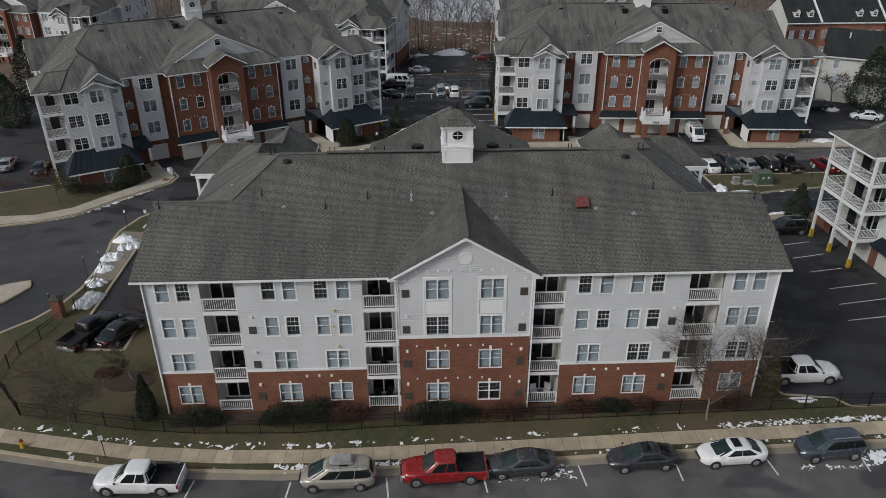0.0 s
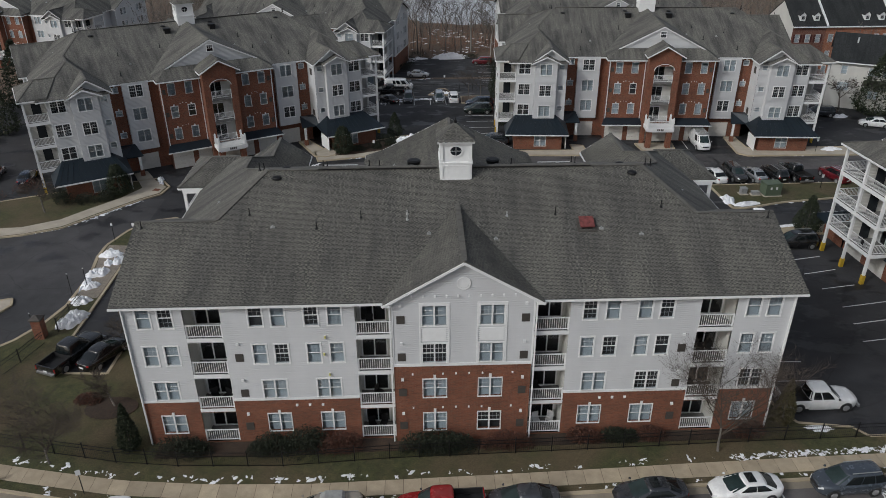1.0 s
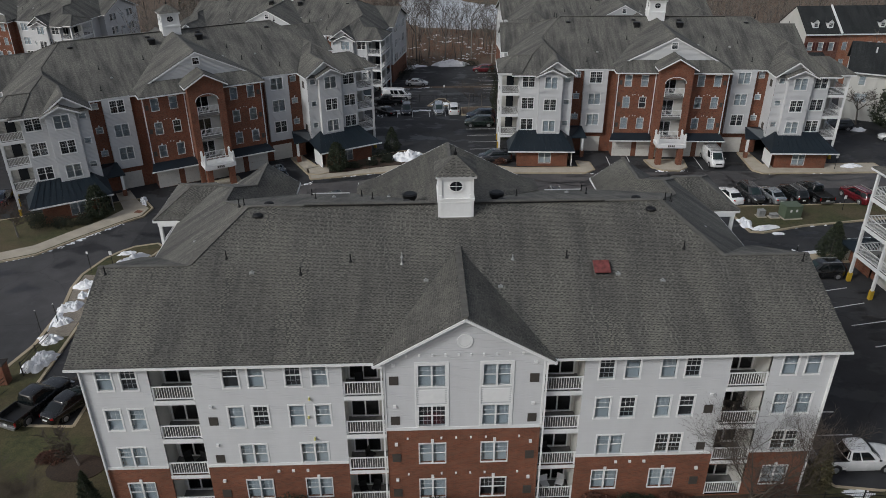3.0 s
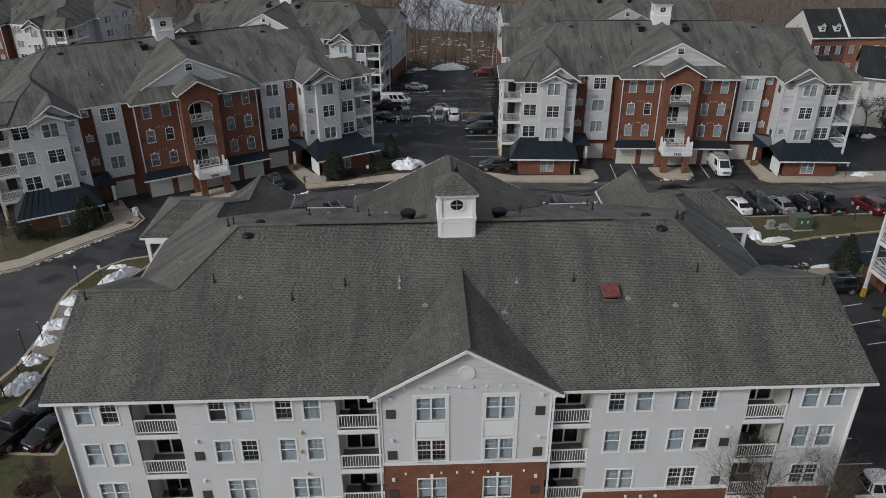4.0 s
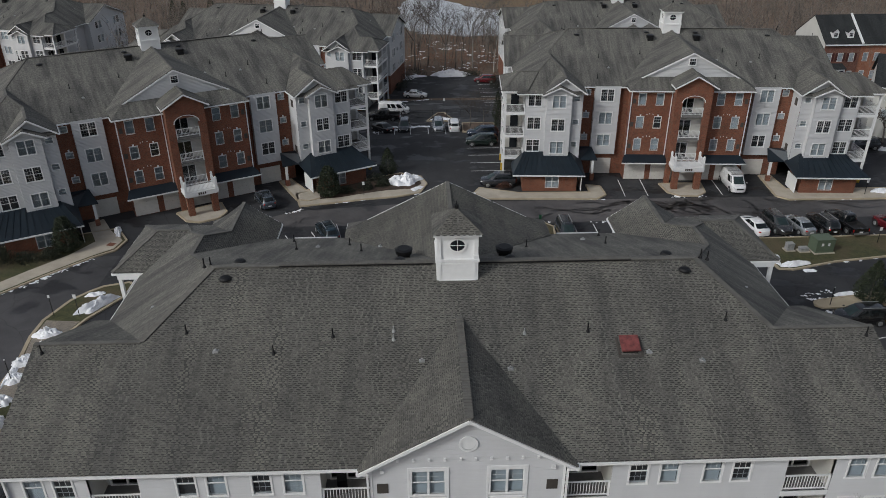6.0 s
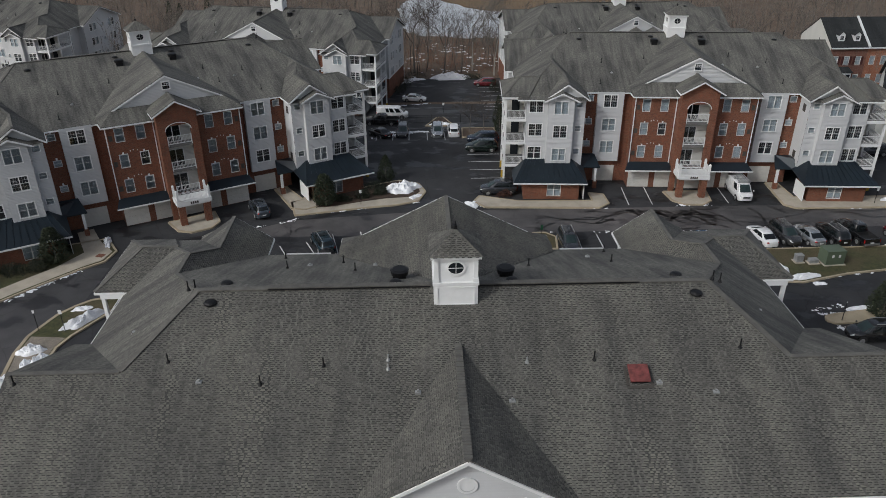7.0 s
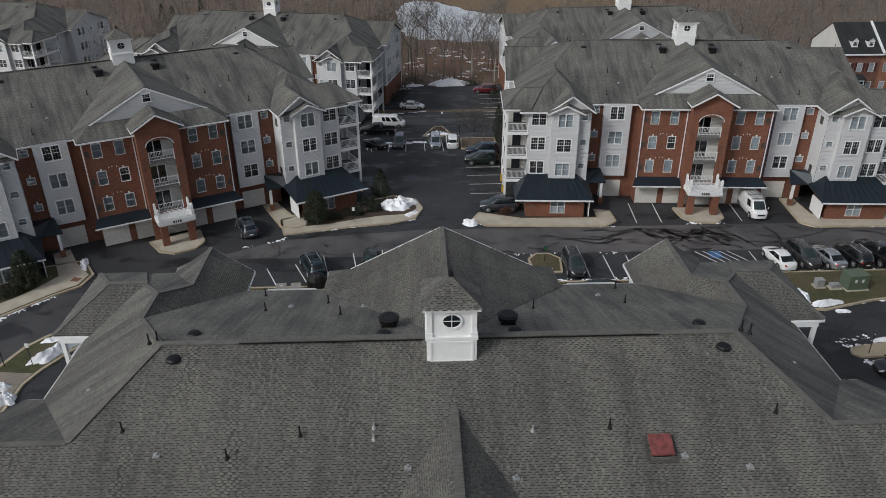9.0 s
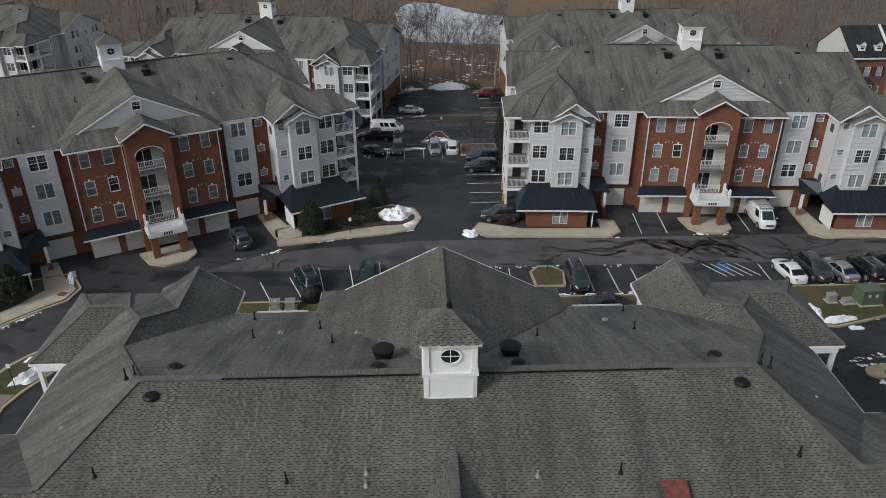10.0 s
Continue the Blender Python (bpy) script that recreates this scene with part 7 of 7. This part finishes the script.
for i, (x, y, rx, ry, h, mat, label) in enumerate((
    (-19.6, -0.6, 2.4, 1.1, 1.5, HEDGE, "dark clipped hedge shrub against the brick"), (-13.5, -0.6, 2.0, 1.1, 1.6, HEDGE, "dark clipped hedge shrub against the brick"), (-10.9, -0.7, 2.0, 1.2, 2.3, HEDGE, "tall dark shrub against the brick"),
    (-8.6, -0.6, 1.6, 1.0, 1.5, RUSSET, "brown-leaved shrub against the brick"), (-2.7, -0.9, 2.2, 1.0, 1.6, HEDGE, "dark clipped hedge shrub against the brick"), (-0.9, -0.9, 1.8, 1.0, 1.5, HEDGE, "dark clipped hedge shrub against the brick"), (2.8, -0.9, 2.4, 0.9, 1.5, RUSSET, "russet shrub against the brick bay"),
    (8.9, -0.4, 1.5, 0.75, 1.0, RUSSET, "brown-leaved shrub against the brick"), (11.4, -0.4, 1.6, 0.75, 0.9, HEDGE, "dark low shrub against the brick"), (13.8, -0.3, 1.3, 0.7, 0.9, RUSSET, "brown-leaved shrub against the brick"), (20.6, -0.1, 1.3, 0.8, 1.2, RUSSET, "brown-leaved shrub at the corner"), (-28.5, 5.4, 1.2, 0.8, 0.6, RUSSET, "low russet shrub on the lawn"))):
    shrub(x, y, rx, ry, h, 100 + i, mat, label)
for i, (x, y, rx, ry, h, z) in enumerate(((-9.0, 60.6, 1.1, 0.8, 1.1, 0.13), (-11.2, 59.6, 1.3, 0.8, 1.0, 0.13), (-6.6, 61.6, 1.3, 0.9, 1.1, 0.13), (-7.5, 63.0, 2.2, 1.2, 1.3, 0.13), (-4.5, 128.5, 2.0, 3.5, 2.2, -4.6), (-5.5, 123.5, 1.5, 3.0, 1.8, -4.6), (-2.0, 134.4, 4.0, 1.2, 1.6, -4.6), (13.8, 124.5, 1.6, 4.0, 2.2, -4.6), (10.5, 133.8, 3.0, 1.0, 1.2, -4.6), (-45.4, 43.0, 1.7, 1.2, 1.5, 0.13), (-43.0, 42.7, 1.7, 1.2, 1.4, 0.13), (-41.2, 43.6, 1.3, 1.1, 1.3, 0.13), (-47.2, 44.6, 1.5, 1.2, 1.6, 0.13), (10.2, 71.0, 0.8, 1.5, 1.0, 0.0))):
    shrub(x, y, rx, ry, h, 140 + i, HEDGE, "dark evergreen shrub by the far kerb", z, 1500)
for i, (x, y, rx, ry, h) in enumerate(((8.8, 60.3, 1.4, 0.7, 0.9), (-52, 47, 3.0, 2.0, 1.6), (-56, 45, 2.5, 1.5, 1.4))):
    shrub(x, y, rx, ry, h, 160 + i, RUSSET, "reddish winter shrub by the far kerb", 0.13, 700)
evergreen(-23.4, -0.1, 0.85, 4.0, 71, "dark narrow evergreen at the house corner", 4200, slim=1.0)
evergreen(23.7, 0.9, 0.85, 3.9, 72, "olive narrow evergreen at the house corner", 4200, mat=OLIVE, slim=1.0)
evergreen(40.4, 32.0, 1.7, 4.2, 73, "dark bushy evergreen beside the garages", 3200)
evergreen(-13.3, 58.8, 1.55, 3.9, 74, "dark conical evergreen before the pavilion", 4200, slim=0.55)
evergreen(-6.2, 66.2, 1.4, 3.6, 75, "dark evergreen beside the drive", 2200, z=0.0)
evergreen(-39.9, 45.4, 1.5, 3.9, 76, "dark evergreen before the pavilion", 4200, slim=0.55)
evergreen(10.9, 90.5, 1.0, 4.8, 77, "narrow evergreen beside the far house", 1800, z=-0.6)
evergreen(10.8, 86.5, 1.0, 4.2, 78, "narrow evergreen beside the far house", 1800, z=-0.4)
evergreen(71.6, 73.9, 3.9, 10.0, 79, "large dark spruce beside the pale house", 4200, z=0.0)
for i, (x, y, rad, h) in enumerate(((-74, 78, 4.5, 12.0), (-69, 84, 4.0, 11.0), (-80, 72, 4.0, 10.0), (-66, 70, 3.0, 8.0))):
    evergreen(x, y, rad, h, 80 + i, "large dark evergreen behind the askew house", 3600, z=0.0)
for i, (x, y, rad, h) in enumerate(((-66, 186, 2.6, 11.0), (-60, 192, 2.4, 12.0), (-72, 196, 2.2, 10.0))):
    evergreen(x, y, rad, h, 90 + i, "dark pine among the bare woods", 1800, z=-8.0)


# ---- the woods behind ----
def woods(seed, x0, x1, y0, y1, count, low, high, keep, levels=3):
    rnd = random.Random(seed)
    kinds = []
    for k in range(7):
        v, f = [], []
        for p, q, a, b, level in limbs(rnd, 1.0, rnd.uniform(0.5, 1.0), levels):
            if level == 3 and rnd.random() < 0.55:
                continue
            a, b = (max(a * 0.22, 0.0016), max(b * 0.22, 0.0014))
            along = (q - p).normalized()
            side = along.orthogonal().normalized()
            top = along.cross(side)
            n = len(v)
            for c, rad in ((p, a), (q, b)):
                for i in range(3):
                    v.append(c + rad * (math.cos(2.094 * i) * side + math.sin(2.094 * i) * top))
            f += [(n, n + 1, n + 4, n + 3), (n + 1, n + 2, n + 5, n + 4), (n + 2, n, n + 3, n + 5)]
        kinds.append((np.array(v), np.array(f)))
    vs, fs, base = [], [], 0
    for i in range(count):
        x, y = rnd.uniform(x0, x1), rnd.uniform(y0, y1)
        if not keep(x, y):
            continue
        v, f = kinds[rnd.randrange(7)]
        h, a = rnd.uniform(low, high), rnd.uniform(0, 6.28)
        c, s = math.cos(a), math.sin(a)
        w = v @ np.array(((c, s, 0), (-s, c, 0), (0, 0, 1))) * np.array((h * 0.8, h * 0.8, h)) + np.array((x, y, ground_z(y) - 0.3 - (3.0 if y > 150 else 0)))
        vs.append(w)
        fs.append(f + base)
        base += len(v)
    return np.concatenate(vs), np.concatenate(fs)


def quad_mesh(name, v, f, mat):
    me = bpy.data.meshes.new(name)
    me.vertices.add(len(v))
    me.vertices.foreach_set("co", v.ravel())
    me.loops.add(f.size)
    me.loops.foreach_set("vertex_index", f.ravel().astype(np.int32))
    me.polygons.add(len(f))
    me.polygons.foreach_set("loop_start", np.arange(0, f.size, 4, dtype=np.int32))
    me.update(calc_edges=True)
    me.materials.append(mat)
    me.shade_flat()
    return me


def free(x, y):
    pond = min(((x - 14) / 22) ** 2 + ((y - 222) / 33) ** 2, ((x - 46) / 34) ** 2 + ((y - 250) / 34) ** 2)
    lot = -12 < x < 18 and y < 137
    d_house = -54 < x < -2 and y < 143
    e_house = 12 < x < 66 and y < 147
    f_house = -122 < x < -66 and y < 172
    gap = -14 < x < 26 and 137 < y < 190 and int(x * 7 + y * 3) % 5 > 1
    return pond > 1 and not gap and not lot and not d_house and not e_house and not f_house


for k, (x0, x1, y0, y1, count, lo, hi) in enumerate(((-70, 75, 126, 188, 700, 8, 16), (-160, 170, 140, 300, 1250, 10, 17), (80, 190, 90, 150, 260, 9, 15), (-190, -100, 100, 150, 260, 9, 15))):
    v, f = woods(300 + k, x0, x1, y0, y1, count, lo, hi, free)
    tagged(new("bare_woods", quad_mesh("bare_woods", v, f, WOODS)), "dense leafless grey-brown woods", "woods", "", "stuff")
v, f = woods(320, -16, 26, 137, 190, 2000, 1.0, 3.4, lambda x, y: True, 2)
tagged(new("underbrush", quad_mesh("underbrush", v, f, BRUSH)), "tangled rust-brown underbrush below the trees", "brush", "", "stuff")


# ---- brick row houses and a pale house in the distance ----
DARKROOF = shingle_sheet("dark_slate_shingles", (0.030, 0.034, 0.036), (0.020, 0.023, 0.025), (0.012, 0.012, 0.013))
BRICKBROWN = brickwork("brown_brick", (0.17, 0.065, 0.045), (0.13, 0.05, 0.036), (0.2, 0.14, 0.11))
BRICKORANGE = brickwork("orange_brick", (0.33, 0.12, 0.065), (0.27, 0.095, 0.05), (0.33, 0.22, 0.16))
SHUTTER = plain("dark_red_shutter", (0.06, 0.015, 0.012), 0.6, vary=0.2)


def row_house(x, y, z, width, brick, label, bay):
    ob = thing("row_house", label, "house", pose(x, y, z), "row houses")
    wins = []
    g = Geo()
    for k, zz in enumerate((1.6, 4.6, 7.9)):
        for px in (((1.2, 3.3, 5.4) if width < 8 else (1.3, 3.4, 6.0, 8.2, 10.6, 12.4)) if not (bay and k == 1) else (5.6,)):
            wins.append((px, zz))
    wall(g, (0, 0), (width, 0), -1.0, 10.4, [(px - 0.42, px + 0.42, zz - 0.7, zz + 0.7) for px, zz in wins])
    wall(g, (width, 11.5), (0, 11.5), -1.0, 10.4)
    part("wall", g, brick, ob)
    for px, zz in wins:
        fr, gl, bl, _ = KINDS["brick"]
        w = placed("window", fr, ob, pose(px, 0, zz))
        placed("pane", gl, w, pose(0, 0, 0)).visible_shadow = False
        placed("blind", bl, w, pose(0, 0, 0))
        if bay and zz > 7:
            for d in (-0.72, 0.72):
                part("shutter", Geo().box(px + d - 0.2, px + d + 0.2, -0.05, 0.0, zz - 0.75, zz + 0.75), SHUTTER, ob)
    if bay:
        b = part("bay", Geo().box(0.9, 4.3, -0.9, 0.0, 3.2, 6.0), TRIM, ob, "white projecting bay window")
        for px in (1.5, 2.6, 3.7):
            part("pane", Geo().box(px - 0.4, px + 0.4, -0.93, -0.9, 3.9, 5.6), DARKPANE, b)
        q = Geo()
        slope(q, (0.7, -1.1, 6.0), (4.5, -1.1, 6.0), (4.0, 0.0, 6.8), (1.2, 0.0, 6.8), thick=0.08)
        part("bay_roof", q, DARKROOF, b)
    rf = Geo()
    slope(rf, (-0.1, -0.4, 10.3), (width, -0.4, 10.3), (width, 5.75, 14.5), (-0.1, 5.75, 14.5))
    slope(rf, (-0.1, 5.75, 14.5), (width, 5.75, 14.5), (width, 11.9, 10.3), (-0.1, 11.9, 10.3))
    part("roof", rf, DARKROOF, ob)
    part("eave", Geo().box(-0.1, width, -0.45, -0.3, 10.05, 10.3), TRIM, ob)
    part("parapet", Geo().bar((width, -0.45, 10.4), (width, 5.75, 14.6), 0.3, 0.35), TRIM, ob, "white gutter between the roofs")
    for px in ((width * 0.3, width * 0.72) if width < 8 else (width * 0.62, width * 0.84)):
        d = Geo()
        d.box(px - 0.55, px + 0.55, 0.9, 3.4, 11.0, 12.3)
        d.poly((px - 0.55, 0.9, 12.3), (px + 0.55, 0.9, 12.3), (px, 0.9, 12.85))
        dm = part("dormer", d, TRIM, ob, "white gabled dormer")
        q = Geo()
        slope(q, (px, 0.7, 12.95), (px - 0.75, 0.7, 12.25), (px - 0.75, 3.2, 12.25), (px, 3.8, 12.95), thick=0.08)
        slope(q, (px, 3.8, 12.95), (px + 0.75, 3.2, 12.25), (px + 0.75, 0.7, 12.25), (px, 0.7, 12.95), thick=0.08)
        part("dormer_roof", q, DARKROOF, dm)
        fr, gl, bl, _ = KINDS["attic"]
        w = placed("window", fr, dm, pose(px, 0.86, 11.75))
        part("pane", Geo().box(px - 0.3, px + 0.3, 0.87, 0.89, 11.45, 12.05), DARKPANE, dm)
    return ob


def gable_end(ob):
    g = Geo()
    wall(g, (0, 11.5), (0, 0), -1.0, 10.4)
    g.poly((0, 11.7, 10.4), (0, -0.2, 10.4), (0, 5.75, 14.4))
    part("gable_wall", g, CREAM, ob, "plain white gable wall")


first = row_house(72.4, 107.4, -3.0, 6.8, BRICKBROWN, "brown brick row house with white bay and dormers", True)
gable_end(first)
row_house(79.2, 107.6, -3.0, 13.6, BRICKORANGE, "wide orange brick row house with dark roof", False)
row_house(92.8, 108.1, -3.0, 6.8, BRICKBROWN, "brown brick row house with white dormers", True)


def pale_house(x, y, turn):
    ob = thing("pale_house", "cream-sided house with dark roof and small deck", "house", pose(x, y, 0.0, 0, 0, turn))
    wins = [(2.0, 6.3), (6.0, 6.2), (7.0, 6.2), (8.0, 6.2), (12.0, 6.2), (14.0, 6.2), (1.9, 3.6), (2.8, 3.6), (6.6, 2.6), (7.4, 2.6), (12.0, 3.4), (14.0, 3.4)]
    g = Geo()
    wall(g, (0, 0), (16, 0), -0.5, 7.7, [(px - 0.4, px + 0.4, zz - 0.65, zz + 0.65) for px, zz in wins], lap=0.16)
    wall(g, (0, 11), (0, 0), -0.5, 7.7, lap=0.16)
    wall(g, (16, 0), (16, 11), -0.5, 7.7)
    wall(g, (16, 11), (0, 11), -0.5, 7.7)
    g.poly((0, 11.2, 7.7), (0, -0.2, 7.7), (0, 5.5, 11.1))
    part("wall", g, CREAM, ob)
    for px, zz in wins:
        fr, gl, bl, _ = KINDS["brick"]
        w = placed("window", fr, ob, pose(px, 0, zz))
        placed("pane", gl, w, pose(0, 0, 0)).visible_shadow = False
        placed("blind", bl, w, pose(0, 0, 0))
    rf = Geo()
    slope(rf, (-0.4, -0.5, 7.6), (16.4, -0.5, 7.6), (16.4, 5.5, 11.2), (-0.4, 5.5, 11.2))
    slope(rf, (-0.4, 5.5, 11.2), (16.4, 5.5, 11.2), (16.4, 11.5, 7.6), (-0.4, 11.5, 7.6))
    part("roof", rf, DARKROOF, ob)
    part("gutter", Geo().box(-0.4, 16.4, -0.58, -0.46, 7.42, 7.6), TRIM, ob)
    q = Geo()
    slope(q, (4.9, -1.2, 4.3), (9.1, -1.2, 4.3), (8.7, 0.0, 5.0), (5.3, 0.0, 5.0), thick=0.1)
    for px in (3.2, 10.4, 13.0):
        part("flue", Geo().tube((px, 3.6, 9.6), (px, 3.6, 10.9), 0.12, 0.12, 8), SOFFIT, ob)
    part("awning", q, LOUVER, ob, "brown shingled awning over the back door")


pale_house(65.5, 78.6, -28)


# ---- shingle tabs on the near roof ----
HOUSE_ROOF = next(c for c in HOUSE.children if c.name == "roof")


def tab_frames(corners, row, width, rnd, spare=0.05):
    """Yields place, across, up-slope and out directions, width for every tab on a flat roof face."""
    pts = [Vector(p) for p in corners]
    n = Vector((0, 0, 0))
    for a, b in zip(pts, pts[1:] + pts[:1]):
        n += a.cross(b)
    n.normalize()
    if n.z < 0:
        n = -n
    h = Vector((-n.y, n.x, 0)).normalized()
    up = n.cross(h).normalized()
    if up.z < 0:
        up, h = -up, -h
    o = pts[0]
    flat = [((p - o).dot(h), (p - o).dot(up)) for p in pts]
    u0, u1 = min(f[0] for f in flat), max(f[0] for f in flat)
    v0, v1 = min(f[1] for f in flat), max(f[1] for f in flat)
    k = 0
    v = v0
    while v < v1:
        u = u0 - rnd.uniform(0, 2) * width
        while u < u1:
            w = width * rnd.choice((0.6, 0.75, 0.9, 1.1))
            if inside(flat, u + w / 2, v + row * 0.5) and inside(flat, u + spare, v + 0.03) and inside(flat, u + w - spare, v + row * 0.97):
                yield o + h * (u + w / 2) + up * v, h, up, n, w
            u += w + width * rnd.choice((0.35, 0.55, 0.8))
        v += row
        k += 1


def tab_points(w, row):
    """A tab that lies on the slope: thick at its lower edge, thin at its upper."""
    t0, t1 = 0.015, 0.003
    return [(-w / 2, -0.03, 0.002), (w / 2, -0.03, 0.002), (w / 2, 0, t0), (-w / 2, 0, t0), (w / 2, row, t1), (-w / 2, row, t1), (w / 2, row, 0.0), (-w / 2, row, 0.0)]


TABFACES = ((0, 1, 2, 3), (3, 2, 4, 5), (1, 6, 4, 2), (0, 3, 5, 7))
rnd = random.Random(77)
ROW, WIDE = 0.118, 0.215
faces = [[(x, y, front_z(y)) for x, y in ((-22.6, EAVE), (22.6, EAVE), (22.6, 6.75), (17.0, 6.75), (14.0, YR), (-14.0, YR), (-17.0, 6.75), (-22.6, 6.75))]]
for s in (-1, 1):
    faces.append([(0, -0.36, 14.93), (s * 5.2, -0.36, 11.85), (s * 5.2, -0.02, 11.88), (0, 7.85, 15.06)])
    faces.append([(s * 20.3, 19.1, 12.0), (s * 23.5, 19.1, 11.95), (s * 21.2, 22.7, 13.4), (s * 18.75, 22.7, 13.4)])
    faces.append([(0, 11.4, 16.52), (s * 7.7, 22.9, 12.29), (s * 7.7, 24.4, 12.29), (0, 24.2, 16.24)])
    faces.append([(s * 17.0, 16.7, 14.57), (s * 17.0, 19.5, 14.5), (s * 15.75, 21.9, 13.62), (s * 15.75, 26.95, 13.62), (s * 13.05, 26.95, 11.72), (s * 13.0, 24.0, 11.75)])
faces.append([(-1.42, 9.96, 19.0), (1.42, 9.96, 19.0), (0, 11.38, 20.0)])
single = Geo()
p = tab_points(0.2, ROW)
for q in TABFACES:
    single.poly(*[p[i] for i in q])
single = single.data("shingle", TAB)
# the bevelled lower face carries the painted shade line
single.materials.append(TABEDGESHADE)
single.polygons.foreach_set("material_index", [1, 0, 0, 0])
vs, fs, made = [], [], 0
gable = [(-5.3, -0.4), (5.3, -0.4), (0, 7.9)]
for k, face in enumerate(faces):
    for o, h, up, n, w in tab_frames(face, ROW, WIDE, rnd):
        if k == 0 and inside(gable, o.x, o.y + 0.05) or (k == 0 and abs(o.x) < 1.25 and o.y > 10.1):
            continue
        if k == 0 and abs(o.x) < 6.5 and 9.4 < o.y < 11.0 and made < 300:
            m = Matrix((h, up, n)).transposed().to_4x4()
            m.translation = o - Vector((0, HY, 0))
            placed("shingle", single, HOUSE_ROOF, m @ Matrix.Diagonal((w / 0.2, 1, 1, 1)))
            made += 1
            continue
        b = len(vs)
        vs += [o + h * x + up * y + n * z - Vector((0, HY, 0)) for x, y, z in tab_points(w, ROW)]
        fs += [tuple(b + i for i in q) for q in TABFACES]
v, f = np.array([tuple(c) for c in vs]), np.array(fs)
tabs = new("shingle_tabs", quad_mesh("shingle_tabs", v, f, TAB))
tabs.data.materials.append(TABEDGESHADE)
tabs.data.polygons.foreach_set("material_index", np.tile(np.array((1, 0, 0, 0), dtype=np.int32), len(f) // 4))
tabs.parent = HOUSE_ROOF
tagged(tabs, "weathered shingle tabs", "", "", "stuff")

# cap shingles along the vented ridge
CAPPIECE = Geo().box(-0.085, 0.085, -0.19, 0.19, 0.0, 0.03).data("cap_shingle", RIDGECAP)
for x0, x1 in ((-10.2, -1.4), (1.4, 10.2)):
    for x in np.arange(x0 + 0.1, x1 - 0.05, 0.2):
        placed("cap_shingle", CAPPIECE, HOUSE_ROOF, pose(x, YR - HY, ZR + 0.118, 0, 0, rnd.uniform(-2, 2)))
for p, q in (((14.0, YR, ZR), (17.0, 6.75, front_z(6.75))), ((-14.0, YR, ZR), (-17.0, 6.75, front_z(6.75))), ((0.0, -0.3, 14.93), (0.0, 7.7, 15.06))):
    p, q = Vector(p) - Vector((0, HY, 0)), Vector(q) - Vector((0, HY, 0))
    along = (q - p).normalized()
    side = Vector((0, 0, 1)).cross(along).normalized()
    turn = Matrix((along, side, along.cross(side))).transposed().to_4x4()
    for i in range(int((q - p).length / 0.2)):
        m = turn.copy()
        m.translation = p + along * (0.1 + 0.2 * i) + Vector((0, 0, 0.02))
        placed("cap_shingle", CAPPIECE, HOUSE_ROOF, m @ pose(0, 0, 0, 0, 3, rnd.uniform(-2, 2)))
